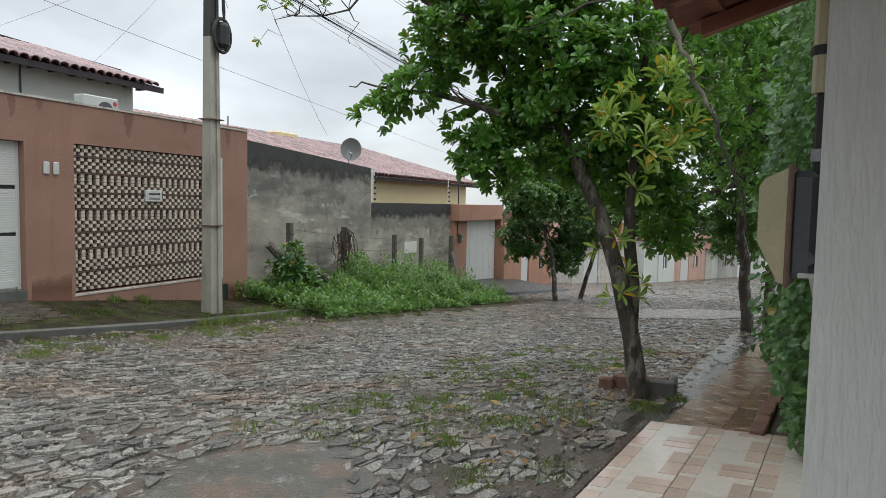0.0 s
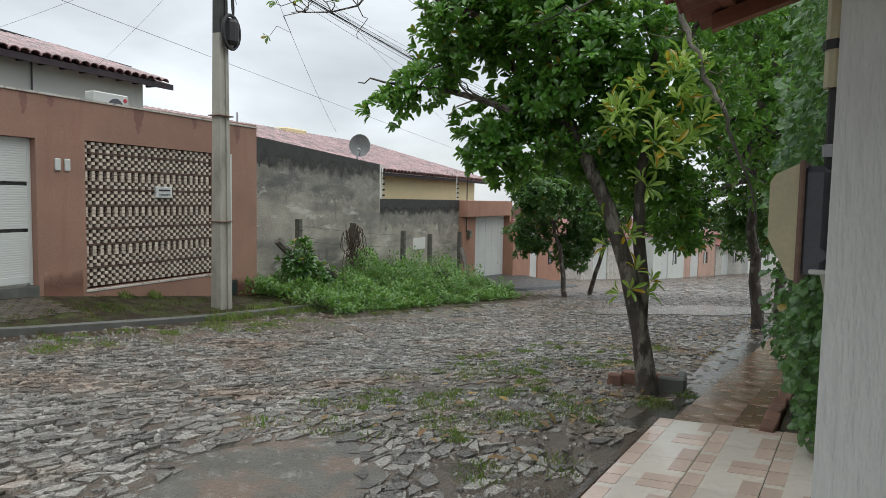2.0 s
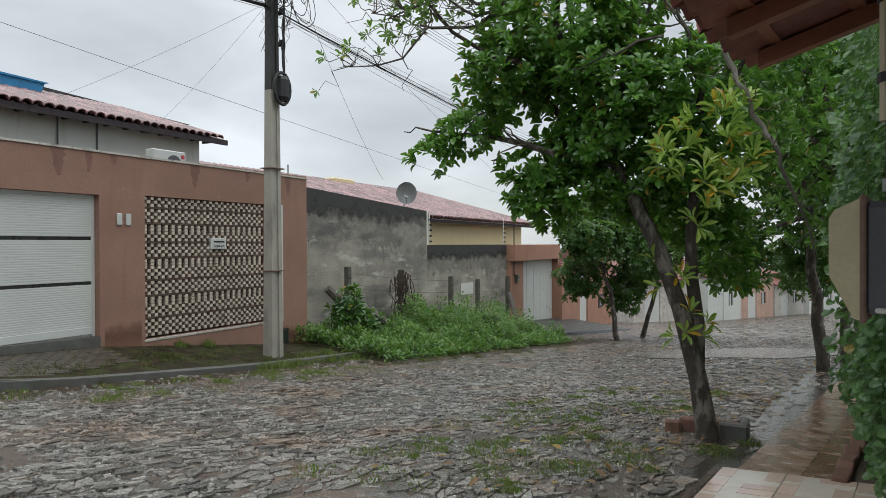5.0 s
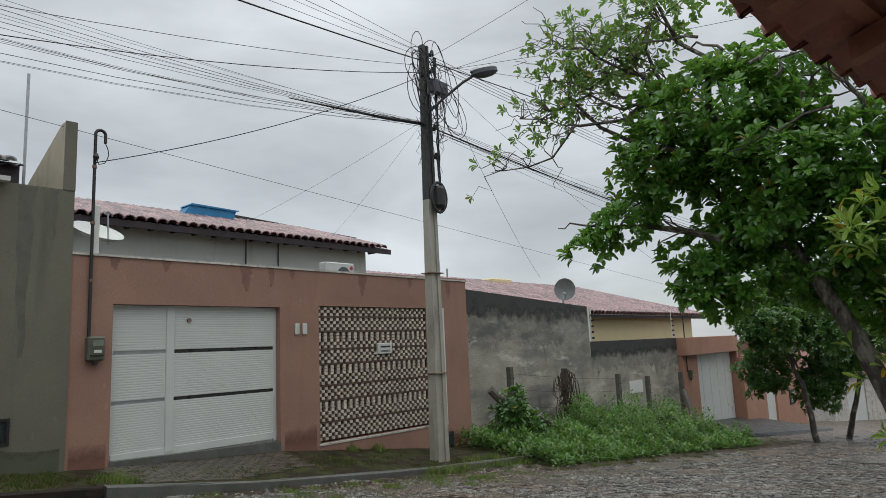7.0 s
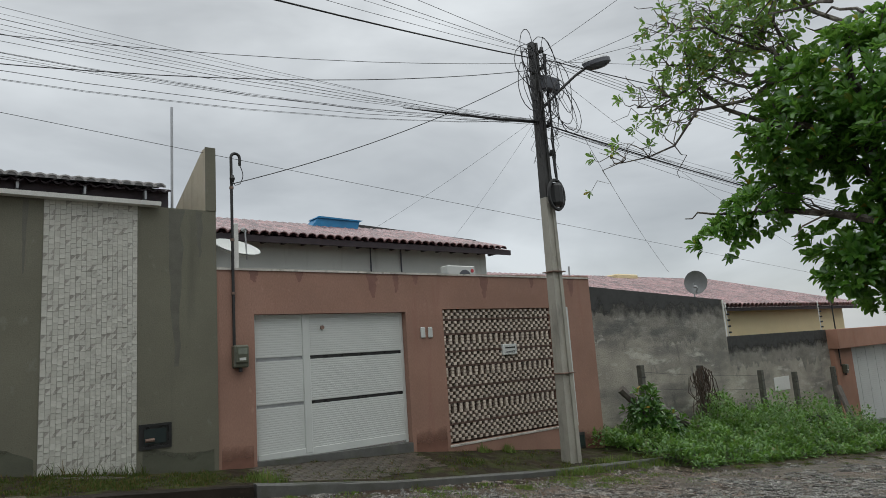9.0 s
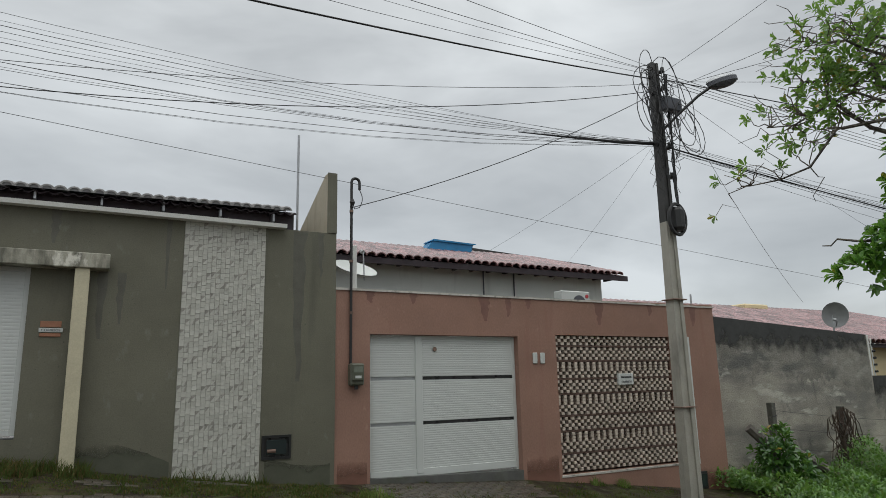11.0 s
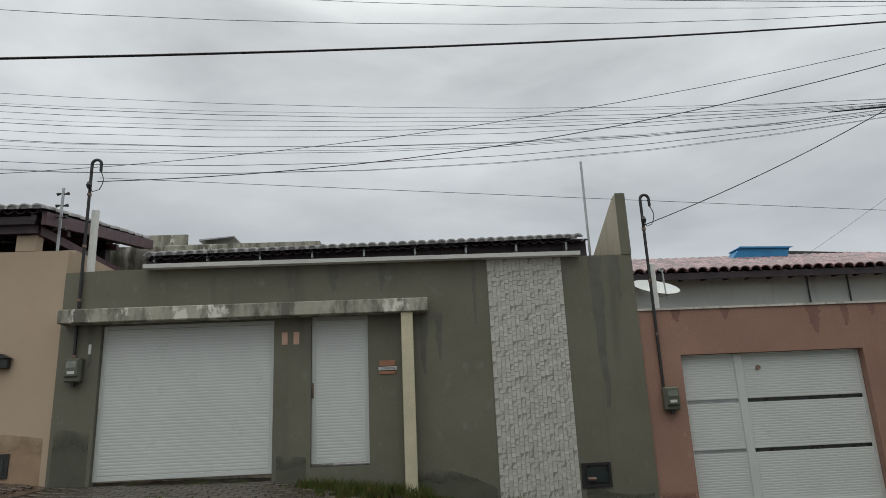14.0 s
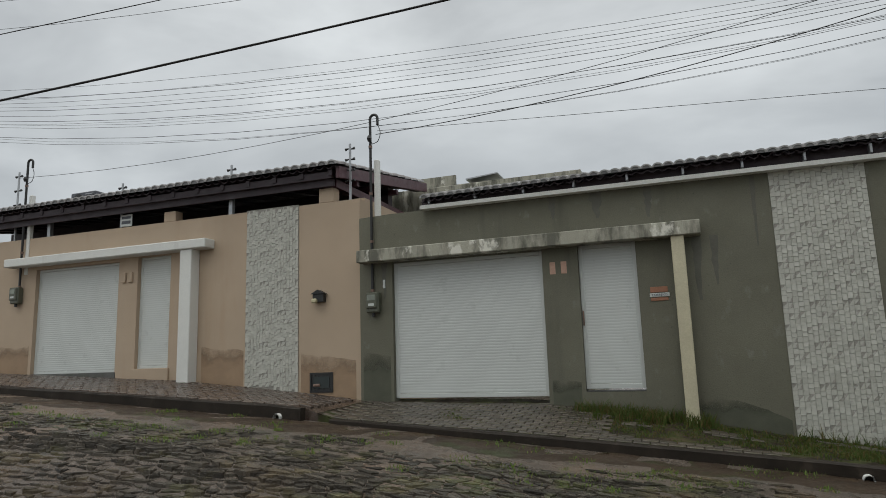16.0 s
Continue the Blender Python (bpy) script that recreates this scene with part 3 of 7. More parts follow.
# ---- roofs of barrel tiles ----
def tile_mesh(name, material, w=0.2, length=0.46, seg=6):
    """a tapering half-round tile that lies along y, its lower end at y = 0"""
    b = B()
    r0, r1, th = w * 0.5, w * 0.42, 0.026
    out = []
    for y, r in ((0, r0), (length, r1)):
        for k in (r, r - th):
            out.append([(-k * math.cos(math.pi * j / seg), y, k * 0.8 * math.sin(math.pi * j / seg)) for j in range(seg + 1)])
    n = seg + 1
    pts = [p for ring in out for p in ring]
    fs = []
    for j in range(seg):
        fs += [(j, j + 1, 2 * n + j + 1, 2 * n + j), (n + j, 3 * n + j, 3 * n + j + 1, n + j + 1), (j, n + j, n + j + 1, j + 1)]
    if material == "tile_dark":
        k = len(pts)
        pts += [(x, 0.012, z) for x, y, z in pts[n:2 * n]]
        fs.append(tuple(range(k, k + n)))   # the lime plug in the open end
    b.add(pts, fs)
    me = mesh_of(name, b, material, smooth=True)
    if material == "tile_dark":
        me.materials.append(M["tile_rim"])
        me.materials.append(M["tile_plug"])
        for k, pl in enumerate(me.polygons):
            if k == 3 * seg:
                pl.material_index, pl.use_smooth = 2, False
                continue
            pl.material_index = 1 if k % 3 == 2 else 0
            pl.use_smooth = k % 3 != 2
    return b, me


def tiled_roof(parent, x0, x1, y0, z0, y1, z1, mat_piece, mat_field, rows_as_parts=1, pitch=0.2, over=0.0, m=None):
    """tiles on a slope that rises from the eave (y0, z0) to the ridge (y1, z1)"""
    tb, me = tile_mesh("roof_tile", mat_piece, w=pitch * 1.08)
    run = math.hypot(y1 - y0, z1 - z0)
    ang = math.atan2(z1 - z0, y1 - y0)
    nrow, ncol = max(1, int(run / 0.38)), int((x1 - x0) / pitch)
    field = B()
    rr = random.Random(5)
    for i in range(nrow):
        for j in range(ncol):
            d = i * 0.38 - 0.06 + rr.uniform(-0.012, 0.012)
            x = x0 + (j + 0.5) * pitch + rr.uniform(-0.006, 0.006)
            p = Vector((x, y0 + d * math.cos(ang), z0 + d * math.sin(ang) + 0.03))
            rot = Euler((ang + 0.055, 0, rr.uniform(-0.03, 0.03)))
            mat = Matrix.LocRotScale(p, rot, None)
            if m is not None:
                mat = m @ mat
            if i < rows_as_parts:
                o = new("roof_tile", me)
                o.location, o.rotation_euler = mat.translation, mat.to_euler()
                hang(o, parent)
            else:
                field.add([mat @ Vector(q) for q in tb.v], tb.f)
    if field.f:
        part("roof_tiles", field, mat_field, parent, kind="stuff", smooth=True)
    # the channel tiles under them, near-black below dark tiles
    deck = B()
    nseg = ncol * 4
    pts = []
    for y, z in ((y0 + 0.02, z0), (y1, z1)):
        for k in range(nseg + 1):
            x = x0 + (x1 - x0) * k / nseg
            pts.append((x, y, z + 0.02 - 0.06 * abs(math.cos(math.pi * (x - x0) / pitch)) ** 0.7 + 0.02))
    for y, z in ((y0 + 0.02, z0), (y1, z1)):
        for k in range(nseg + 1):
            x = x0 + (x1 - x0) * k / nseg
            pts.append((x, y, z + 0.003 - 0.06 * abs(math.cos(math.pi * (x - x0) / pitch)) ** 0.7 + 0.02))
    q = nseg + 1
    fs = [(k, k + 1, q + k + 1, q + k) for k in range(nseg)] + [(2 * q + k, 3 * q + k, 3 * q + k + 1, 2 * q + k + 1) for k in range(nseg)] + [(k, 2 * q + k, 2 * q + k + 1, k + 1) for k in range(nseg)]
    deck.add(pts, fs)
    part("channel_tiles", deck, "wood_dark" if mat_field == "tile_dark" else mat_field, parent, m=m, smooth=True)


def slatted(parent, name, x0, x1, z0, z1, y, pitch=0.045, material="white", label=""):
    """a leaf of narrow horizontal ribs"""
    b = B()
    n = max(1, int((z1 - z0) / pitch))
    h = (z1 - z0) / n
    sec = []
    for i in range(n):
        z = z0 + i * h
        sec += [(y + 0.002, z), (y, z + h * 0.1), (y - 0.001, z + h * 0.5), (y, z + h * 0.88)]
    sec.append((y + 0.002, z1))
    sec += [(y + 0.04, z1), (y + 0.04, z0)]
    b.prism(sec, "x", x0, x1)
    return part(name, b, material, parent, label)

# ---- the pink house ----
pink = thing("house", (7.9, 10.0, -0.3), "pink rendered house with white gate and cream block screen", "house")
PB = lambda x: foot_z(x) - 0.25
PT = lambda x: 3.12 + 0.008 * (x - 3.55)
front = part("wall", wall(B(), 3.55, 12.26, 10.0, 10.22, PB, PT, [(4.14, 7.02, 0.05, 2.43), (7.88, 10.86, -0.04, 2.47)]), "pink", pink)
side = part("wall", B().box(12.06, 12.26, 10.22, 17.0, -1.0, 3.16), "pink", pink)
part("coping", B().prism([(9.975, 3.12), (9.975, 3.155), (10.11, 3.175), (10.245, 3.155), (10.245, 3.12)], "x", 3.55, 12.28), "cap", pink, "thin weathered white coping")
gate_p = part("gate", B().box(4.14, 4.20, 10.12, 10.18, 0.2, 2.42, 0.006).box(6.96, 7.02, 10.12, 10.18, 0.12, 2.42, 0.006).box(5.0, 5.13, 10.10, 10.18, 0.2, 2.42, 0.008).box(4.2, 6.96, 10.12, 10.18, 2.36, 2.42, 0.006).box(4.2, 6.96, 10.11, 10.18, 0.16, 0.28, 0.006), "white", pink, "white aluminium gate with dark horizontal gaps")
for xa, xb in ((4.2, 5.0), (5.13, 6.96)):
    for za, zb in ((0.28, 0.965), (1.02, 1.69), (1.75, 2.36)):
        slatted(gate_p, "panel", xa, xb, za, zb, 10.125, 0.036)
for xa, xb, mt in ((4.2, 5.0, "steel"), (5.13, 6.96, "gap_shade")):
    for z in (0.965, 1.69):
        part("gap_strip", B().box(xa, xb, 10.14, 10.16, z, z + 0.058), mt, gate_p)
part("lock", B().tube([(5.37, 10.115, 2.2), (5.37, 10.09, 2.2)], 0.035, 12), "rust", gate_p, "small round brass lock")
part("threshold", B().prism([(4.14, -0.15), (4.14, 0.2), (7.02, 0.115), (7.02, -0.2)], "y", 9.985, 10.2), "kerb", pink, "cement threshold")

# the screen of clay blocks
screen = part("block_screen", B().box(7.88, 10.86, 10.165, 10.20, -0.04, 2.47), "cobogo_dark", pink, "brown clay block screen with cream faces")
BANDS = ["010", "0101", "00010", "0101", "000101", "0101", "000101", "01010"]
ROWS = [(bi, c) for bi, s in enumerate(BANDS) for c in s]
RH, CW = 0.0602, 2.98 / 40
bars, faces = B(), B()
block_b = B().box(-0.0345, 0.0345, -0.045, 0.04, -0.0275, 0.0275, 0.004)
block_me = mesh_of("block", block_b, "cobogo_light")
count = 0
for r, (bi, c) in enumerate(ROWS):
    z = 2.46 - (r + 0.5) * RH - bi * 0.034
    if r and ROWS[r - 1][0] != bi:
        bars.box(7.885, 10.855, 10.03, 10.12, z + RH * 0.5 + 0.004, z + RH * 0.5 + 0.03)
    for k in range(40):
        x = 7.915 + k * CW
        if (k + int(c)) % 2 == 0:
            if count < 300 and r > 2:
                piece("block", block_me, screen, x, 10.075, z)
                count += 1
            else:
                faces.add([(x + a, 10.075 + d, z + e) for a, d, e in block_b.v], block_b.f)
        else:
            bars.box(x - CW * 0.5, x + CW * 0.5, 10.05, 10.12, z - RH * 0.5, z - RH * 0.5 + 0.012)
part("block_field", faces, "cobogo_light_field", screen, kind="stuff")
part("bar_grid", bars, "cobogo_dark", screen, kind="stuff")
part("sill", B().box(7.86, 10.9, 9.985, 10.12, -0.09, -0.045, 0.006), "cap", pink, "thin white sill under the screen")
part("white_strip", B().box(11.34, 11.43, 9.985, 10.04, -0.1, 2.48, 0.005), "white", pink, "narrow white aluminium strip")
mail = thing("mail_slot", (9.56, 10.0, 1.53), "white plastic mail slot set in the block screen", "mailbox")
part("plate", B().box(9.37, 9.76, 9.985, 10.05, 1.52, 1.74, 0.01), "white", mail)
# a solid bar in the slot's shade colour, no hole is cut
part("opening", B().box(9.43, 9.70, 9.98, 9.99, 1.655, 1.685), "gap_shade", mail)


def lettering(name, body, size, at, material, parent, label=""):
    cu = bpy.data.curves.new(name, "FONT")
    cu.body, cu.size, cu.align_x, cu.align_y, cu.extrude = body, size, "CENTER", "CENTER", 0.002
    cu.materials.append(M[material])
    ob = new(name, cu)
    ob.location, ob.rotation_euler = at, (radians(90), 0, 0)
    hang(ob, parent)
    return tagged(ob, label)


lettering("lettering", "CORREIOS", 0.055, (9.565, 9.982, 1.58), "gray_plastic", mail)


def number_bars(x, z, material, label):
    t = thing("house_number", (x, 10.0, z - 0.12), label, "sign")
    for dx in (-0.085, 0.085):
        part("bar", B().box(x + dx - 0.05, x + dx + 0.05, 9.965, 10.0, z - 0.1, z + 0.1, 0.012), material, t)


number_bars(7.46, 2.04, "white", "two raised white bars on a pink wall")


def meter(x, z, y, label):
    t = thing("electricity_meter", (x, y, z - 0.18), label, "meter")
    part("case", B().box(x - 0.115, x + 0.115, y - 0.13, y, z - 0.17, z + 0.17, 0.02), "meter", t)
    part("cover", B().box(x - 0.10, x + 0.10, y - 0.165, y - 0.13, z - 0.10, z + 0.16, 0.015), "meter", t)
    part("window", B().box(x - 0.07, x + 0.07, y - 0.172, y - 0.165, z + 0.03, z + 0.12), "meter_glass", t, "clear meter window")
    part("dial", B().box(x - 0.05, x + 0.05, y - 0.17, y - 0.165, z - 0.06, z - 0.02), "white", t)
    part("gland", B().tube([(x, y - 0.07, z - 0.17), (x, y - 0.07, z - 0.23)], 0.03, 8), "black", t)
    return t


def service_mast(x, y, z0, z1, h, side=1, label="black conduit with a hooked top on a white post"):
    """the conduit that brings the cable down to the meter"""
    t = thing("service_mast", (x, y, z0), label, "conduit")
    pts = [(x, y, z0), (x, y, z1)]
    for k in range(9):
        a = math.pi * k / 8
        pts.append((x + side * (0.07 - 0.07 * math.cos(a)), y, z1 + 0.07 * math.sin(a)))
    pts.append((x + side * 0.14, y, z1 - 0.12))
    part("conduit", B().tube(pts, 0.024, 8), "black", t)
    if h > 0:
        part("post", B().box(x + 0.03, x + 0.12, y + 0.05, y + 0.14, h - 1.7, h, 0.01), "white_wall", t, "white concrete post")
    zi = z1 - 0.36
    part("insulator", B().tube([(x, y - 0.03, zi - 0.05), (x, y - 0.04, zi), (x, y - 0.03, zi + 0.05)], (0.03, 0.045, 0.03), 8), "black", t)
    loop = [(x + side * (0.14 + 0.05 * math.sin(a)), y, z1 - 0.12 - 0.3 * a / math.pi) for a in np.linspace(0, math.pi, 7)] + [(x + side * 0.05, y - 0.02, zi - 0.1), (x, y - 0.03, zi)]
    part("drip_loop", B().tube(loop, 0.007, 5, False), "wire", t)
    for z in np.linspace(z0 + 0.3, z1 - 0.5, 4):
        part("clamp", B().tube([(x, y, z - 0.02), (x, y, z + 0.02)], 0.034, 8), "rust", t)
    return t


meter(3.88, 1.79, 10.0, "gray electricity meter on the pink wall")
service_mast(3.80, 9.96, 1.62, 4.92, 3.87)
intake_p = thing("meter_niche", (11.48, 10.0, -0.6), "small dark water meter niche in the pink wall", "utility box")
part("frame", B().box(11.36, 11.6, 9.985, 10.0, -0.60, -0.25, 0.004), "black", intake_p)
part("door", B().box(11.40, 11.56, 9.975, 9.987, -0.55, -0.31), "glass", intake_p)

# the house behind the pink wall
part("rear_wall", wall(B(), 2.0, 13.1, 14.4, 14.6, lambda x: -0.4, lambda x: 4.55), "pale_wall", pink, "pale wall under the roof")
part("rear_side", B().box(12.9, 13.1, 14.6, 21.0, -0.8, 4.6), "pale_wall", pink)
for x in (9.1, 10.05):
    part("pipe", B().tube([(x, 14.37, 3.3), (x, 14.37, 4.5)], 0.02, 6), "gray_plastic", pink)
tiled_roof(pink, 1.4, 13.6, 13.85, 4.5, 18.2, 5.75, "tile_roof", "tile_field", 1, 0.235)
part("fascia", B().box(1.4, 13.6, 13.84, 13.89, 4.36, 4.5), "wood_dark", pink)
for k in range(24):
    part("rafter", B().box(1.55 + k * 0.51, 1.62 + k * 0.51, 13.9, 14.5, 4.42, 4.52), "wood_dark", pink)
part("parapet", B().prism([(15.9, 5.5), (16.15, 5.72), (10.9, 5.98), (10.4, 5.7), (2.0, 5.7), (2.0, 5.5)], "y", 18.2, 18.4), "concrete_dark", pink, "dark sloping parapet behind the roof")
tank = thing("water_tank", (9.0, 17.4, 5.3), "blue plastic sheet box on the tiled roof", "water tank")
part("tank_body", B().prism([(8.85, 5.5), (9.1, 5.82), (10.5, 5.79), (10.4, 5.5)], "y", 17.1, 17.6), "blue", tank)
part("rim", B().prism([(9.05, 5.81), (9.1, 5.86), (10.6, 5.82), (10.5, 5.78)], "y", 17.05, 17.65), "blue", tank)
ac = thing("air_conditioner", (10.75, 12.9, 3.2), "white air conditioner unit behind the wall", "air conditioner")
part("case", B().box(10.3, 11.2, 12.75, 13.05, 3.15, 3.80, 0.02), "white", ac)
part("fan_grille", B().tube([(10.85, 12.755, 3.5), (10.85, 12.735, 3.5)], 0.2, 20), "gray_plastic", ac)
part("hub", B().tube([(10.85, 12.735, 3.5), (10.85, 12.725, 3.5)], 0.05, 12), "white", ac)
part("badge", B().tube([(11.1, 12.75, 3.68), (11.1, 12.74, 3.68)], 0.05, 12), "red_sticker", ac)
part("stand", B().box(10.35, 11.15, 12.8, 13.0, -0.4, 3.15), "steel", ac)


def dish(x, y, z, r, yaw, tilt, material, label, post=0.6):
    t = thing("satellite_dish", (x, y, z - post), label, "satellite dish")
    rot = Euler((radians(tilt), 0, radians(yaw))).to_matrix()
    b = B()
    pts, fs = [], []
    for s, off in ((1, 0), (1, 0.012)):
        for i in range(5):
            for j in range(20):
                q = r * i / 4
                a = 2 * math.pi * j / 20
                p = Vector((q * math.cos(a), -0.35 * q * q / r + 0.0875 * r + off, q * math.sin(a) * 1.08))
                pts.append(rot @ p + Vector((x, y, z)))
    for s in (0, 100):
        for i in range(4):
            for j in range(20):
                k = (j + 1) % 20
                fs.append((s + i * 20 + j, s + i * 20 + k, s + (i + 1) * 20 + k, s + (i + 1) * 20 + j))
    b.add(pts, fs)
    part("reflector", b, material, t, smooth=True)
    tip = rot @ Vector((0, -r * 1.1, -r * 0.3)) + Vector((x, y, z))
    part("arm", B().tube([rot @ Vector((0, 0, -r)) + Vector((x, y, z)), tip], 0.015, 6), "steel", t)
    part("receiver", B().tube([tip, tip + Vector((0, 0.1, 0.04))], 0.04, 8), "dish_gray", t)
    part("mast", B().tube([(x, y + 0.08, z - post), (x, y + 0.08, z)], 0.025, 8), "steel", t)


dish(4.6, 11.9, 3.75, 0.42, 10, -62, "white", "white satellite dish tipped almost flat", 4.0)
part("thin_pole", B().tube([(3.2, 11.0, 0.3), (3.2, 11.0, 6.0)], 0.022, 6), "steel", None)
bpy.data.objects["thin_pole"]["label"] = "thin galvanised steel pole behind the gray wall"
bpy.data.objects["thin_pole"]["category"] = "pole"
single("pipe_stub", B().tube([(11.75, 10.11, 3.1), (11.75, 10.11, 3.42)], 0.02, 6), "steel", "short steel pipe on the pink wall", "pipe")

# ---- the gray house ----
grayh = thing("house", (-0.7, 10.0, 0.5), "gray-green rendered house with white doors and stone strip", "house")
part("wall", wall(B(), -5.05, 3.55, 9.97, 10.2, lambda x: foot_z(x) - 0.3, lambda x: 4.02 if x > -4.99 else 4.0, [(-4.46, -1.96, 0.9, 3.19), (-1.42, -0.58, 1.06, 3.22)]), "gray", grayh)
part("side_wall", B().prism([(9.98, 0.0), (9.98, 5.02), (10.12, 5.02), (11.9, 4.2), (11.9, 0.0)], "x", 3.40, 3.545), "wing_cream", grayh, "cream wing wall with a sloping top")
part("wing_front", B().box(3.395, 3.552, 9.955, 9.978, 4.022, 5.03), "gray", grayh)
part("canopy", B().box(-4.98, 0.32, 9.70, 9.968, 3.20, 3.40, 0.01), "canopy", grayh, "stained cream concrete canopy")
part("post", B().box(-0.08, 0.095, 9.74, 9.87, 0.45, 3.20, 0.008), "cream_post", grayh, "slim cream concrete post")
for xa, xb, za, zb, nm in ((-4.46, -1.96, 1.0, 3.19, "garage_door"), (-1.42, -0.58, 1.1, 3.22, "door")):
    d = part(nm, B().box(xa, xa + 0.06, 10.05, 10.1, za, zb, 0.005).box(xb - 0.06, xb, 10.05, 10.1, za, zb, 0.005).box(xa + 0.06, xb - 0.06, 10.05, 10.1, zb - 0.06, zb, 0.005).box(xa + 0.06, xb - 0.06, 10.05, 10.1, za, za + 0.07, 0.005), "white", grayh, "white ribbed aluminium door, closed")
    cuts = np.linspace(za + 0.07, zb - 0.06, 2)
    for a, c in zip(cuts, cuts[1:]):
        slatted(d, "panel", xa + 0.06, xb - 0.06, a + 0.004, c - 0.004, 10.06, 0.044)
    if nm == "door":
        part("handle", B().box(xa + 0.012, xa + 0.035, 10.02, 10.05, 2.02, 2.24, 0.004), "rust", d, "bronze pull handle")
part("door_sill", B().box(-1.42, -0.58, 9.985, 10.2, 0.98, 1.075, 0.006), "concrete_dark", grayh)
part("switch", B().box(-4.62, -4.58, 9.955, 9.97, 2.78, 2.92), "white", grayh)
gutter = B().prism([(9.80, 4.0), (9.79, 4.06), (9.80, 4.06), (9.81, 4.01), (9.93, 4.01), (9.94, 4.06), (9.95, 4.06), (9.94, 4.0)], "x", -3.87, 2.70)
part("gutter", gutter, "white_wall", grayh, "white gutter along the wall top")
tiled_roof(grayh, -3.85, 2.85, 9.8, 4.15, 14.0, 5.05, "tile_dark", "tile_dark", 1, 0.15, m=pose(-3.85, 0, 4.15, 0, -0.8, 0) @ pose(3.85, 0, -4.15))
part("fascia", B().prism([(-3.9, 4.0), (2.85, 4.0), (2.85, 4.3), (-3.9, 4.21)], "y", 9.98, 10.02), "wood_dark", grayh)
for k in range(9):
    part("bracket", B().box(-3.75 + k * 0.78, -3.72 + k * 0.78, 9.86, 9.98, 4.1, 4.22), "steel", grayh)
number_bars(-1.72, 2.9, "orange_num", "two raised salmon bars on a gray wall")
slot2 = thing("mail_slot", (-0.3, 9.97, 2.3), "ochre mail slot with a white label plate", "mailbox")
part("flap", B().box(-0.42, -0.18, 9.955, 9.97, 2.44, 2.52, 0.004), "ochre", slot2)
part("plate", B().box(-0.43, -0.16, 9.95, 9.97, 2.375, 2.43, 0.004), "white", slot2)
part("lower_flap", B().box(-0.42, -0.18, 9.955, 9.97, 2.32, 2.365, 0.004), "ochre", slot2)
lettering("lettering", "CORREIOS", 0.045, (-0.295, 9.948, 2.402), "gray_plastic", slot2)
meter(-4.77, 2.55, 9.97, "gray electricity meter on the gray wall")
service_mast(-4.80, 9.93, 2.45, 5.72, 5.0)


def niche(x0, x1, z0, z1, y, label):
    t = thing("water_meter_niche", ((x0 + x1) / 2, y, z0), label, "utility box")
    part("frame", B().box(x0, x1, y - 0.02, y, z0, z0 + 0.035).box(x0, x1, y - 0.02, y, z1 - 0.035, z1).box(x0, x0 + 0.035, y - 0.02, y, z0 + 0.035, z1 - 0.035).box(x1 - 0.035, x1, y - 0.02, y, z0 + 0.035, z1 - 0.035), "black", t)
    part("back", B().box(x0 + 0.03, x1 - 0.03, y - 0.006, y - 0.003, z0 + 0.03, z1 - 0.03), "gap_shade", t)
    part("door", B().box(x0 + 0.07, x1 - 0.07, y - 0.016, y - 0.007, z0 + 0.07, z1 - 0.07, 0.003), "glass", t, "smoky plastic door")
    part("valve", B().tube([(x0 + 0.08, y - 0.018, z0 + 0.12), (x0 + 0.2, y - 0.018, z0 + 0.12)], 0.025, 8), "rust", t)


niche(2.45, 2.88, 0.60, 0.94, 9.97, "black framed water meter niche in gray wall")

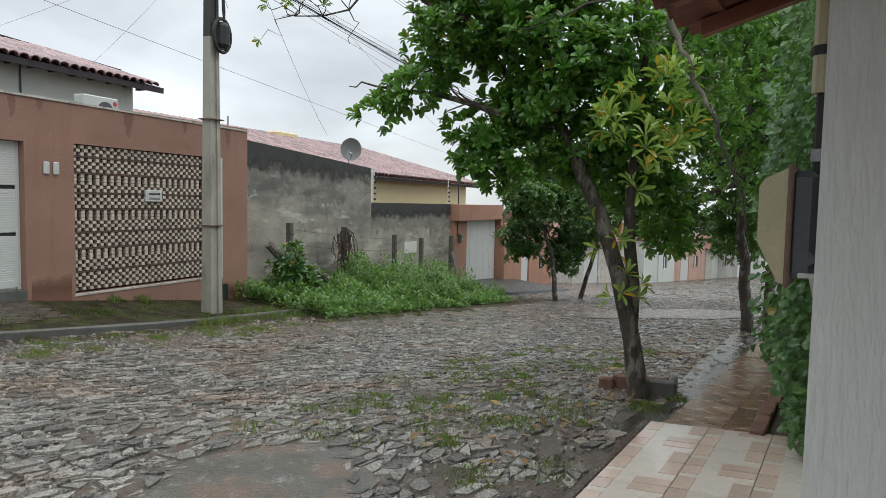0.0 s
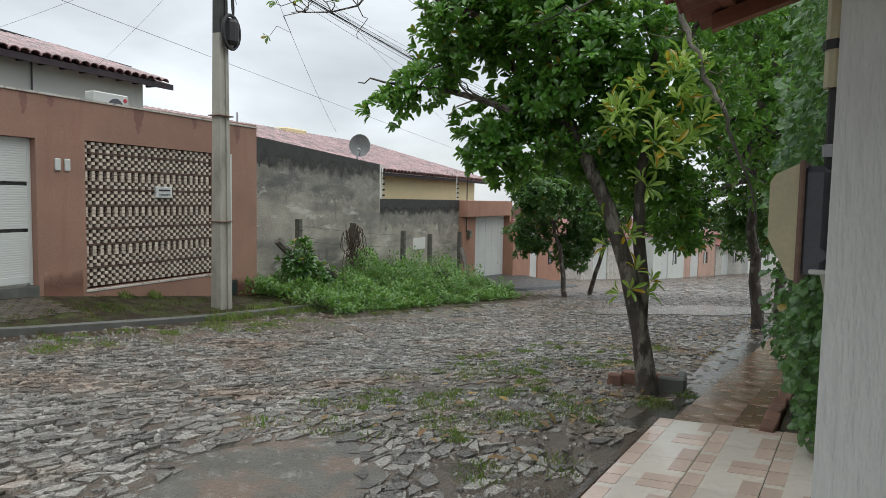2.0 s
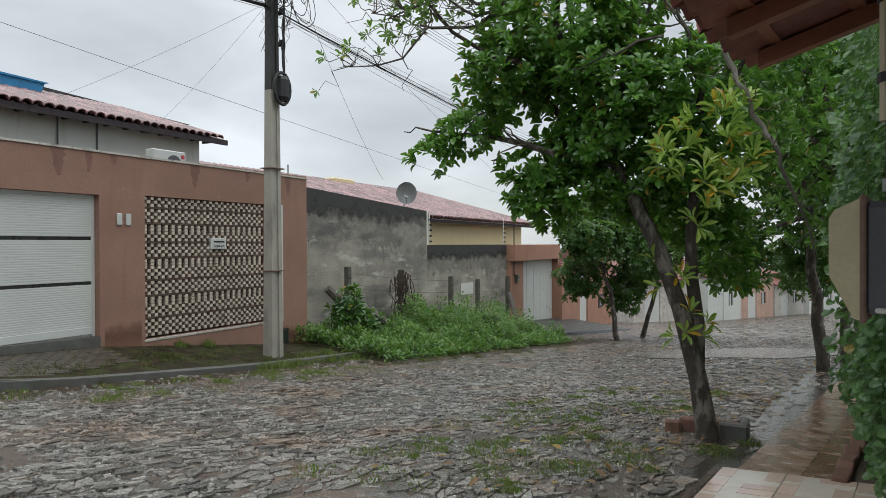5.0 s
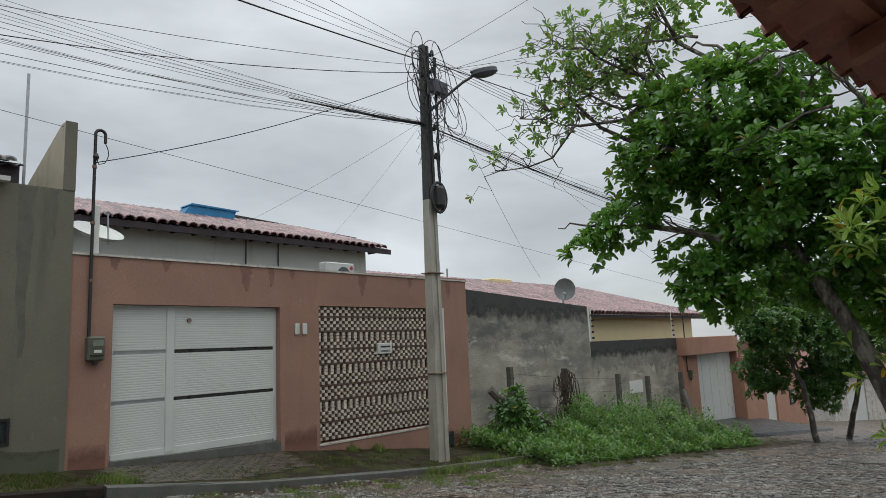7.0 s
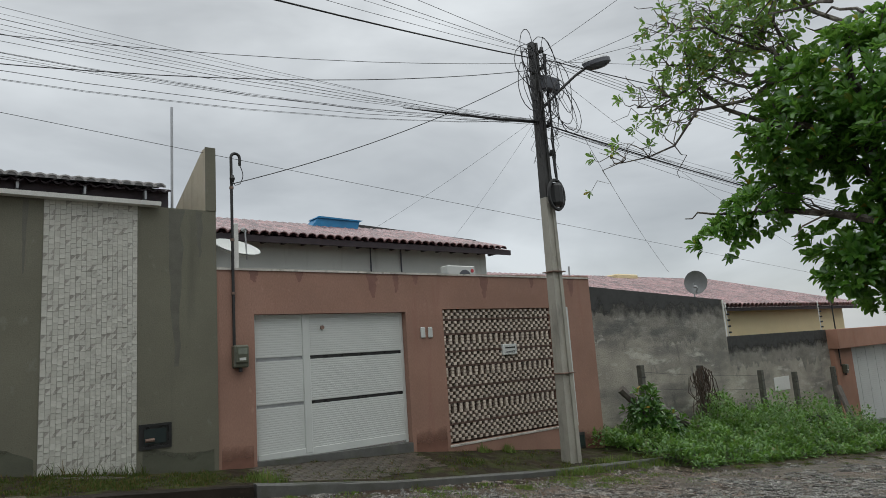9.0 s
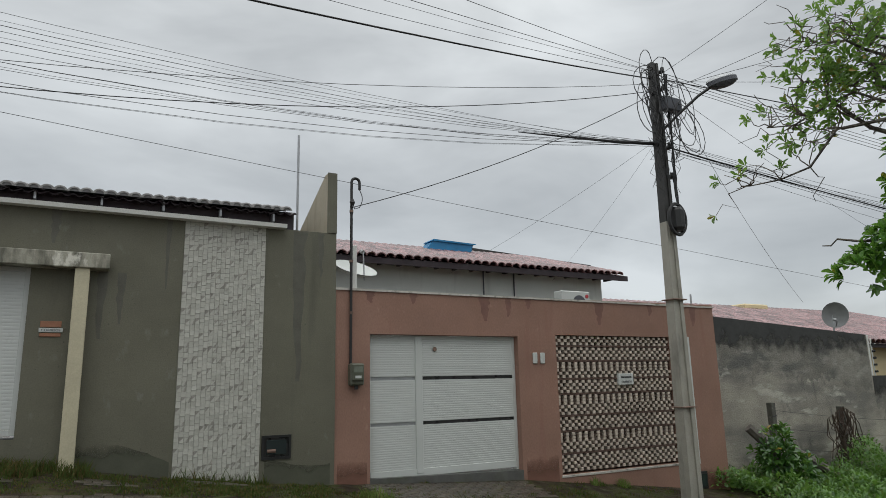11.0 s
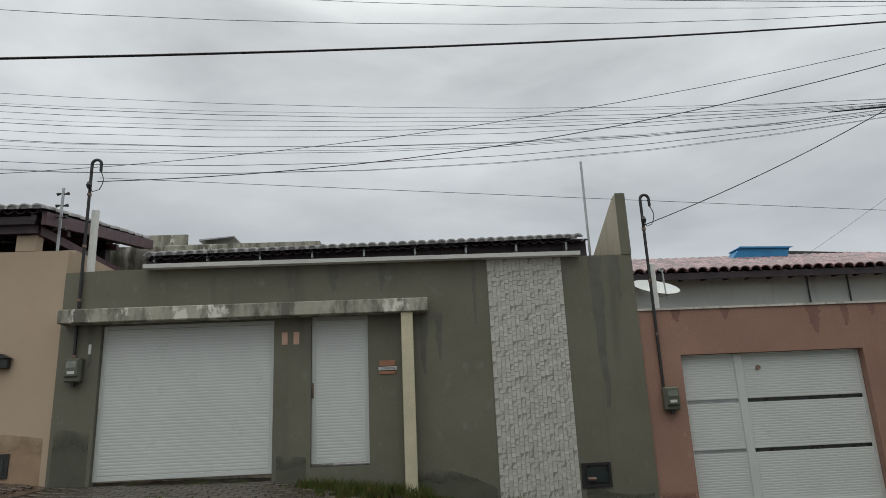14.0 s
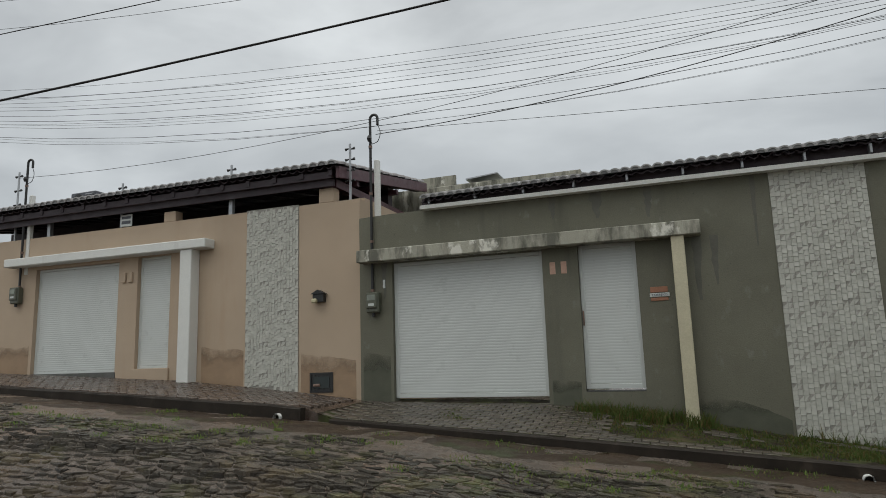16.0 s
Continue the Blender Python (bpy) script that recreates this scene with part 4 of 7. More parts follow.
# ---- stone cladding strips ----
def cladding(parent, x0, x1, y, z0f, z1, panels, seed, budget):
    """panels of small upright stones, six to a row, the same cast over and over"""
    base = part("cladding", B().add([(x0, y - 0.012, z0f(x0)), (x1, y - 0.012, z0f(x1)), (x1, y - 0.012, z1), (x0, y - 0.012, z1), (x0, y, z0f(x0)), (x1, y, z0f(x1)), (x1, y, z1), (x0, y, z1)], [(0, 1, 2, 3), (4, 7, 6, 5), (0, 4, 5, 1), (1, 5, 6, 2), (2, 6, 7, 3), (3, 7, 4, 0)]), "stone_joint", parent, "strip of small white stone tiles")
    pw, ph = (x1 - x0) / panels, 0.535
    w = pw / 6
    rr = random.Random(seed)
    kinds = []
    for k in range(14):
        h = rr.choice((0.062, 0.072, 0.08, 0.09))
        lo, hi = rr.choice((0.004, 0.005, 0.007, 0.01)), rr.choice((0.003, 0.004, 0.005))
        if k % 5 == 4:
            lo, hi = hi, lo
        sk = rr.uniform(-0.001, 0.001)
        a, c = w / 2 - 0.0009, h / 2 - 0.0014
        b = B().add([(-a, 0, -c), (a, 0, -c), (a, 0, c), (-a, 0, c), (-a + .0008, -lo - sk, -c + .0008), (a - .0008, -lo + sk, -c + .0008), (a - .0008, -hi + sk, c - .0008), (-a + .0008, -hi - sk, c - .0008)],
                    [(4, 5, 6), (4, 6, 7), (0, 1, 5, 4), (1, 2, 6, 5), (2, 3, 7, 6), (3, 0, 4, 7)])
        me = mesh_of("stone", b, "stone_tile")
        me.materials.append(M["stone_vein"])
        cut = rr.randrange(2) if k % 5 == 1 else -1
        if cut >= 0:   # a gray vein cuts one corner
            me.polygons[cut].material_index = 1
        kinds.append((h, b, me, cut))
    cast = []
    for i in range(6):
        z = rr.uniform(-0.03, 0.0)
        while z < ph - 0.03:
            k = rr.randrange(14)
            cast.append((i, z, k))
            z += kinds[k][0]
    rest, marks, n = B(), [], 0
    for q in range(panels):
        row = 0
        while z1 - row * ph > z0f(x0 + q * pw) - 0.05:
            for i, dz, k in cast:
                h, b, me, cut = kinds[k]
                x, zc = x0 + q * pw + (i + 0.5) * w, z1 - (row + 1) * ph + dz + h / 2
                if zc - h / 2 < z0f(x) or zc + h / 2 > z1 + 0.004:
                    continue
                if n < budget:
                    piece("stone", me, base, x, y - 0.013, zc)
                    n += 1
                else:
                    if cut >= 0:
                        marks.append(len(rest.f) + cut)
                    rest.add([(x + p[0], y - 0.013 + p[1], zc + p[2]) for p in b.v], b.f)
            row += 1
    if rest.f:
        field = part("stone_field", rest, "stone_tile_field", base, kind="stuff")
        field.data.materials.append(M["stone_vein"])
        for k in marks:
            field.data.polygons[k].material_index = 1


cladding(grayh, 1.26, 2.42, 9.97, lambda x: foot_z(x) - 0.02, 4.06, 3, 21, 300)

# ---- the beige house ----
beige = thing("house", (-9.3, 10.0, 1.2), "beige rendered house with white garage door and stone strip", "house")
part("wall", wall(B(), -16.5, -5.055, 10.0, 10.2, lambda x: foot_z(x) - 0.3, lambda x: 4.36, [(-12.5, -10.3, 1.4, 3.68), (-9.83, -9.04, 1.55, 3.72)]), "beige", beige)
part("side_wall", B().prism([(10.2, 0.5), (10.2, 4.42), (12.0, 4.42), (13.4, 3.95), (16.0, 3.95), (16.0, 0.5)], "x", -5.25, -5.057), "beige", beige)
part("wall_block", B().box(-5.85, -5.55, 10.0, 10.2, 4.36, 4.62, 0.01), "beige", beige)
part("wall_block", B().box(-9.25, -8.97, 10.0, 10.2, 4.36, 4.56, 0.01), "beige", beige)
part("canopy", B().box(-13.1, -8.04, 9.72, 9.998, 3.74, 3.91, 0.015), "white_wall", beige, "white concrete canopy")
part("post", B().box(-8.63, -8.37, 9.76, 9.998, 1.2, 3.74, 0.012), "white_wall", beige, "white square column")
for xa, xb, za, zb, nm in ((-12.5, -10.3, 1.55, 3.68, "garage_door"), (-9.83, -9.04, 1.6, 3.72, "door")):
    d = part(nm, B().box(xa, xa + 0.05, 10.08, 10.13, za, zb, 0.005).box(xb - 0.05, xb, 10.08, 10.13, za, zb, 0.005).box(xa + 0.05, xb - 0.05, 10.08, 10.13, zb - 0.05, zb, 0.005).box(xa + 0.05, xb - 0.05, 10.08, 10.13, za, za + 0.05, 0.005), "white", beige, "white ribbed aluminium door, closed")
    cuts = np.linspace(za + 0.05, zb - 0.05, 2)
    for a, c in zip(cuts, cuts[1:]):
        slatted(d, "panel", xa + 0.05, xb - 0.05, a + 0.003, c - 0.003, 10.09, 0.04)
part("threshold", B().box(-12.52, -10.28, 9.985, 10.2, 1.2, 1.552, 0.006), "kerb", beige, "wet cement threshold")
part("door_sill", B().box(-9.86, -9.0, 9.96, 10.2, 1.3, 1.6, 0.01), "beige", beige)
cladding(beige, -7.33, -6.25, 10.0, lambda x: foot_z(x) - 0.02, 4.38, 3, 21, 150)
tiled_roof(beige, -16.5, -5.34, 9.75, 4.92, 14.0, 5.6, "tile_dark", "tile_dark", 1, 0.18)
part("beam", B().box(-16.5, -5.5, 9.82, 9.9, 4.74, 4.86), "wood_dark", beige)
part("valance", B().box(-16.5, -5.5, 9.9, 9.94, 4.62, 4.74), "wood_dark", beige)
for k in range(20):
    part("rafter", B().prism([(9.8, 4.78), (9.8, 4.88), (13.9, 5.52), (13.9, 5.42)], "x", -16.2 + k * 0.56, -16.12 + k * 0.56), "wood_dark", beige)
part("side_fascia", B().prism([(9.8, 4.72), (9.8, 4.92), (13.97, 5.62), (13.97, 5.42)], "x", -5.4, -5.33), "wood_maroon", beige, "maroon side board of the roof")
for y in (10.6, 11.5, 12.4):
    part("purlin_end", B().box(-6.2, -5.41, y, y + 0.1, 4.66 + 0.139 * (y - 9.8), 4.76 + 0.139 * (y - 9.8)), "wood_maroon", beige)
part("tie_beam", B().box(-5.62, -5.5, 10.0, 13.6, 4.62, 4.76), "wood_maroon", beige)
# added sheet: the open gap's shade is put into its near-black colour
part("inner_wall", B().box(-16.5, -5.6, 12.4, 12.6, 1.0, 5.2), "wood_dark", beige, "near-black sheet for the shade under the porch roof")
for x in (-7.75, -12.3, -15.2):
    part("roof_post", B().box(x - 0.04, x + 0.04, 10.05, 10.13, 4.36, 4.8), "steel", beige)
number_bars(-10.07, 3.35, "beige", "two raised beige bars on a beige wall")
ml = thing("mailbox", (-5.81, 10.0, 2.6), "dark metal mailbox with a small gabled roof", "mailbox")
part("box", B().box(-5.92, -5.71, 9.9, 10.0, 2.62, 2.76, 0.008), "black", ml)
part("gable", B().prism([(-5.95, 2.76), (-5.815, 2.83), (-5.68, 2.76)], "y", 9.88, 10.0), "black", ml)
part("mail", B().box(-5.92, -5.82, 9.84, 9.92, 2.60, 2.68, 0.02), "cream_plastic", ml, "crumpled paper mail")
niche(-6.02, -5.58, 1.11, 1.44, 10.0, "black framed water meter niche in beige wall")
sg = thing("warning_sign", (-10.2, 10.0, 4.3), "small white warning sign on the wall", "sign")
part("plate", B().box(-10.34, -10.06, 10.02, 10.04, 4.38, 4.62, 0.004), "white", sg)
part("bar", B().box(-10.31, -10.09, 10.012, 10.02, 4.53, 4.58), "gray_plastic", sg)
part("bar", B().box(-10.31, -10.09, 10.012, 10.02, 4.43, 4.49), "gray_plastic", sg)
part("stake", B().box(-10.22, -10.18, 10.04, 10.07, 4.3, 4.62), "steel", sg)
meter(-12.94, 3.17, 10.0, "gray electricity meter on the beige wall")
service_mast(-12.87, 9.93, 3.05, 6.0, 5.3)


def spike_post(x, y, z0, z1):
    t = thing("fence_post", (x, y, z0), "aluminium electric fence post with black insulators", "fence post", "electric fence posts")
    part("rod", B().box(x - 0.018, x + 0.018, y - 0.012, y + 0.012, z0, z1), "steel", t)
    n = 4
    for k in range(n):
        z = z1 - 0.1 - k * (z1 - z0 - 0.3) / n
        part("insulator", B().tube([(x - 0.09, y, z), (x - 0.03, y, z + 0.01), (x + 0.03, y, z), (x + 0.09, y, z + 0.01)], (0.028, 0.012, 0.012, 0.028), 8), "black", t)
    return t


spike_post(-5.28, 10.1, 4.33, 5.4)
for x, z in ((-7.78, 5.34), (-10.41, 5.3), (-13.33, 5.9)):
    spike_post(x, 10.1, 4.33, z)
ac2 = thing("air_conditioner", (-12.8, 11.5, 4.95), "dark air conditioner unit on the roof", "air conditioner")
part("case", B().box(-13.2, -12.45, 11.3, 11.62, 5.28, 5.68, 0.02), "gray_plastic", ac2)
for x in (-13.1, -12.6):
    part("foot", B().box(x, x + 0.06, 11.33, 11.6, 5.08, 5.28), "steel", ac2)
part("fan_grille", B().tube([(-12.95, 11.3, 5.48), (-12.95, 11.28, 5.48)], 0.16, 18), "black", ac2)
for k in range(6):
    part("louvre", B().box(-12.75, -12.5, 11.28, 11.3, 5.33 + k * 0.055, 5.35 + k * 0.055), "steel", ac2)
part("party_wall", B().box(-6.7, -3.88, 14.15, 14.35, 0.8, 5.55, 0.01), "canopy", grayh, "bare cement wall between the roofs")
# the block house behind
back = thing("house", (-5.2, 17.0, 1.0), "plain cement rendered building behind the roofs", "house")
part("wall", B().box(-6.6, -2.2, 17.0, 20.0, 0.5, 6.35), "canopy", back)
part("parapet", B().box(-6.7, -5.6, 16.9, 17.0, 5.6, 6.6), "canopy", back)
part("roof", B().prism([(-5.3, 6.42), (-4.4, 6.5), (-4.4, 6.53), (-5.3, 6.46)], "y", 16.9, 17.6), "steel", back)


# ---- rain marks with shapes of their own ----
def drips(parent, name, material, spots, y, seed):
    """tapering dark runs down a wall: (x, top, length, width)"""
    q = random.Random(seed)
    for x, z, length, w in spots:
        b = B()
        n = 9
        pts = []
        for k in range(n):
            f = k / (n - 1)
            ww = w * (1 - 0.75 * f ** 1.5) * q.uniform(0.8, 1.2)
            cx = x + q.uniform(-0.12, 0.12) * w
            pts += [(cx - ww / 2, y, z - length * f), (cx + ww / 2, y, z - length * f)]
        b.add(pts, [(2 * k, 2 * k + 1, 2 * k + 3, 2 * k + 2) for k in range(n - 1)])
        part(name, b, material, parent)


qd = random.Random(4)
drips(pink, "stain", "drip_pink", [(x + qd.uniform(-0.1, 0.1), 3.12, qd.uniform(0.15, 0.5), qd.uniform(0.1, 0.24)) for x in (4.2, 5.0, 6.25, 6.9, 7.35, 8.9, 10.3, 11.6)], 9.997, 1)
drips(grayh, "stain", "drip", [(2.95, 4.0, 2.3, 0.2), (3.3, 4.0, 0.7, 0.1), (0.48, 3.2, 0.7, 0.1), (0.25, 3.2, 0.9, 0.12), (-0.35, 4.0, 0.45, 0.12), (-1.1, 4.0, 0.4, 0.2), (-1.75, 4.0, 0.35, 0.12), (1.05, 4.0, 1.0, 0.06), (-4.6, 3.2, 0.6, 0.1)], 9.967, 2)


def damp_band(parent, x0, x1, y, lo, hi, seed, material):
    b = B()
    xs = np.arange(x0, x1 + 0.01, 0.07)
    n = len(xs)
    pts = [(x, y, foot_z(x) - 0.05) for x in xs] + [(x, y, foot_z(x) + lo + (hi - lo) * (0.5 + 0.5 * noise.noise(Vector((x * 1.1, seed, 1)))) + 0.03 * noise.noise(Vector((x * 7, seed, 2)))) for x in xs]
    b.add(pts, [(i, i + 1, n + i + 1, n + i) for i in range(n - 1)])
    part("damp_mark", b, material, parent, "damp band at the wall's foot")


damp_band(beige, -8.28, -7.36, 9.997, 0.50, 0.70, 3, "damp")
damp_band(beige, -6.2, -5.1, 9.997, 0.52, 0.75, 5, "damp")
damp_band(beige, -13.9, -12.55, 9.997, 0.40, 0.65, 7, "damp")
damp_band(grayh, -5.0, -4.5, 9.967, 0.5, 0.9, 9, "damp_gray")
damp_band(grayh, -1.9, -1.45, 9.967, 0.2, 0.5, 13, "damp_gray")
damp_band(grayh, 0.1, 1.25, 9.967, 0.15, 0.4, 15, "damp_gray")
damp_band(grayh, 2.5, 3.5, 9.967, 0.15, 0.45, 11, "damp_gray")
damp_band(pink, 3.6, 4.1, 9.996, 0.2, 0.5, 17, "damp_pink")
damp_band(pink, 7.1, 7.84, 9.996, 0.2, 0.55, 19, "damp_pink")
damp_band(pink, 10.95, 12.2, 9.996, 0.2, 0.6, 21, "damp_pink")

# ---- the street pole ----
pole = thing("utility_pole", (9.78, 8.8, -0.6), "tall concrete utility pole with street lamp and cable loops", "utility pole")
PX, PY = 9.78, 8.8
sec_b, sec_t = 0.155, 0.085


def pole_shaft(z0, z1, material):
    """an H-shaped tapering shaft"""
    b = B()
    rows = []
    for z in np.linspace(z0, z1, 9):
        f = (z + 0.6) / 8.45
        w = sec_b + (sec_t - sec_b) * f
        d = w * 0.75
        g = w * 0.35
        rows.append([(PX + a, PY + c, z) for a, c in ((-w, -d), (-g, -d), (-g, -d * 0.7), (g, -d * 0.7), (g, -d), (w, -d), (w, d), (g, d), (g, d * 0.7), (-g, d * 0.7), (-g, d), (-w, d))])
    n = 12
    fs = [(i * n + j, i * n + (j + 1) % n, (i + 1) * n + (j + 1) % n, (i + 1) * n + j) for i in range(8) for j in range(n)]
    fs += [tuple(range(n)), tuple(8 * n + j for j in range(n))]
    return b.add([p for r in rows for p in r], fs)


part("shaft", pole_shaft(-0.75, 4.55, "concrete"), "concrete", pole)
part("upper_shaft", pole_shaft(4.55, 7.85, "concrete_dark"), "concrete_dark", pole, "rain-blackened upper shaft")
for z in (1.1, 3.05):
    part("band", B().box(PX - 0.175, PX + 0.175, PY - 0.15, PY + 0.15, z, z + 0.022, 0.003), "rust", pole)
part("splice_box", B().tube([(PX + 0.09, PY - 0.16, 4.35), (PX + 0.09, PY - 0.16, 4.42), (PX + 0.09, PY - 0.16, 4.75), (PX + 0.09, PY - 0.16, 4.82)], (0.10, 0.15, 0.15, 0.10), 10), "black", pole, "black cable splice box")
part("coil", B().tube([(PX + 0.06 + 0.22 * math.cos(a), PY - 0.2, 4.58 + 0.3 * math.sin(a)) for a in np.linspace(0, 6.28, 22)], 0.035, 6), "black", pole)
part("relay_box", B().box(PX - 0.02, PX + 0.42, PY - 0.28, PY - 0.11, 6.78, 7.06, 0.02), "gray_plastic", pole, "gray metal relay box")
arm_pts = [(PX, PY - 0.12, 6.4), (PX + 0.28, PY - 0.3, 6.72), (PX + 0.58, PY - 0.55, 7.05), (PX + 0.76, PY - 0.7, 7.2)]
lampa = part("lamp_arm", B().tube(arm_pts, 0.028, 8), "black", pole)
part("lamp_head", B().dome((PX + 0.95, PY - 0.84, 7.30), 0.32, 0.16, 0.13, 14, 5, True, Euler((0, radians(-14), radians(-33))).to_matrix()), "gray_plastic", pole, "gray cobra-head street lamp", smooth=True)
part("lamp_cover", B().dome((PX + 0.93, PY - 0.82, 7.34), 0.30, 0.15, 0.11, 14, 4, False, Euler((0, radians(-14), radians(-33))).to_matrix()), "steel", pole, smooth=True)
for k, (z, s) in enumerate(((7.72, 1), (7.55, -1), (7.35, 1), (7.2, -1), (6.6, -1), (6.15, -1), (6.1, 1), (5.5, 1))):
    part("insulator", B().tube([(PX + s * 0.12, PY - 0.02, z - 0.05), (PX + s * 0.17, PY - 0.08, z - 0.03), (PX + s * 0.17, PY - 0.08, z + 0.05)], (0.04, 0.055, 0.035), 8), "black", pole)
for k in range(20):
    r = random.Random(50 + k)
    cx, cz = PX + r.uniform(-0.62, 0.4), r.uniform(6.3, 7.25)
    w, h = r.uniform(0.15, 0.42), r.uniform(0.3, 0.85)
    yy = PY - 0.18 - r.uniform(0, 0.25)
    pts = [(cx + w * math.cos(a) + 0.06 * math.sin(2 * a + k), yy + 0.1 * math.sin(a), cz + h * math.sin(a)) for a in np.linspace(0, 6.28, 18)]
    part("cable_loop", B().tube(pts, 0.009, 4, False), "wire", pole)
for k in range(14):
    r = random.Random(90 + k)
    x0 = PX + r.uniform(-0.45, 0.25)
    pts = [(x0 + r.uniform(-0.12, 0.12), PY - 0.2 + r.uniform(-0.1, 0.1), 6.15 - j * r.uniform(0.1, 0.24)) for j in range(6)]
    part("loose_wire", B().tube(pts, 0.005, 3, False), "wire", pole)
for k in range(5):
    r = random.Random(120 + k)
    pts = [(PX + 0.16 + r.uniform(-0.03, 0.06), PY - 0.14, z) for z in np.linspace(7.6, 4.7, 9)]
    part("riser_cable", B().tube(pts, 0.013, 5, False), "wire", pole)


# ---- overhead cables ----
def cable(a, b, sag, r=0.008, label="thin black overhead cable", n=18):
    a, b = Vector(a), Vector(b)
    pts = [a.lerp(b, k / n) - Vector((0, 0, sag * 4 * (k / n) * (1 - k / n))) for k in range(n + 1)]
    return single("cable", B().tube(pts, r * 0.8, 4, False), "wire", label, "cable", "overhead cables")


rw = random.Random(11)
for k in range(14):   # they run to the next pole up the street
    dy = rw.uniform(-0.12, 0.12)
    f = k / 13.0
    cable((PX - 0.1, PY + dy * 0.3, 6.12 + rw.uniform(-0.06, 0.08)), (-27, 8.6 + dy, 10.7 - 0.75 * f + rw.uniform(-0.15, 0.15)), 3.0 - 1.5 * f + rw.uniform(-0.08, 0.08), 0.0028 + 0.0012 * (k % 3))
part("tied_cable", B().tube([(PX - 0.1, PY, 6.13), (PX - 1.2, PY, 6.0), (PX - 2.4, PY, 5.9), (PX - 3.4, PY, 5.82)], (0.035, 0.028, 0.018, 0.008), 6), "wire", pole)
cable((PX - 0.1, PY, 7.6), (-27, 8.6, 11.4), 1.6, 0.006)
cable((PX - 0.1, PY, 7.68), (-27, 8.6, 12.2), 1.5, 0.005)
# the twisted service cable that crosses over the street to the near side
cable((PX - 0.12, PY - 0.1, 7.45), (-14.3, 2.4, 3.3), 0.42, 0.017, "thick black twisted service cable over the street")
cable((PX - 0.12, PY - 0.1, 7.62), (-8.34, 2.67, 3.84), 0.1, 0.006)
cable((PX - 0.1, PY - 0.1, 7.7), (-8.34, 1.36, 3.47), 0.1, 0.006)
cable((PX - 0.12, PY - 0.1, 7.35), (-13.1, 9.93, 5.7), 0.9, 0.006)
cable((PX - 0.12, PY - 0.1, 7.2), (-4.68, 9.9, 5.42), 0.55, 0.009)
cable((PX - 0.12, PY - 0.1, 7.15), (3.78, 9.93, 4.47), 0.2, 0.009)
cable((PX - 0.12, PY - 0.05, 6.2), (8.0, 14.2, 4.3), 0.1, 0.0035)
cable((PX - 0.12, PY - 0.05, 6.2), (11.2, 14.2, 4.3), 0.1, 0.0035)
cable((27, 10.4, 3.5), (-4.68, 9.95, 5.5), 0.03, 0.005)
# down the street
for k in range(9):
    cable((PX + 0.1, PY, 6.12 + rw.uniform(-0.12, 0.12)), (40, 4.5 + rw.uniform(-0.25, 0.25), 3.1 + k * 0.16), 0.55 + rw.uniform(-0.1, 0.25), 0.005 + 0.0015 * (k % 2))
cable((PX + 0.1, PY, 6.12), (40, 4.4, 3.4), 0.5, 0.02, "thick black bundled overhead cable")
for k in range(4):
    cable((PX + 0.1, PY, 7.5 + k * 0.07), (40, 4.6 + k * 0.1, 5.0 + k * 0.2), 0.45, 0.008)
cable((PX + 0.12, PY - 0.1, 7.5), (30, 1.5, 5.4), 0.3, 0.015, "thick black service cable to the near side")
for k, (x, y, z) in enumerate(((12, -3, 8.5), (16, -4, 8.2), (26.4, 10.4, 4.0), (24, -5, 5.5), (21, 13.5, 4.0), (9, -4, 9.5))):
    cable((PX + 0.1, PY - 0.1, 7.2 + 0.08 * k), (x, y, z), 0.3, 0.006)


# ---- the empty lot and the far houses ----
lot = thing("boundary_wall", (20.0, 10.9, -1.3), "weathered gray rendered wall with blackened top", "wall")
part("wall_high", wall(B(), 12.27, 19.65, 10.9, 11.1, lambda x: street_z(x) - 0.2, lerp_at([(12.27, 3.12), (13.4, 3.06), (19.65, 2.72)])), "old_wall", lot)
part("wall_low", wall(B(), 19.65, 27.2, 10.9, 11.1, lambda x: street_z(x) - 0.2, lambda x: 1.58), "old_wall", lot)


def ragged_stain(x0, x1, top, lo, hi, seed, y=10.894):
    """a black weathering film with a ragged lower edge on the wall's face and top"""
    b = B()
    xs = np.arange(x0, x1, 0.06)
    n = len(xs)
    q = random.Random(seed)
    pts = [(x, y, top(x) - (lo + (hi - lo) * (0.5 + 0.5 * noise.noise(Vector((x * 0.5, seed, 0)))) * (0.75 + 0.5 * noise.noise(Vector((x * 4, seed, 3)))) + q.uniform(0, 0.1))) for x in xs]
    pts += [(x, y, top(x) + 0.003) for x in xs] + [(x, 11.106, top(x) + 0.003) for x in xs]
    return b.add(pts, [(r0 * n + i, r0 * n + i + 1, (r0 + 1) * n + i + 1, (r0 + 1) * n + i) for r0 in (0, 1) for i in range(n - 1)])


part("stain", ragged_stain(12.28, 19.64, lerp_at([(12.27, 3.12), (13.4, 3.06), (19.65, 2.72)]), 0.45, 1.0, 3, 10.892), "old_wall_top", lot, "rain-blackened top of the wall")
part("stain", ragged_stain(19.66, 27.18, lambda x: 1.58, 0.45, 0.8, 8, 10.892), "old_wall_top", lot, "rain-blackened top of the wall")
part("plaster_layer", ragged_stain(12.28, 19.64, lerp_at([(12.27, 3.11), (13.4, 3.05), (19.65, 2.71)]), 0.9, 1.9, 5, 10.896), "old_wall_mid", lot, "older gray plaster layer")
part("plaster_layer", ragged_stain(19.66, 27.18, lambda x: 1.57, 0.5, 1.5, 12, 10.896), "old_wall_mid", lot, "older gray plaster layer")
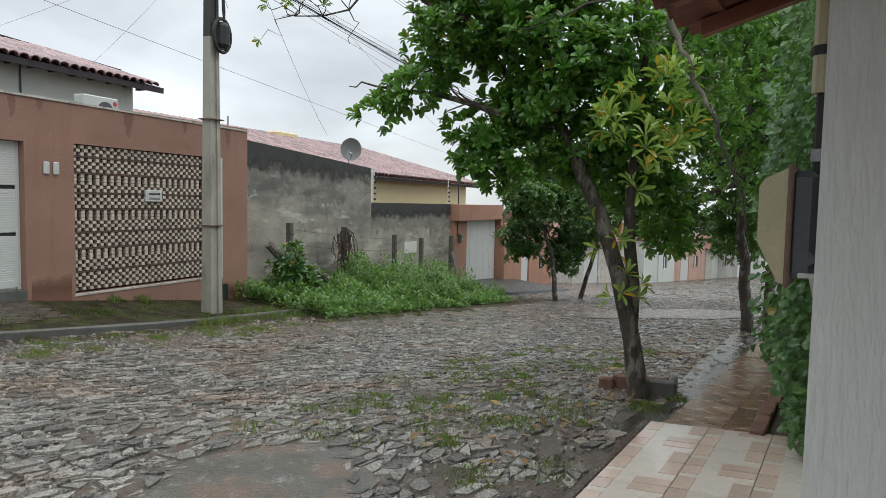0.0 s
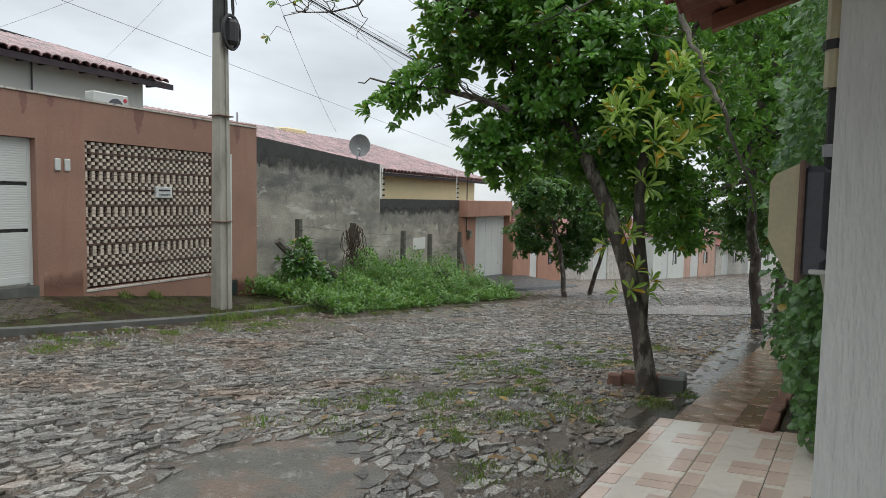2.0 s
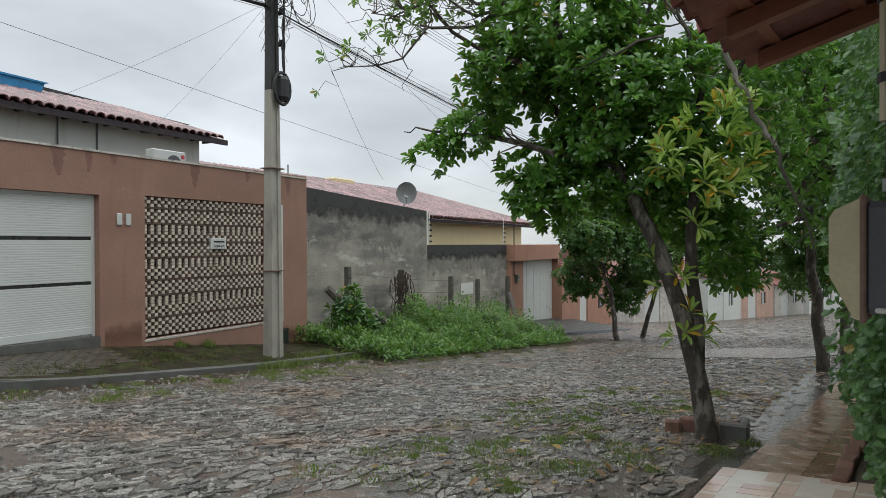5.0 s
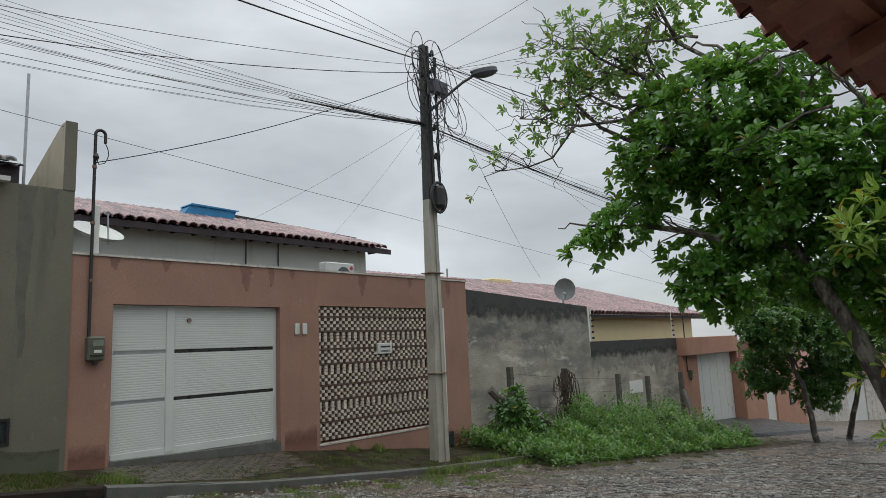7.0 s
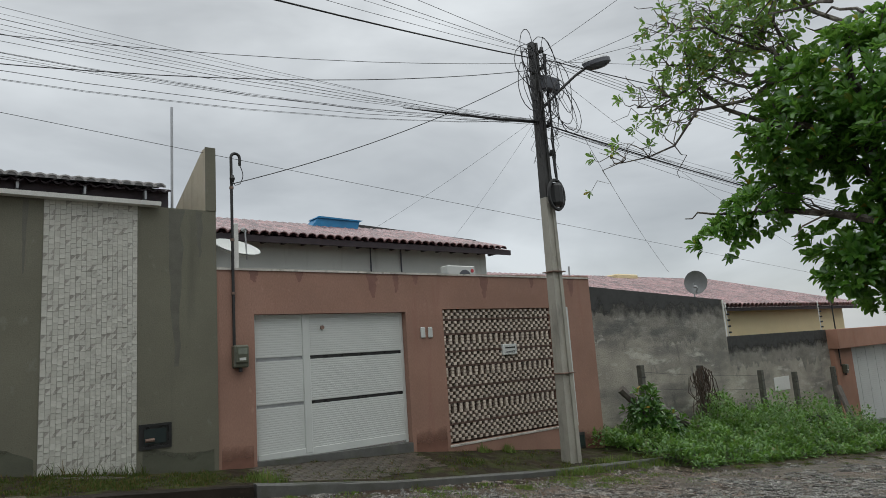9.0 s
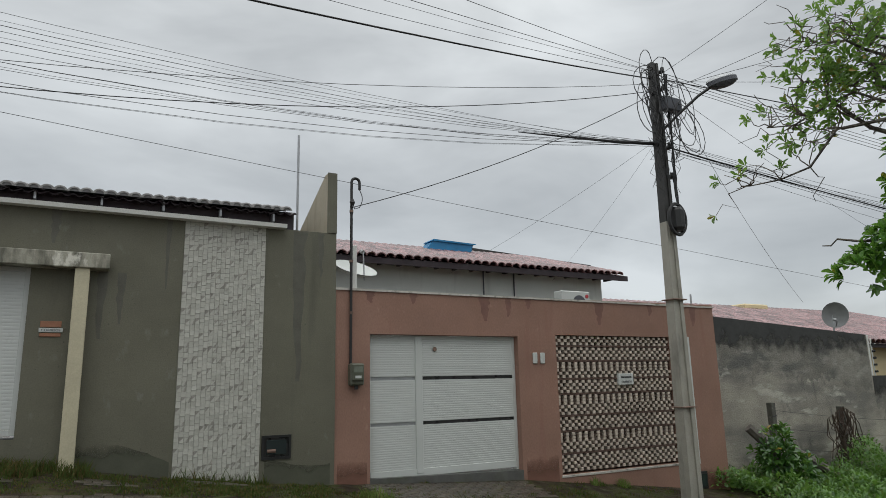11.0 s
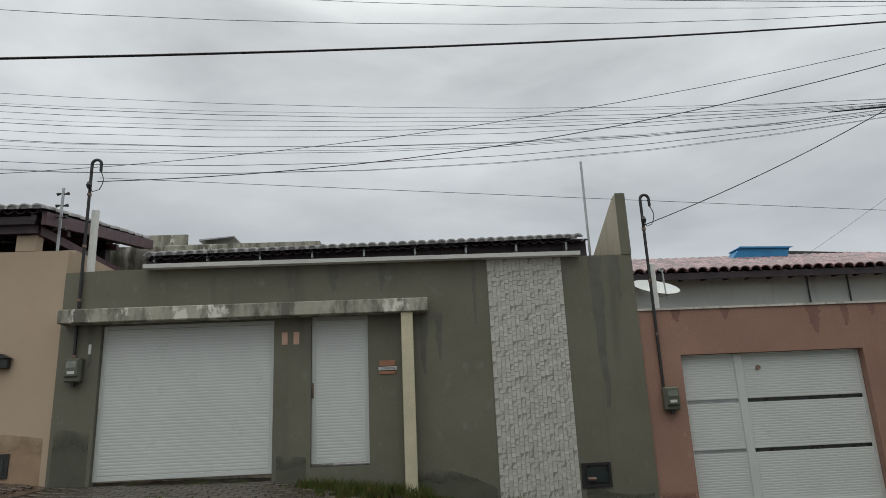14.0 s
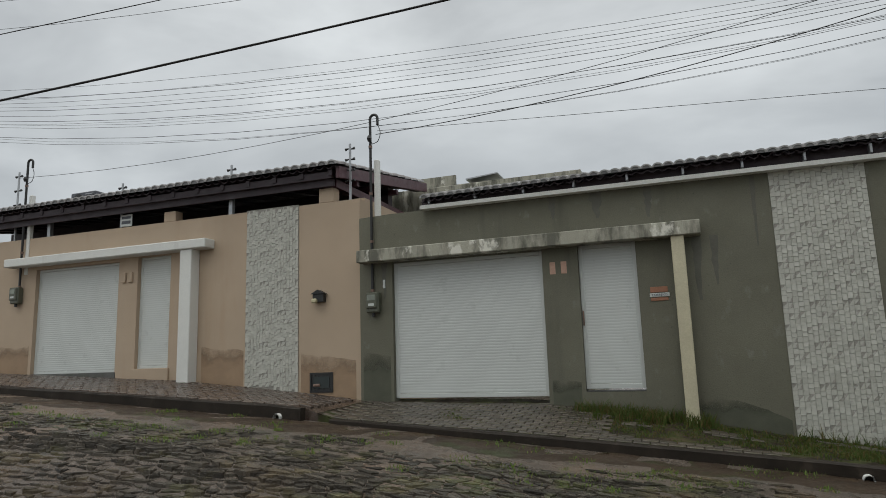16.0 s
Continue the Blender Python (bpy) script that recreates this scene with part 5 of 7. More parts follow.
notice = single("notice", B().box(22.2, 23.25, 10.87, 10.885, -0.3, 0.14, 0.005), "white_wall", "blank white notice fixed to the old wall", "sign")
yel = thing("house", (23.0, 13.0, -1.5), "pale yellow house with a pinkish tiled roof", "house")
part("wall", wall(B(), 19.6, 34.0, 13.0, 13.2, lambda x: -2.5, lambda x: 2.6), "yellow_wall", yel)
part("edge_post", B().box(19.66, 19.84, 10.95, 11.12, 1.58, 2.72, 0.01), "white_wall", yel)
tiled_roof(yel, 17.0, 34.5, 12.4, 2.62, 20.0, 4.7, "tile_roof", "tile_field", 0, 0.3)
part("fascia", B().box(17.0, 34.5, 12.5, 12.56, 2.48, 2.6), "wood_dark", yel)
part("ridge", B().box(25.4, 27.0, 19.0, 19.8, 4.4, 4.78, 0.05), "yellow_wall", yel)
dish(18.8, 11.2, 3.3, 0.34, -52, 14, "dish_gray", "gray satellite dish on the old wall", 0.75)
for x in (19.98, 26.6):
    t = thing("fence_post", (x, 11.0, 1.55), "white electric fence post with black insulators", "fence post", "electric fence posts")
    part("rod", B().box(x - 0.015, x + 0.015, 10.97, 11.0, 1.55, 2.65), "white_wall", t)
    for k in range(5):
        part("insulator", B().tube([(x, 10.97, 1.7 + k * 0.19), (x, 10.9, 1.7 + k * 0.19)], 0.035, 6), "black", t)

orange = thing("house", (30.0, 10.6, -2.0), "orange house with a white gate and tall parapet", "house")
og_b = lambda x: street_z(x) - 0.2
part("gate_pillar", B().box(26.75, 28.3, 10.72, 11.1, -2.4, 0.85, 0.015), "orange_wall", orange)
part("gate_beam", B().box(26.7, 33.0, 10.5, 11.1, 0.85, 1.58, 0.015), "orange_wall", orange)
gt = part("gate", B().box(28.3, 32.98, 10.94, 11.02, -2.7, 0.85, 0.01), "white", orange, "white ribbed metal gate")
for k in range(5):
    slatted(gt, "panel", 28.34 + k * 0.93, 29.22 + k * 0.93, -2.5, 0.8, 10.93, 0.08)
part("return_wall", B().box(33.0, 33.25, 10.62, 11.1, -3.2, 0.85, 0.015), "orange_wall", orange)
part("front_wall", wall(B(), 33.0, 43.6, 10.4, 10.62, og_b, lambda x: 0.55, [(36.2, 37.9, -3.0, -0.1)]), "orange_wall", orange)
part("door", B().box(36.2, 37.9, 10.5, 10.56, -3.0, -0.1, 0.01), "white", orange, "narrow white door")
box_o = part("niche", B().box(40.2, 41.1, 10.36, 10.41, -2.3, -1.5, 0.01), "black", orange, "dark meter niche")
part("pane", B().box(40.35, 40.95, 10.34, 10.365, -2.15, -1.65), "steel", box_o)
meter(27.3, 0.1, 10.72, "gray electricity meter on an orange pillar")
service_mast(27.0, 10.66, 0.2, 4.0, 0)
part("driveway", B().add([(26.2, 8.2, -2.0), (35, 7.4, -2.8), (35, 11.6, -2.3), (26.7, 11.6, -1.8), (26.7, 8.0, -2.6), (35, 7.0, -3.3)], [(0, 1, 2, 3), (0, 4, 5, 1)]), "drive", orange, "dark wet sloping driveway")


def far_house(x, y, w, d, h, turn, material, label, door="white", roof="tile_red_field"):
    z = street_z(x) - 0.1
    t = thing("house", (x, y, z), label, "house")
    m = Matrix.Translation((x, y, z)) @ pose(0, 0, 0, 0, 0, turn)
    part("wall", wall(B(), 0, w, 0, 0.2, lambda q: -1.5 - 0.09 * q, lambda q: h, [(w * 0.2, w * 0.45, -1.5, 2.2), (w * 0.6, w * 0.75, 0.9, 2.1)]), material, t, m=m)
    part("side_wall", B().box(0, 0.2, 0.2, d, -1.5, h), material, t, m=m)
    part("roof", B().prism([(-0.4, h - 0.05), (-0.4, h + 0.08), (d * 0.6, h + d * 0.16), (d * 0.6, h + d * 0.16 - 0.12)], "x", -0.3, w + 0.3), roof, t, m=m)
    part("door", B().box(w * 0.2, w * 0.45, 0.08, 0.14, -1.4, 2.2), door, t, m=m)
    win = part("window", B().box(w * 0.6, w * 0.75, 0.1, 0.14, 0.9, 2.1), "glass", t, m=m)
    part("frame", B().box(w * 0.66, w * 0.69, 0.06, 0.1, 0.9, 2.1), "white", win, m=m)


far_house(46, 9.6, 11, 9, 2.7, -12, "cap", "weathered white house with a red tiled roof down the street")
far_house(58, 6.0, 9, 9, 3.6, -12, "pale_wall", "pale plastered house down the street")
far_house(67.5, 4.2, 12, 9, 3.9, -12, "salmon_wall", "pale salmon house down the street")
far_house(80, 1.6, 14, 9, 3.4, -12, "cap", "weathered gray house far down the street")
far_house(96, -2.0, 20, 9, 3.6, -12, "pale_wall", "white house far down the street")
far_house(60, 14, 9, 9, 6.0, -12, "brick", "red brick upper storey behind the houses")

# ---- fence posts and props of the lot ----
for x, z1, dx in ((14.4, 1.02, 0.0), (17.1, 0.85, 0.04), (20.4, 0.5, -0.02), (22.6, 0.3, 0.0), (25.55, 0.28, 0.02)):
    t = thing("fence_post", (x, 10.4, street_z(x)), "worn concrete fence post with rusty wire notches", "fence post", "old fence posts")
    zb = street_z(x) - 0.1
    part("shaft", B().box(x - 0.075, x + 0.075, 10.31, 10.45, zb, z1, 0.012), "post_gray", t)
    for k in range(6):
        z = zb + 0.6 + k * (z1 - zb - 0.65) / 6
        part("wire_tie", B().box(x - 0.08, x + 0.08, 10.3, 10.312, z, z + 0.022), "black", t)
for a, c, r in (((12.9, 9.9, 0.55), (13.9, 9.3, -0.75), 0.1), ((14.5, 10.3, 0.1), (15.7, 9.3, -0.95), 0.11), ((25.3, 10.2, -0.4), (24.6, 9.6, -1.6), 0.11)):
    single("wooden_prop", B().tube([a, Vector(a).lerp(Vector(c), 0.5) + Vector((0.03, 0, 0.02)), c], (r, r * 0.9, r), 7), "wood_gray", "leaning weathered timber prop in the weeds", "timber")
dv = B()
rd = random.Random(31)
for k in range(40):
    x = 16.9 + rd.gauss(0, 0.26)
    z = 0.75 - abs(x - 16.9) * 0.4
    pts = [(x, 10.2, z + 0.1)]
    for j in range(5):
        x += rd.uniform(-0.12, 0.12)
        z -= rd.uniform(0.05, 0.32)
        pts.append((x, 10.2 + rd.uniform(-0.15, 0.12), z))
    dv.tube(pts, 0.012, 3, False)
single("dead_vine", dv, "dead", "dry brown vine hanging on a fence post", "vine", kind="stuff")
for z in (0.55, 0.15, -0.3):
    cable((14.4, 10.35, z + 0.3), (20.4, 10.35, z - 0.2), 0.05, 0.005, "rusty wire between fence posts")

# ---- the near side: platform, pillar, eave ----
near = thing("near_house", tuple(N(0, -1.5, 0)), "white rendered house with a red tiled eave and terrace", "house")
part("rear_wall", B().box(-1.6, 6.0, -2.3, -2.1, -0.5, 3.5), "pillar", near, m=NEAR)
part("pillar", B().box(2.28, 2.9, -0.75, 0.10, 0.0, 2.85), "pillar", near, "white combed render pillar", m=NEAR)
part("return_wall", B().box(2.9, 9.5, -0.3, 0.06, -1.2, 2.7), "pillar", near, m=NEAR)
EV, EH = 0.86, 2.60      # the eave's overhang and height
tiled_roof(near, -3.95, 1.6, 0, 0, 3.1, 0.85, "tile_red", "tile_red_field", 2, 0.21, m=NEAR @ pose(0, EV, EH, 0, 0, 180))
for k in range(8):
    u = 3.7 - k * 0.62
    part("rafter", B().prism([(EV - 0.12, EH - 0.10), (EV - 0.12, EH - 0.02), (-2.0, EH + 0.76), (-2.0, EH + 0.66)], "x", u, u + 0.07), "wood_red", near, m=NEAR)
for k in range(7):
    v = EV - 0.2 - k * 0.36
    z = EH + (EV - v) * 0.274
    part("batten", B().box(-1.6, 3.9, v - 0.03, v + 0.03, z - 0.045, z - 0.012), "wood_red", near, m=NEAR)
mb = thing("meter_box", tuple(N(2.5, 0.08, 1.36)), "gray meter box with a yellowed cover on the pillar", "meter box")
part("back_box", B().box(2.36, 2.62, 0.102, 0.185, 1.385, 1.725, 0.02), "gray_plastic", mb, m=NEAR)
part("cover", B().prism([(0.185, 1.365), (0.205, 1.37), (0.27, 1.50), (0.27, 1.675), (0.255, 1.70), (0.185, 1.735)], "x", 2.355, 2.625), "cream_plastic", mb, "yellowed plastic cover with a chipped edge", m=NEAR)
part("rim", B().box(2.35, 2.63, 0.172, 0.19, 1.355, 1.745, 0.006), "rust", mb, m=NEAR)
part("knockout", B().tube([(2.365, 0.125, 1.45), (2.353, 0.125, 1.45)], 0.022, 12), "gray_plastic", mb, m=NEAR)
part("sealant", B().box(2.35, 2.37, 0.1, 0.15, 1.39, 1.405, 0.004), "white", mb, m=NEAR)
cd = thing("conduit", tuple(N(2.3, 0.13, 1.74)), "black and yellowed conduit rising up the pillar", "conduit")
part("lower_pipe", B().tube([(2.5, 0.11, 1.72), (2.5, 0.11, 1.98)], 0.022, 8), "black", cd, m=NEAR)
part("collar", B().tube([(2.5, 0.11, 1.76), (2.5, 0.11, 1.80)], 0.03, 8), "steel", cd, m=NEAR)
part("upper_pipe", B().tube([(2.5, 0.115, 1.98), (2.5, 0.115, 2.62)], 0.034, 10), "cream_plastic", cd, m=NEAR)
for z in (2.1, 2.35):
    part("clamp", B().tube([(2.5, 0.115, z), (2.5, 0.115, z + 0.03)], 0.04, 8), "black", cd, m=NEAR)
part("lower_cable", B().tube([(2.55, 0.12, 1.39), (2.66, 0.1, 1.27), (2.8, 0.085, 1.24)], 0.012, 6), "white", cd, m=NEAR)

# ---- plants ----
def leaf(b, at, way, up, length, width, fold=0.25, droop=0.15):
    """one obovate leaf: broad towards its tip, folded along its rib"""
    way = way.normalized()
    sd = way.cross(up)
    sd = sd.normalized() if sd.length > 1e-3 else Vector((1, 0, 0))
    nm = sd.cross(way)
    p0 = at
    p1 = at + way * length * 0.62 + sd * width * 0.5 + nm * width * fold - nm * 0.0
    p2 = at + way * length - nm * length * droop
    p3 = at + way * length * 0.62 - sd * width * 0.5 + nm * width * fold
    p4 = at + way * length * 0.55
    p5 = at + way * length * 0.28 + sd * width * 0.27 + nm * width * fold * 0.5
    p6 = at + way * length * 0.28 - sd * width * 0.27 + nm * width * fold * 0.5
    p7 = at + way * length * 0.9 + sd * width * 0.32 + nm * (width * fold * 0.5 - length * droop * 0.7)
    p8 = at + way * length * 0.9 - sd * width * 0.32 + nm * (width * fold * 0.5 - length * droop * 0.7)
    b.add([p0, p5, p1, p7, p2, p8, p3, p6, p4], [(0, 1, 8), (1, 2, 8), (2, 3, 8), (3, 4, 8), (4, 5, 8), (5, 6, 8), (6, 7, 8), (7, 0, 8)])


def rand_dir(r, zlo=-1.0):
    while True:
        v = Vector((r.uniform(-1, 1), r.uniform(-1, 1), r.uniform(zlo, 1)))
        if 0.05 < v.length < 1:
            return v.normalized()


def rosette(b, r, at, out, size, n, width=0.4):
    """a spray of leaves round a twig's tip"""
    out = out.normalized()
    a0 = out.cross(Vector((0.3, 0.2, 1))).normalized()
    c0 = out.cross(a0)
    for k in range(n):
        a = 2 * math.pi * k / n + r.uniform(-0.3, 0.3)
        way = out * r.uniform(0.35, 1.2) + (a0 * math.cos(a) + c0 * math.sin(a)) * r.uniform(0.5, 0.95) + Vector((0, 0, r.uniform(-0.25, 0.15)))
        s = size * r.uniform(0.7, 1.15)
        leaf(b, at + way * 0.012, way, out + Vector((0, 0, 0.4)), s, s * width)


def crown(parent, name, material, blobs, count, size, seed, n=8, width=0.4, label="", shell=0.45):
    """sprays of leaves through and round a few uneven masses: (centre, radii, share)"""
    r = random.Random(seed)
    b = B()
    total = sum(w for _, _, w in blobs)
    for c, rad, w in blobs:
        for _ in range(int(count * w / total)):
            d = rand_dir(r)
            q = shell + (1 - shell) * r.random() ** 0.6
            q *= 0.84 + 0.5 * noise.noise(Vector(c) * 1.7 + d * 1.9)
            p = Vector((c[0] + d.x * rad[0] * q, c[1] + d.y * rad[1] * q, c[2] + d.z * rad[2] * q))
            rosette(b, r, p, d * 0.8 + Vector((0, 0, 0.6)), size, n, width)
    return part(name, b, material, parent, label)


def limb_path(r, a, c, wob=0.12, n=6):
    a, c = Vector(a), Vector(c)
    L = (c - a).length
    return [a.lerp(c, k / n) + (Vector((r.uniform(-1, 1), r.uniform(-1, 1), r.uniform(-0.6, 1))) * L * wob * math.sin(math.pi * k / n) * 0.6 if 0 < k < n else Vector()) for k in range(n + 1)]


def add_limbs(parent, r, root, ends, r0, twigs=5, leaves=None, size=0.1):
    for e in ends:
        path = limb_path(r, root, e)
        part("limb", B().tube(path, list(np.linspace(r0, r0 * 0.3, len(path))), 6), "bark", parent, smooth=True)
        tw = B()
        for k in range(twigs):
            s = path[r.randrange(2, len(path))]
            t = s + rand_dir(r, -0.3) * r.uniform(0.3, 0.8)
            tp = limb_path(r, s, t, 0.2, 4)
            tw.tube(tp, list(np.linspace(r0 * 0.25, 0.005, len(tp))), 4, False)
            if leaves is not None:
                for q in tp[2:]:
                    rosette(leaves, r, q, (t - s), size, 5)
        part("twig_spray", tw, "twig", parent, kind="stuff")


# the tree by the kerb
r = random.Random(101)
tree = thing("street_tree", (6.76, 0.7, -0.32), "leaning street tree with glossy rounded leaves", "tree", "street trees")
tp = [(6.76, 0.70, -0.42), (6.76, 0.71, -0.2), (6.76, 0.79, 0.3), (6.74, 0.95, 0.97), (6.70, 1.13, 1.52), (6.66, 1.36, 2.02), (6.6, 1.55, 2.4)]
part("trunk", B().tube(tp, (0.15, 0.105, 0.086, 0.08, 0.075, 0.07, 0.06), 12), "bark", tree, smooth=True)
part("second_stem", B().tube([(6.85, 0.80, 0.3), (6.85, 0.80, 0.8), (6.83, 0.86, 1.3), (6.75, 0.85, 1.9), (6.6, 0.7, 2.7)], (0.06, 0.065, 0.06, 0.05, 0.04), 10), "bark", tree, smooth=True)
add_limbs(tree, r, (6.6, 1.55, 2.4), [(6.3, 2.6, 3.3), (6.0, 3.2, 2.75), (6.5, 2.0, 4.2), (6.6, 1.2, 3.9), (5.9, 3.3, 4.1), (6.2, 2.4, 4.9)], 0.05, 6)
add_limbs(tree, r, (6.6, 0.7, 2.7), [(6.4, 0.1, 3.6), (6.2, 0.9, 3.8)], 0.04, 5)
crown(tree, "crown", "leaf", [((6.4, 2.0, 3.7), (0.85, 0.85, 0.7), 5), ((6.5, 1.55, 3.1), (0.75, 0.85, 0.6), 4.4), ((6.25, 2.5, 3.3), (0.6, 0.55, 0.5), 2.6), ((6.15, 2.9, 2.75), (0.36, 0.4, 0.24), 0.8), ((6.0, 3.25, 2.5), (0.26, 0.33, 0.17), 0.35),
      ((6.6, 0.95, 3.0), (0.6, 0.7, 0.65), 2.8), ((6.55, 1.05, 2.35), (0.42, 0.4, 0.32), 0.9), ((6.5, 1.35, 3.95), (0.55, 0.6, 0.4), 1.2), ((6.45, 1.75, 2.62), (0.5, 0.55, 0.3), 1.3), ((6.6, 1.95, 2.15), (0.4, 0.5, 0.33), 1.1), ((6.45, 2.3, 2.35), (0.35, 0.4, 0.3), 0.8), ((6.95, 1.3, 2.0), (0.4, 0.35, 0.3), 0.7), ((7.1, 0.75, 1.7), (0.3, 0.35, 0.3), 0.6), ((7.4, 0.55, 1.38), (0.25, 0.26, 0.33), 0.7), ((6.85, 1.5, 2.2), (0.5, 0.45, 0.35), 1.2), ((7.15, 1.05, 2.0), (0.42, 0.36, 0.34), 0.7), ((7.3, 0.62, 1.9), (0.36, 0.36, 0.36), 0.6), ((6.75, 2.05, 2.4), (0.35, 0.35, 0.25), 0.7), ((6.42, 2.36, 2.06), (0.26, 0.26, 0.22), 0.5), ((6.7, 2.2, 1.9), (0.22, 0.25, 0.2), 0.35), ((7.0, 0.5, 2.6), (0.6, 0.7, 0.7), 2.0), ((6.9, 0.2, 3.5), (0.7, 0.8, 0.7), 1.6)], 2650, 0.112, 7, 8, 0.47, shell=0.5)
crown(tree, "young_foliage", "leaf_yellow", [((5.85, 0.52, 2.65), (0.24, 0.3, 0.22), 1.5), ((5.85, 0.9, 2.35), (0.24, 0.22, 0.26), 1.1), ((5.95, 0.33, 2.27), (0.26, 0.28, 0.26), 1.2), ((5.92, 0.66, 2.12), (0.26, 0.3, 0.16), 0.9), ((6.05, 0.72, 1.78), (0.2, 0.16, 0.22), 0.5), ((6.62, 0.9, 0.85), (0.14, 0.2, 0.42), 0.6), ((6.62, 1.0, 1.3), (0.14, 0.3, 0.3), 0.6)], 60, 0.16, 9, 7, 0.26, "yellow-green young shoots", 0.3)
up = B()
for k in range(6):
    e = ((5.9, 3.5, 4.35), (5.7, 3.75, 3.95), (5.55, 3.95, 3.4), (6.0, 3.1, 4.8), (6.2, 2.4, 5.1), (5.8, 3.4, 4.75))[k]
    path = limb_path(r, (6.2, 2.4, 3.9), e, 0.2, 7)
    part("bare_branch", B().tube(path, list(np.linspace(0.022, 0.006, len(path))), 5), "bark", tree)
    tw = B()
    for j in range(26):
        s = path[r.randrange(2, len(path))]
        t = s + rand_dir(r, -0.6) * r.uniform(0.15, 0.5) + Vector((-0.05, 0.12, 0))
        tq = limb_path(r, s, t, 0.35, 5)
        tw.tube(tq, list(np.linspace(0.007, 0.003, len(tq))), 3, False)
        if r.random() < 0.5:
            rosette(up, r, tq[-1], t - s, 0.085, 6)
            if r.random() < 0.5:
                rosette(up, r, tq[-2], t - s, 0.08, 5)
    part("twig_spray", tw, "twig", tree, kind="stuff")
part("upper_leaves", up, "leaf_thin", tree)
crown(tree, "upper_crown", "leaf_thin", [((6.05, 3.0, 4.45), (0.55, 0.6, 0.42), 1.1), ((6.15, 2.5, 4.75), (0.6, 0.55, 0.35), 1.2), ((5.9, 3.3, 4.2), (0.45, 0.5, 0.4), 0.9), ((6.2, 1.85, 4.85), (0.5, 0.5, 0.28), 0.5)], 290, 0.09, 15, 6, 0.42)


def plain_tree(at, lean, height, spread, seed, label, material="leaf_dark", size=0.16, count=420, trunk=0.09, low=0.58):
    rr = random.Random(seed)
    x, y = at
    z = ground_z(x, y)
    t = thing("street_tree", (x, y, z), label, "tree", "street trees")
    top = (x + lean[0], y + lean[1], z + height * 0.5)
    path = limb_path(rr, (x, y, z - 0.15), top, 0.06, 6)
    part("trunk", B().tube(path, list(np.linspace(trunk * 1.25, trunk * 0.7, 7)), 9), "bark", t, smooth=True)
    ends, blobs = [], []
    for k in range(6):
        a = 2 * math.pi * k / 6 + rr.uniform(-0.4, 0.4)
        e = (top[0] + math.cos(a) * spread * rr.uniform(0.4, 0.75), top[1] + math.sin(a) * spread * rr.uniform(0.4, 0.75), z + height * rr.uniform(low, 0.88))
        ends.append(e)
        blobs.append((e, (spread * 0.42, spread * 0.42, height * 0.17), rr.uniform(0.7, 1.3)))
    blobs.append(((top[0], top[1], z + height * 0.78), (spread * 0.6, spread * 0.6, height * 0.2), 2))
    add_limbs(t, rr, top, ends, trunk * 0.55, 3)
    crown(t, "crown", material, blobs, count, size, seed + 1, 7, 0.42)
    return t


plain_tree((14.5, -0.53), (-0.5, 0.25), 5.8, 2.1, 41, "slim street tree with a dense dark crown", "leaf_dark", 0.16, 2600, 0.1, 0.36)
plain_tree((16.2, -1.0), (0.1, -0.1), 6.0, 2.0, 43, "slim dark-leaved street tree by the kerb", "leaf_dark", 0.17, 2000, 0.09, 0.36)
plain_tree((26.0, 5.98), (-0.2, 0.5), 5.9, 2.5, 45, "bushy street tree with a low dense crown", "leaf_dark", 0.19, 3000, 0.09, 0.26)
plain_tree((29.3, 5.72), (-0.2, -0.9), 6.3, 3.0, 47, "spreading street tree beside a driveway", "leaf_dark", 0.2, 3600, 0.09, 0.26)
plain_tree((88.0, 0.2), (0.2, 0.4), 8.0, 3.4, 75, "dark street tree at the far houses", "leaf_dark", 0.45, 500, 0.22, 0.45)
plain_tree((27.5, -3.2), (0, 0), 5.6, 2.2, 49, "dense street tree down the near side", "leaf_dark", 0.26, 420, 0.12)
plain_tree((46.0, -3.5), (0, 0), 6.5, 2.8, 53, "street tree far down the slope", "leaf_dark", 0.36, 320, 0.14)
plain_tree((62.0, -6.0), (0, 0), 8.0, 4.0, 55, "large tree far down the street", "leaf_dark", 0.5, 320, 0.2)
plain_tree((85.0, -7.5), (0, 0), 10.0, 6.0, 57, "large tree at the bottom of the street", "leaf_dark", 0.7, 320, 0.25)
plain_tree((110.0, -4.5), (0, 0), 11.0, 7.0, 59, "large tree at the bottom of the street", "leaf_dark", 0.8, 320, 0.25)
plain_tree((17.5, -2.6), (0, 0.2), 6.8, 2.2, 61, "tall leafy tree over the near wall", "leaf_dark", 0.2, 560, 0.12)
plain_tree((9.4, -1.5), (0.3, 0.9), 6.0, 2.0, 63, "tall leafy tree over the near wall", "leaf", 0.12, 2200, 0.09, 0.45)

# a bare woody branch over the terrace's end
rb = random.Random(13)
spine = [Vector(p) for p in ((6.2, -0.2, 1.4), (5.95, -0.1, 1.78), (5.75, 0.05, 2.13), (5.66, 0.11, 2.33), (5.74, 0.22, 2.51), (5.67, 0.33, 2.78), (5.72, 0.45, 3.08), (5.7, 0.56, 3.4), (5.6, 0.8, 3.9))]
knots = [a.lerp(c, f) + rand_dir(rb) * 0.022 for a, c in zip(spine, spine[1:]) for f in (0.0, 0.33, 0.66)]
part("woody_branch", B().tube(knots, [(0.006 + 0.016 * min(1.0, k / 12)) * rb.uniform(0.75, 1.25) for k in range(len(knots))], 8), "bark_gray", tree, "twisted bare woody branch", smooth=True)
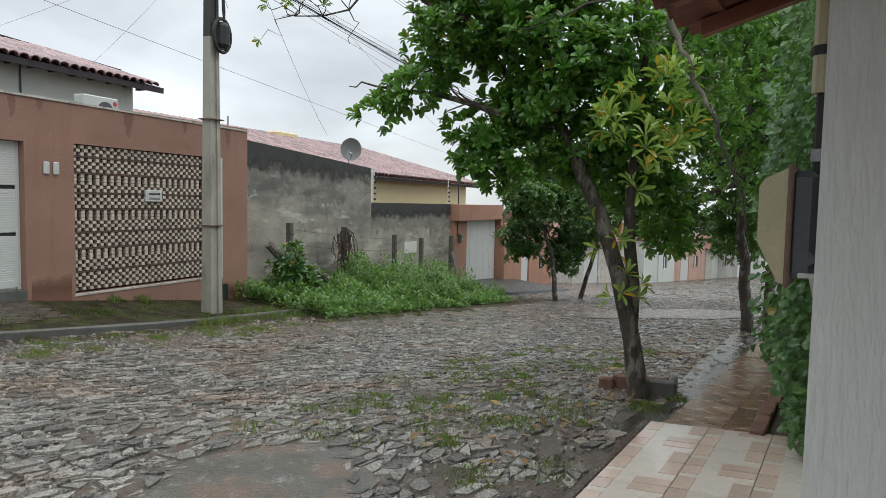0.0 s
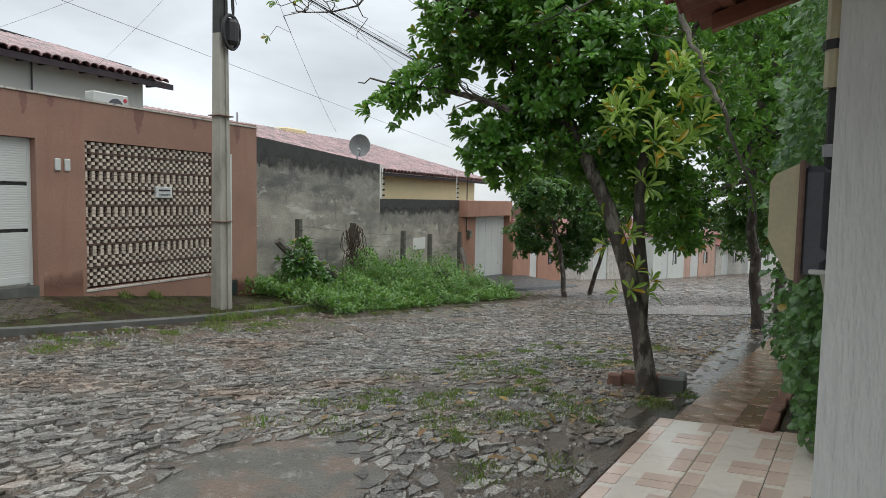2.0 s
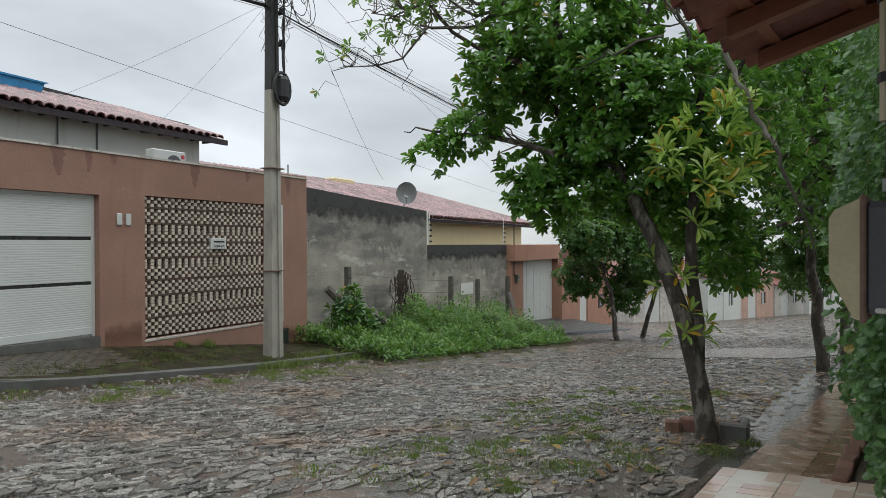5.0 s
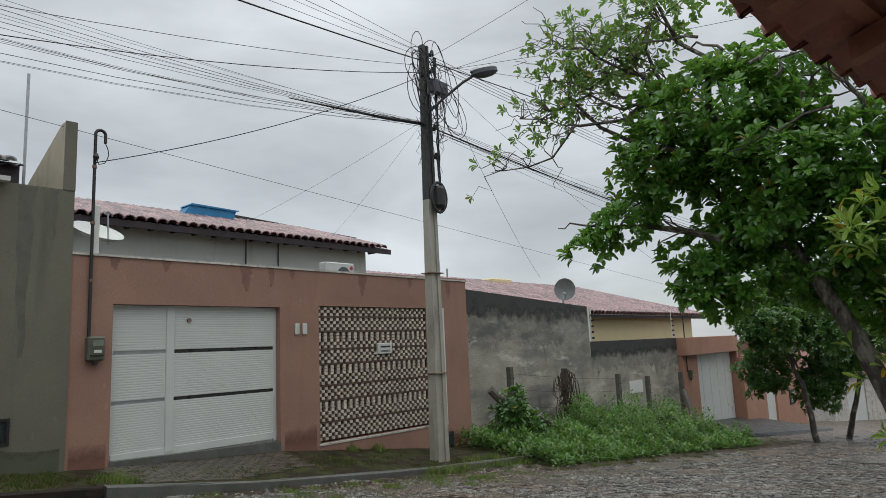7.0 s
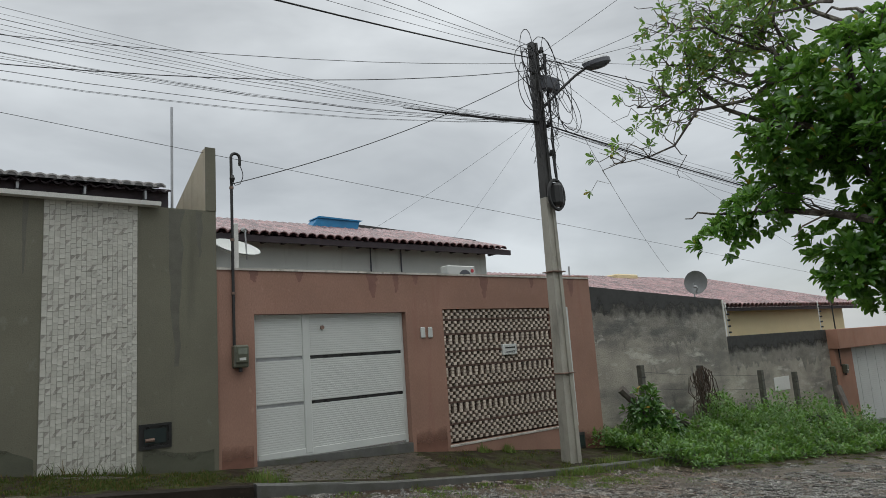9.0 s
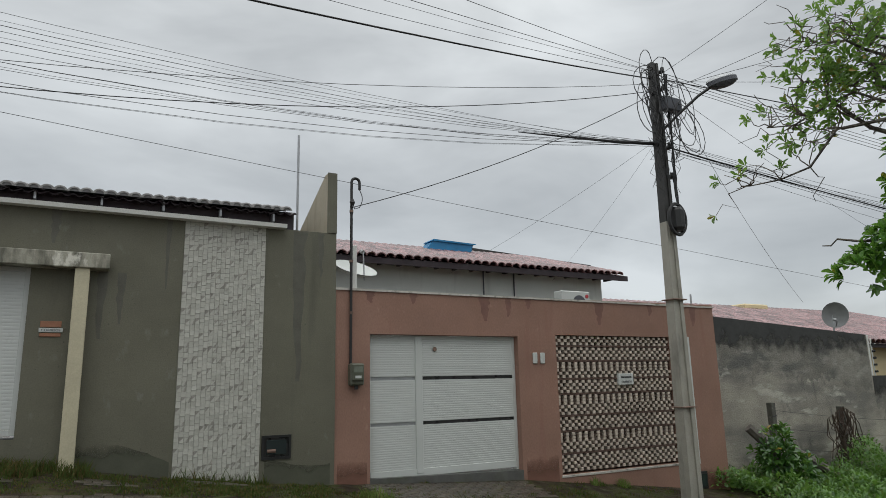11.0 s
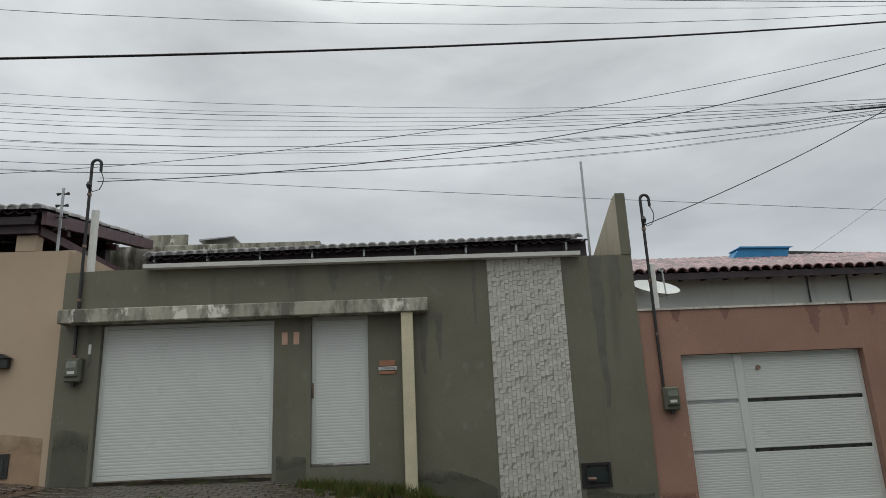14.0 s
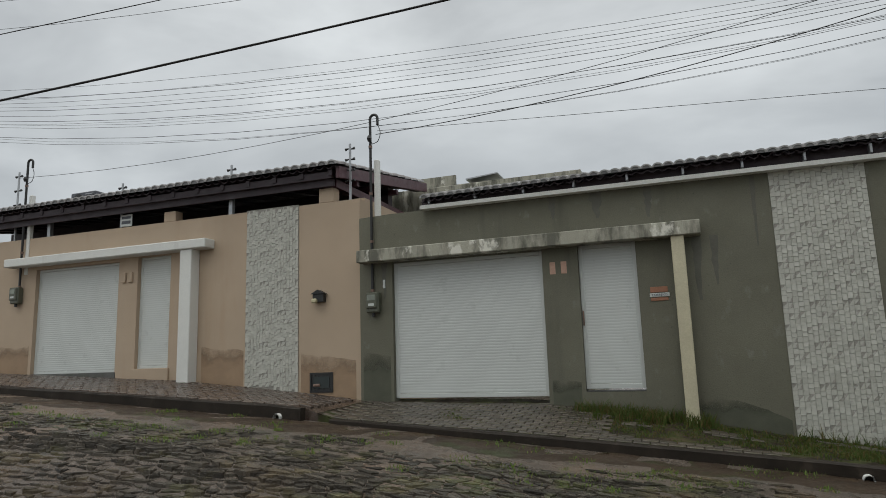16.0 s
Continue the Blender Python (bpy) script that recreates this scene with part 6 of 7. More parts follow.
side_twigs = B()
for k in range(16):
    q = rb.choice(knots[4:])
    side_twigs.tube(limb_path(rb, q, q + rand_dir(rb, -0.2) * rb.uniform(0.15, 0.45), 0.25, 4), (0.006, 0.005, 0.004, 0.003, 0.002), 4, False)
part("twig_spray", side_twigs, "twig", tree, kind="stuff")
for k in range(6):
    a = Vector((5.5, 0.9, 3.25)).lerp(Vector((5.2, 1.9, 4.15)), k / 6)
    path = limb_path(r, a, a + Vector((r.uniform(-0.2, 0.4), r.uniform(-0.9, 0.9), r.uniform(-0.2, 0.7))), 0.25, 6)
    part("bare_branch", B().tube(path, list(np.linspace(0.014, 0.004, len(path))), 5), "bark", tree)

# the vine on the near wall
r = random.Random(77)
vine = thing("climbing_vine", tuple(N(4.2, 0.3, 0)), "dense green climbing vine covering the near wall", "vine")
vb = B()
for k in range(8000):
    u = 4.55 + 4.2 * r.random() ** 1.2
    z = r.uniform(0.12, 4.0)
    out = 0.12 + 0.62 * (0.5 + 0.5 * noise.noise(Vector((u * 1.6, z * 1.3, 4)))) * (0.5 if z < 0.5 else 1.0) * min(1.0, 0.6 + (u - 4.55) * 0.6)
    v = 0.08 + out * r.uniform(0.35, 1.0)
    if z > 2.8 and noise.noise(Vector((u, z, 9))) < -0.15:
        continue
    p = N(u, v, z)
    way = NEAR.to_3x3() @ Vector((r.uniform(-0.8, 0.8), r.uniform(0.1, 0.8), r.uniform(-1.1, 0.1)))
    s = r.uniform(0.055, 0.095)
    leaf(vb, p, way, NEAR.to_3x3() @ Vector((r.uniform(-1.6, 0.1), r.uniform(0.1, 1), r.uniform(0.2, 0.9))), s, s * 0.72, 0.12)
part("foliage", vb, "vine", vine)
st = B()
for k in range(16):
    u = r.uniform(4.6, 7.0)
    pts = [N(u + 0.2 * math.sin(j + k), 0.1 + 0.05 * r.random(), j * 0.55) for j in range(8)]
    st.tube(pts, 0.014, 4, False)
part("stems", st, "bark", vine)

# bricks edging the vine's bed
bed = thing("brick_edging", tuple(N(4.6, 0.5, 0)), "loose old bricks edging a planting bed", "bricks")
bme = mesh_of("brick", B().box(-0.1, 0.1, -0.05, 0.05, -0.03, 0.03, 0.008), "brick")
for k in range(22):
    q = N(5.12 + (k % 11) * 0.215, 0.50 + r.uniform(-0.02, 0.02), -0.02 + 0.062 * (k // 11))
    o = piece("brick", bme, bed, q.x, q.y, q.z, (r.uniform(-0.06, 0.06), r.uniform(-0.06, 0.06), radians(-9) + r.uniform(-0.12, 0.12)))
part("soil", B().box(5.02, 8.4, 0.06, 0.46, -0.6, 0.02, 0.01), "soil", bed, m=NEAR)

# the cut block by the tree
tr = thing("planter_block", (6.85, 0.45, -0.35), "broken brick and cement box round the tree's foot", "planter")
part("side", B().box(6.9, 6.98, 0.36, 0.62, -0.45, -0.13, 0.02), "kerb", tr)
part("side", B().box(6.98, 7.22, 0.36, 0.44, -0.45, -0.12, 0.02), "kerb", tr)
part("side", B().box(7.05, 7.13, 0.44, 1.0, -0.45, -0.15, 0.02), "brick", tr, "row of old red brick")
part("side", B().box(6.95, 7.03, 0.98, 1.13, -0.45, -0.17, 0.02), "brick", tr, "loose old red brick")

# weeds of the empty lot
r = random.Random(88)
wb = B()
for k in range(14000):
    x = 11.7 + 10.6 * r.random()
    edge = 7.45 - 0.07 * (x - 11.5) + 0.25 * noise.noise(Vector((x * 1.3, 0, 0)))
    y = edge + (10.8 - edge) * r.random()
    if x < 12.5 and y > 8.2 and r.random() < 0.5:
        continue
    f = min(1.0, (y - edge) / 0.8)
    h = (0.12 + 1.1 * max(0.0, 0.4 + 1.1 * noise.noise(Vector((x * 1.1, y * 1.1, 2))))) * (0.5 if x < 16 else 1.0) * f + 0.05
    z = ground_z(x, y) + 0.22 * min(1.0, (y - edge) / 2.0) + h * r.random() ** 0.6
    for j in range(3):
        d = rand_dir(r, -0.2)
        s = r.uniform(0.06, 0.13)
        leaf(wb, Vector((x, y, z)) + d * 0.05, d + Vector((0, 0, 0.15)), Vector((0, 0, 1)), s, s * 0.5, 0.1)
single("weeds", wb, "weed", "lush low green weeds over the empty lot", "weeds", kind="stuff")
mound = B()
xs, ys = np.linspace(11.5, 23.5, 40), np.linspace(0, 1, 10)
mp = []
for f in ys:
    for x in xs:
        e0 = 7.4 - 0.07 * (x - 11.5)
        y = e0 + (10.9 - e0) * f
        mp.append((x, y, ground_z(x, y) - 0.08 + 0.32 * min(1, f * 1.8) * min(1, (x - 11.5) / 1.2) + 0.05 * noise.noise(Vector((x, y, 0)))))
mound.add(mp, [(j * 40 + i, j * 40 + i + 1, (j + 1) * 40 + i + 1, (j + 1) * 40 + i) for j in range(9) for i in range(39)])
single("verge", mound, "soil", "dark soil bank of the empty lot", "ground", kind="structure", smooth=True)
bush = thing("shrub", (13.3, 9.6, -0.7), "broad-leaved green shrub in the weeds", "shrub")
crown(bush, "foliage", "leaf_dark", [((13.3, 9.6, 0.05), (0.5, 0.4, 0.5), 2), ((13.7, 9.3, -0.35), (0.45, 0.3, 0.3), 1)], 110, 0.19, 91, 6, 0.42)
part("stem", B().tube([(13.3, 9.6, -0.9), (13.32, 9.6, 0.0)], 0.03, 6), "bark", bush)
dm = thing("shrub", (19.6, 9.0, -1.4), "dark purple low shrub in the weeds", "shrub")
crown(dm, "foliage", "wood_dark", [((19.6, 8.6, -1.0), (0.5, 0.3, 0.3), 1)], 60, 0.09, 93, 6, 0.4)


def tufts(name, spots, label, seed, hmax=0.16, material="grass"):
    rr = random.Random(seed)
    b = B()
    for x, y, rad, n in spots:
        for k in range(n):
            a, q = rr.uniform(0, 6.28), rad * math.sqrt(rr.random())
            px, py = x + q * math.cos(a), y + q * math.sin(a)
            if py > 8.42 and px < 12.6:
                f = (py - 8.42) / 1.88
                z = kerb_z(px) * (1 - f) + foot_z(px) * f
            else:
                z = ground_z(px, py) + 0.01
            h = hmax * rr.uniform(0.35, 1.0) * (1 - 0.5 * q / max(rad, 0.01))
            d = Vector((rr.uniform(-0.6, 0.6), rr.uniform(-0.6, 0.6), 0))
            sd = Vector((-math.sin(a), math.cos(a), 0)) * 0.006
            p = Vector((px, py, z))
            b.add([p - sd, p + sd, p + Vector((0, 0, h * 0.6)) + d * h * 0.4 + sd * 0.7, p + Vector((0, 0, h * 0.6)) + d * h * 0.4 - sd * 0.7, p + Vector((0, 0, h)) + d * h], [(0, 1, 2, 3), (3, 2, 4)])
    return single(name, b, material, label, "grass", kind="stuff")


spots = [(9.3, 8.15, 0.25, 220), (9.0, 8.2, 0.2, 120), (10.1, 8.7, 0.25, 140), (10.5, 8.6, 0.3, 120), (3.6, 8.9, 0.3, 220), (3.9, 8.6, 0.2, 100), (9.2, 9.85, 0.2, 140), (8.7, 9.9, 0.12, 90), (8.1, 9.9, 0.2, 60)]
for k in range(46):
    spots.append((r.uniform(3.5, 12.3), 9.1 + r.gauss(0, 0.45), r.uniform(0.1, 0.35), 50))
for k in range(60):
    spots.append((r.uniform(-1.6, 3.3), 9.35 + r.gauss(0, 0.35), r.uniform(0.06, 0.25), 40))
for k in range(12):
    spots.append((-1.4 + k * 0.13, 9.85, 0.1, 60))
for k in range(14):
    spots.append((1.2 + k * 0.1, 9.85, 0.08, 45))
spots += [(-3.2, 9.0, 0.2, 80), (-3.0, 8.9, 0.12, 60)]
for k in range(45):
    spots.append((r.uniform(-0.6, 3.3), r.uniform(8.6, 9.85), r.uniform(0.08, 0.22), 70))
tufts("grass", spots, "short wet grass on the pavements", 5, 0.08)
tufts("kerb_grass", [(9.3, 8.15, 0.28, 260), (9.75, 8.2, 0.2, 140), (8.9, 8.2, 0.18, 110), (10.35, 8.35, 0.3, 240), (11.0, 8.3, 0.35, 280), (11.7, 8.2, 0.35, 260), (9.2, 9.88, 0.16, 160), (8.55, 9.9, 0.12, 110), (3.75, 8.75, 0.3, 200)], "tall wet grass tufts leaning over the kerb", 12, 0.24, "grass_light")
tufts("moss", [(r.uniform(-3.5, 3.3), 9.3 + r.gauss(0, 0.35), r.uniform(0.08, 0.3), 70) for k in range(90)] + [(r.uniform(-3.5, 3.0), 8.6 + r.uniform(0, 1.2), 0.12, 40) for k in range(50)] + [(r.uniform(11.5, 25), 7.25 - 0.055 * r.uniform(0, 14) + r.gauss(0, 0.2), r.uniform(0.1, 0.3), 60) for k in range(80)], "low dark green moss and seedlings between the pavers", 9, 0.035)
tufts("door_weeds", [(-1.5 + 0.075 * k, 9.78, 0.12, 60) for k in range(24)] + [(r.uniform(-1.3, 0.6), 9.5 + r.gauss(0, 0.15), 0.1, 40) for k in range(14)] + [(1.3 + 0.12 * k, 9.86, 0.06, 14) for k in range(11)], "taller weeds along the gray wall's foot", 8, 0.26)
spots = [(4.3, 1.75, 0.16, 160), (5.1, 1.5, 0.28, 260), (5.6, 1.2, 0.25, 200), (6.3, 0.6, 0.22, 260), (6.9, 0.35, 0.15, 120), (6.3, 1.9, 0.3, 120), (5.3, 2.3, 0.3, 120), (4.6, 2.0, 0.25, 140), (7.0, 2.4, 0.3, 90), (3.75, 1.35, 0.2, 160)]
for k in range(70):
    spots.append((r.uniform(3.9, 10.5), r.uniform(0.9, 3.4), r.uniform(0.06, 0.3), 70))
for k in range(60):
    spots.append((r.uniform(5.5, 26), 7.9 - 0.08 * max(0, 0) + r.gauss(0, 0.25) - 0.06 * r.uniform(0, 15), r.uniform(0.1, 0.3), 40))
for k in range(70):
    spots.append((r.uniform(-9, 4), r.uniform(6.0, 8.2), r.uniform(0.08, 0.3), 40))
for k in range(40):
    spots.append((r.uniform(2.0, 10.5), r.uniform(6.9, 8.15), r.uniform(0.1, 0.35), 90))
tufts("street_grass", spots, "thin grass between the street's stones", 6, 0.06, "grass_light")

lb = B()
for k in range(230):
    x = r.uniform(4, 17)
    y = 0.9 - 0.16 * (x - 5) + abs(r.gauss(0.25, 0.9))
    d = Vector((r.uniform(-1, 1), r.uniform(-1, 1), 0.1))
    s = r.uniform(0.06, 0.14)
    leaf(lb, Vector((x, y, ground_z(x, y) + 0.035)), d, Vector((0, 0, 1)), s, s * 0.5, 0.1, 0.05)
single("fallen_leaves", lb, "litter", "wet brown and yellow fallen leaves in the gutter", "leaves", kind="stuff")

# ---- the near terrace: ceramic tiles ----
TER = NEAR @ Matrix(((1, -0.1, 0, 0.1235), (0, 1, 0, 0), (0, -0.045, 1, 0.0556), (0, 0, 0, 1)))   # it falls to the street, its end a little askew
TERM = TER.to_3x3().to_4x4()
terrace = single("terrace_slab", B().box(-1.6, 5.0, -2.1, 1.235, -0.45, -0.012), "grout", "terrace slab under wet ceramic tiles", "floor", kind="structure", m=TER)
single("terrace_edge", B().box(-1.6, 5.02, 1.235, 1.30, -0.5, 0.0, 0.012), "wet_brown", "worn brown cement edge of the terrace", "edge", kind="structure", m=NEAR)
T = 0.41
tile_full = mesh_of("floor_tile", B().box(-T / 2 + 0.002, T / 2 - 0.002, -T / 2 + 0.002, T / 2 - 0.002, -0.012, 0.0, 0.002), "floor_cream", TERM)
inlays = [mesh_of("tile_inlay", B().box(-w / 2, w / 2, -h / 2, h / 2, -0.003, 0.0015), "floor_red", TERM) for w, h in ((0.2, 0.1), (0.1, 0.2), (0.14, 0.1))]
rt = random.Random(17)
for i in range(13):
    for j in range(5):
        u, v = 5.0 - T * (i + 0.5), 1.235 - T * (j + 0.5)
        if u < 0.4 and v < 0:
            continue
        q = TER @ Vector((u, v, 0))
        piece("floor_tile", tile_full, terrace, q.x, q.y, q.z)
        f = 1 if (i + j) % 2 else -1
        for kind_, du, dv in ((0, -0.1 * f, 0.15), (1, 0.15 * f, -0.1), (2, 0.13 * f, 0.15), (0, -0.1 * f, -0.15)):
            q = TER @ Vector((u + du, v + dv, 0.002))
            piece("tile_inlay", inlays[kind_], terrace, q.x, q.y, q.z)
# the muddy pavement that goes on down the street
low = B()
for i in range(30):
    u0, u1 = 5.02 + i * 1.2, 5.02 + (i + 1) * 1.2
    za, zc = -0.06 - 0.064 * (u0 - 5), -0.06 - 0.064 * (u1 - 5)
    low.add([(u0, -0.3, za), (u1, -0.3, zc), (u1, 1.2, zc), (u0, 1.2, za), (u0, 1.2, za - 0.7), (u1, 1.2, zc - 0.7)], [(0, 1, 2, 3), (3, 2, 5, 4)])
lowp = single("pavement_4", low, "wet_brown", "muddy wet tiled pavement down the near side", "pavement", kind="structure", m=NEAR)
slope = math.atan(0.064)
mud_tile = mesh_of("floor_tile", B().box(-0.2, 0.2, -0.2, 0.2, -0.012, 0.0, 0.002), "floor_brown", NEAR.to_3x3().to_4x4() @ Euler((0, slope, 0)).to_matrix().to_4x4())
for i in range(30):
    for j in range(3):
        u, v = 5.25 + i * 0.405, 0.99 - j * 0.405
        q = N(u, v, -0.06 - 0.064 * (u - 5) + 0.01 + rt.uniform(-0.004, 0.004))
        piece("floor_tile", mud_tile, lowp, q.x, q.y, q.z)


# ---- pavers ----
def pavers(parent, x0, x1, y0, y1, keep, budget=300, material="paver"):
    rr = random.Random(int(x0 * 7))
    shape, rest = B().box(-0.095, 0.095, -0.045, 0.045, -0.03, 0.017, 0.007), B()
    me = mesh_of("paver", shape, material)
    n = 0
    ys = np.arange(y0 + 0.05, y1, 0.1)
    for j, y in enumerate(ys):
        for x in np.arange(x0 + (0.1 if j % 2 else 0.0), x1, 0.2):
            if not keep(x, y):
                continue
            f = (y - 8.42) / 1.88
            z = kerb_z(x) * (1 - f) + foot_z(x) * f
            sl = math.atan((kerb_z(x + 0.2) - kerb_z(x - 0.2)) / 0.4 * (1 - f) + (foot_z(x + 0.2) - foot_z(x - 0.2)) / 0.4 * f)
            tl = math.atan((foot_z(x) - kerb_z(x)) / 1.88)
            if n < budget:
                piece("paver", me, parent, x, y, z + rr.uniform(-0.004, 0.004), (tl, -sl, rr.uniform(-0.02, 0.02)))
            else:
                mm = Matrix.LocRotScale(Vector((x, y, z + rr.uniform(-0.006, 0.004))), Euler((tl, -sl, rr.uniform(-0.03, 0.03))), None)
                rest.add([mm @ Vector(p) for p in shape.v], shape.f)
            n += 1
    if rest.f:
        part("paver_field", rest, material, parent, kind="stuff")


pavers(pave_gray, -4.8, 3.3, 8.45, 9.95, lambda x, y: x < -1.0 or noise.noise(Vector((x * 1.1, y * 1.6, 3))) < -0.12 - 0.1 * x, 300)
pavers(pave_pink, 4.0, 7.0, 8.5, 9.95, lambda x, y: y > 8.6 + 0.25 * max(0, x - 5.2), 300)
pavers(pave_beige, -15.0, -5.15, 8.5, 9.95, lambda x, y: True, 300, "paver_brown")
for x, y, z in ((-5.5, 8.28, 0.86), (1.66, 8.27, 0.22)):
    single("drain_pipe", B().tube([(x, y - 0.06, z), (x, y + 0.5, z + 0.02)], 0.055, 14, False).tube([(x, y - 0.06, z), (x, y + 0.5, z + 0.02)], 0.047, 14, False), "white_wall", "white plastic drain pipe through the kerb", "pipe", "drain pipes")


# ---- the street's stones ----
def stone_field(du=0.14, dv=0.092, xa=-14, xb=34, fine=True):
    rr = random.Random(23)
    rest, placed = B(), 0
    upper = B()
    turn = radians(-5)

    def corner(i, j):
        q = random.Random(i * 7919 + j * 104729)
        return ((i + q.uniform(-0.46, 0.46) + 0.5 * (j % 2)) * du, (j + q.uniform(-0.45, 0.45)) * dv)

    for i in range(int((xa - 1) / du) - 4, int((xb + 1) / du) + 4):
        for j in range(int(-9 / dv), int(11 / dv)):
            c = [corner(i, j), corner(i + 1, j), corner(i + 1, j + 1), corner(i, j + 1)]
            cx, cy = sum(p[0] for p in c) / 4, sum(p[1] for p in c) / 4
            x, y = cx * math.cos(turn) - cy * math.sin(turn), cx * math.sin(turn) + cy * math.cos(turn)
            edge = 8.22 if x < 11 else 7.45 - 0.07 * (x - 11.5)
            nearv = x * math.sin(radians(9)) + y * math.cos(radians(9))
            if y > edge + 0.1 or nearv < 1.42 or x > xb or x < xa:
                continue
            if x < 0.8 and y < 4.0:
                continue
            # bare earth, cement patches and mud
            nz = noise.noise(Vector((x * 0.55, y * 0.55, 3.0)))
            if nz > 0.5 or (x < 4 and y > edge - 0.8 + 0.25 * noise.noise(Vector((x * 1.3, 2, 1)))) or (y > edge - 1.4 and noise.noise(Vector((x * 0.9, y * 2, 7))) > -0.3 + 0.5 * max(0.0, edge - 0.7 - y)) or (nearv < 2.2 and noise.noise(Vector((x * 1.2, y * 1.2, 5))) > 0.5):
                continue
            if (x - 3.0) ** 2 / 1.0 + (y - 2.45) ** 2 / 0.36 < 0.62 + 0.5 * noise.noise(Vector((x * 2.3, y * 2.3, 8))):
                continue
            if x < 6.4 and nearv < 2.05 and noise.noise(Vector((x * 1.6, y * 1.6, 11))) > 0.05:
                continue
            q = random.Random(i * 31 + j * 1009)
            lift = q.uniform(-0.014, 0.008)
            tx, ty = q.uniform(-0.04, 0.04), q.uniform(-0.04, 0.04)
            ring = []
            g = q.uniform(0.82, 1.03) if q.random() > 0.06 else q.uniform(1.15, 1.4)
            lift += 0.008 if g > 1.1 else 0.0
            for k in range(4):
                a, b2 = c[k], c[(k + 1) % 4]
                for f in (0.0, q.uniform(0.35, 0.65)):
                    px, py = a[0] + (b2[0] - a[0]) * f - cx, a[1] + (b2[1] - a[1]) * f - cy
                    s = g * (1.0 if f else q.uniform(0.82, 0.97))
                    px, py = px * s, py * s
                    ring.append((px * math.cos(turn) - py * math.sin(turn), px * math.sin(turn) + py * math.cos(turn)))
            gz = ground_z(x, y)
            sx = (ground_z(x + 0.15, y) - ground_z(x - 0.15, y)) / 0.3
            n = len(ring)
            top = [(px * 0.93, py * 0.93, lift + 0.01 + px * (tx + sx) + py * ty + q.uniform(-0.004, 0.004)) for px, py in ring]
            bot = [(px, py, -0.05 + px * sx) for px, py in ring]
            fs = [tuple(range(n))] + [(n + k, n + (k + 1) % n, (k + 1) % n, k) for k in range(n)]
            if fine and 3.2 < x < 6.2 and y < 4.6 and placed < 300:
                b = B().add(top + bot, fs)
                me = bpy.data.meshes.new("cobblestone")
                me.from_pydata(b.v, [], b.f)
                me.materials.append(M["cobble_piece"])
                piece("cobblestone", me, ground, x, y, gz)
                placed += 1
            else:
                # stones up the street take the dimmed, mossy copy
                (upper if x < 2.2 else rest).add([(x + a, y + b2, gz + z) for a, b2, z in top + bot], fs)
    part("cobblestones", rest, "cobble", ground, kind="stuff")
    if not fine:
        return
    part("mossy_cobblestones", upper, "cobble_moss_dim", ground, kind="stuff")
    # chips and gravel between them
    chips = B()
    for k in range(9000):
        x = 1.2 + 11.0 * rr.random() ** 1.4
        y = rr.uniform(0.8, 8.2)
        if x * 0.1564 + y * 0.9877 < 1.4 or (x - 3.0) ** 2 / 1.1 + (y - 2.45) ** 2 / 0.4 < 1 or (x < 3.6 and y > 6):
            continue
        s = rr.uniform(0.012, 0.045)
        z = ground_z(x, y) + rr.uniform(-0.004, 0.012)
        a = rr.uniform(0, 6.28)
        ring = [(x + s * rr.uniform(0.6, 1.2) * math.cos(a + k2 * 1.257), y + s * rr.uniform(0.5, 1.0) * math.sin(a + k2 * 1.257)) for k2 in range(5)]
        chips.add([(px, py, z - 0.01) for px, py in ring] + [(x + (px - x) * 0.6, y + (py - y) * 0.6, z + s * rr.uniform(0.25, 0.5)) for px, py in ring], [(5, 6, 7, 8, 9)] + [(k2, (k2 + 1) % 5, 5 + (k2 + 1) % 5, 5 + k2) for k2 in range(5)])
    part("stone_chips", chips, "cobble", ground, kind="stuff")


stone_field()
stone_field(0.45, 0.3, 34, 75, False)
# smooth cement patches set in the street
def patch(name, x, y, rx, ry, seed, label, material="cement_patch", lift=0.014):
    q = random.Random(seed)
    pts = [(x, y, ground_z(x, y) + lift + 0.004)]
    for k in range(26):
        a = 2 * math.pi * k / 26
        s = 1 + 0.3 * noise.noise(Vector((math.cos(a) * 1.5, math.sin(a) * 1.5, seed))) + 0.14 * noise.noise(Vector((math.cos(a) * 5, math.sin(a) * 5, seed)))
        px, py = x + rx * s * math.cos(a), y + ry * s * math.sin(a)
        pts.append((px, py, ground_z(px, py) + lift * 0.5))
    low = [(p[0], p[1], p[2] - 0.06) for p in pts[1:]]
    b = B().add(pts + low, [(0, 1 + k, 1 + (k + 1) % 26) for k in range(26)] + [(1 + k, 27 + k, 27 + (k + 1) % 26, 1 + (k + 1) % 26) for k in range(26)])
    single(name, b, material, label, "patch", kind="structure", smooth=True)


patch("cement_patch_1", 3.0, 2.45, 0.95, 0.55, 3, "smooth wet cement patch in the cobbles")
patch("cement_patch_2", 20.0, 1.2, 3.2, 2.4, 5, "broad wet cement patch across the street", lift=0.05)


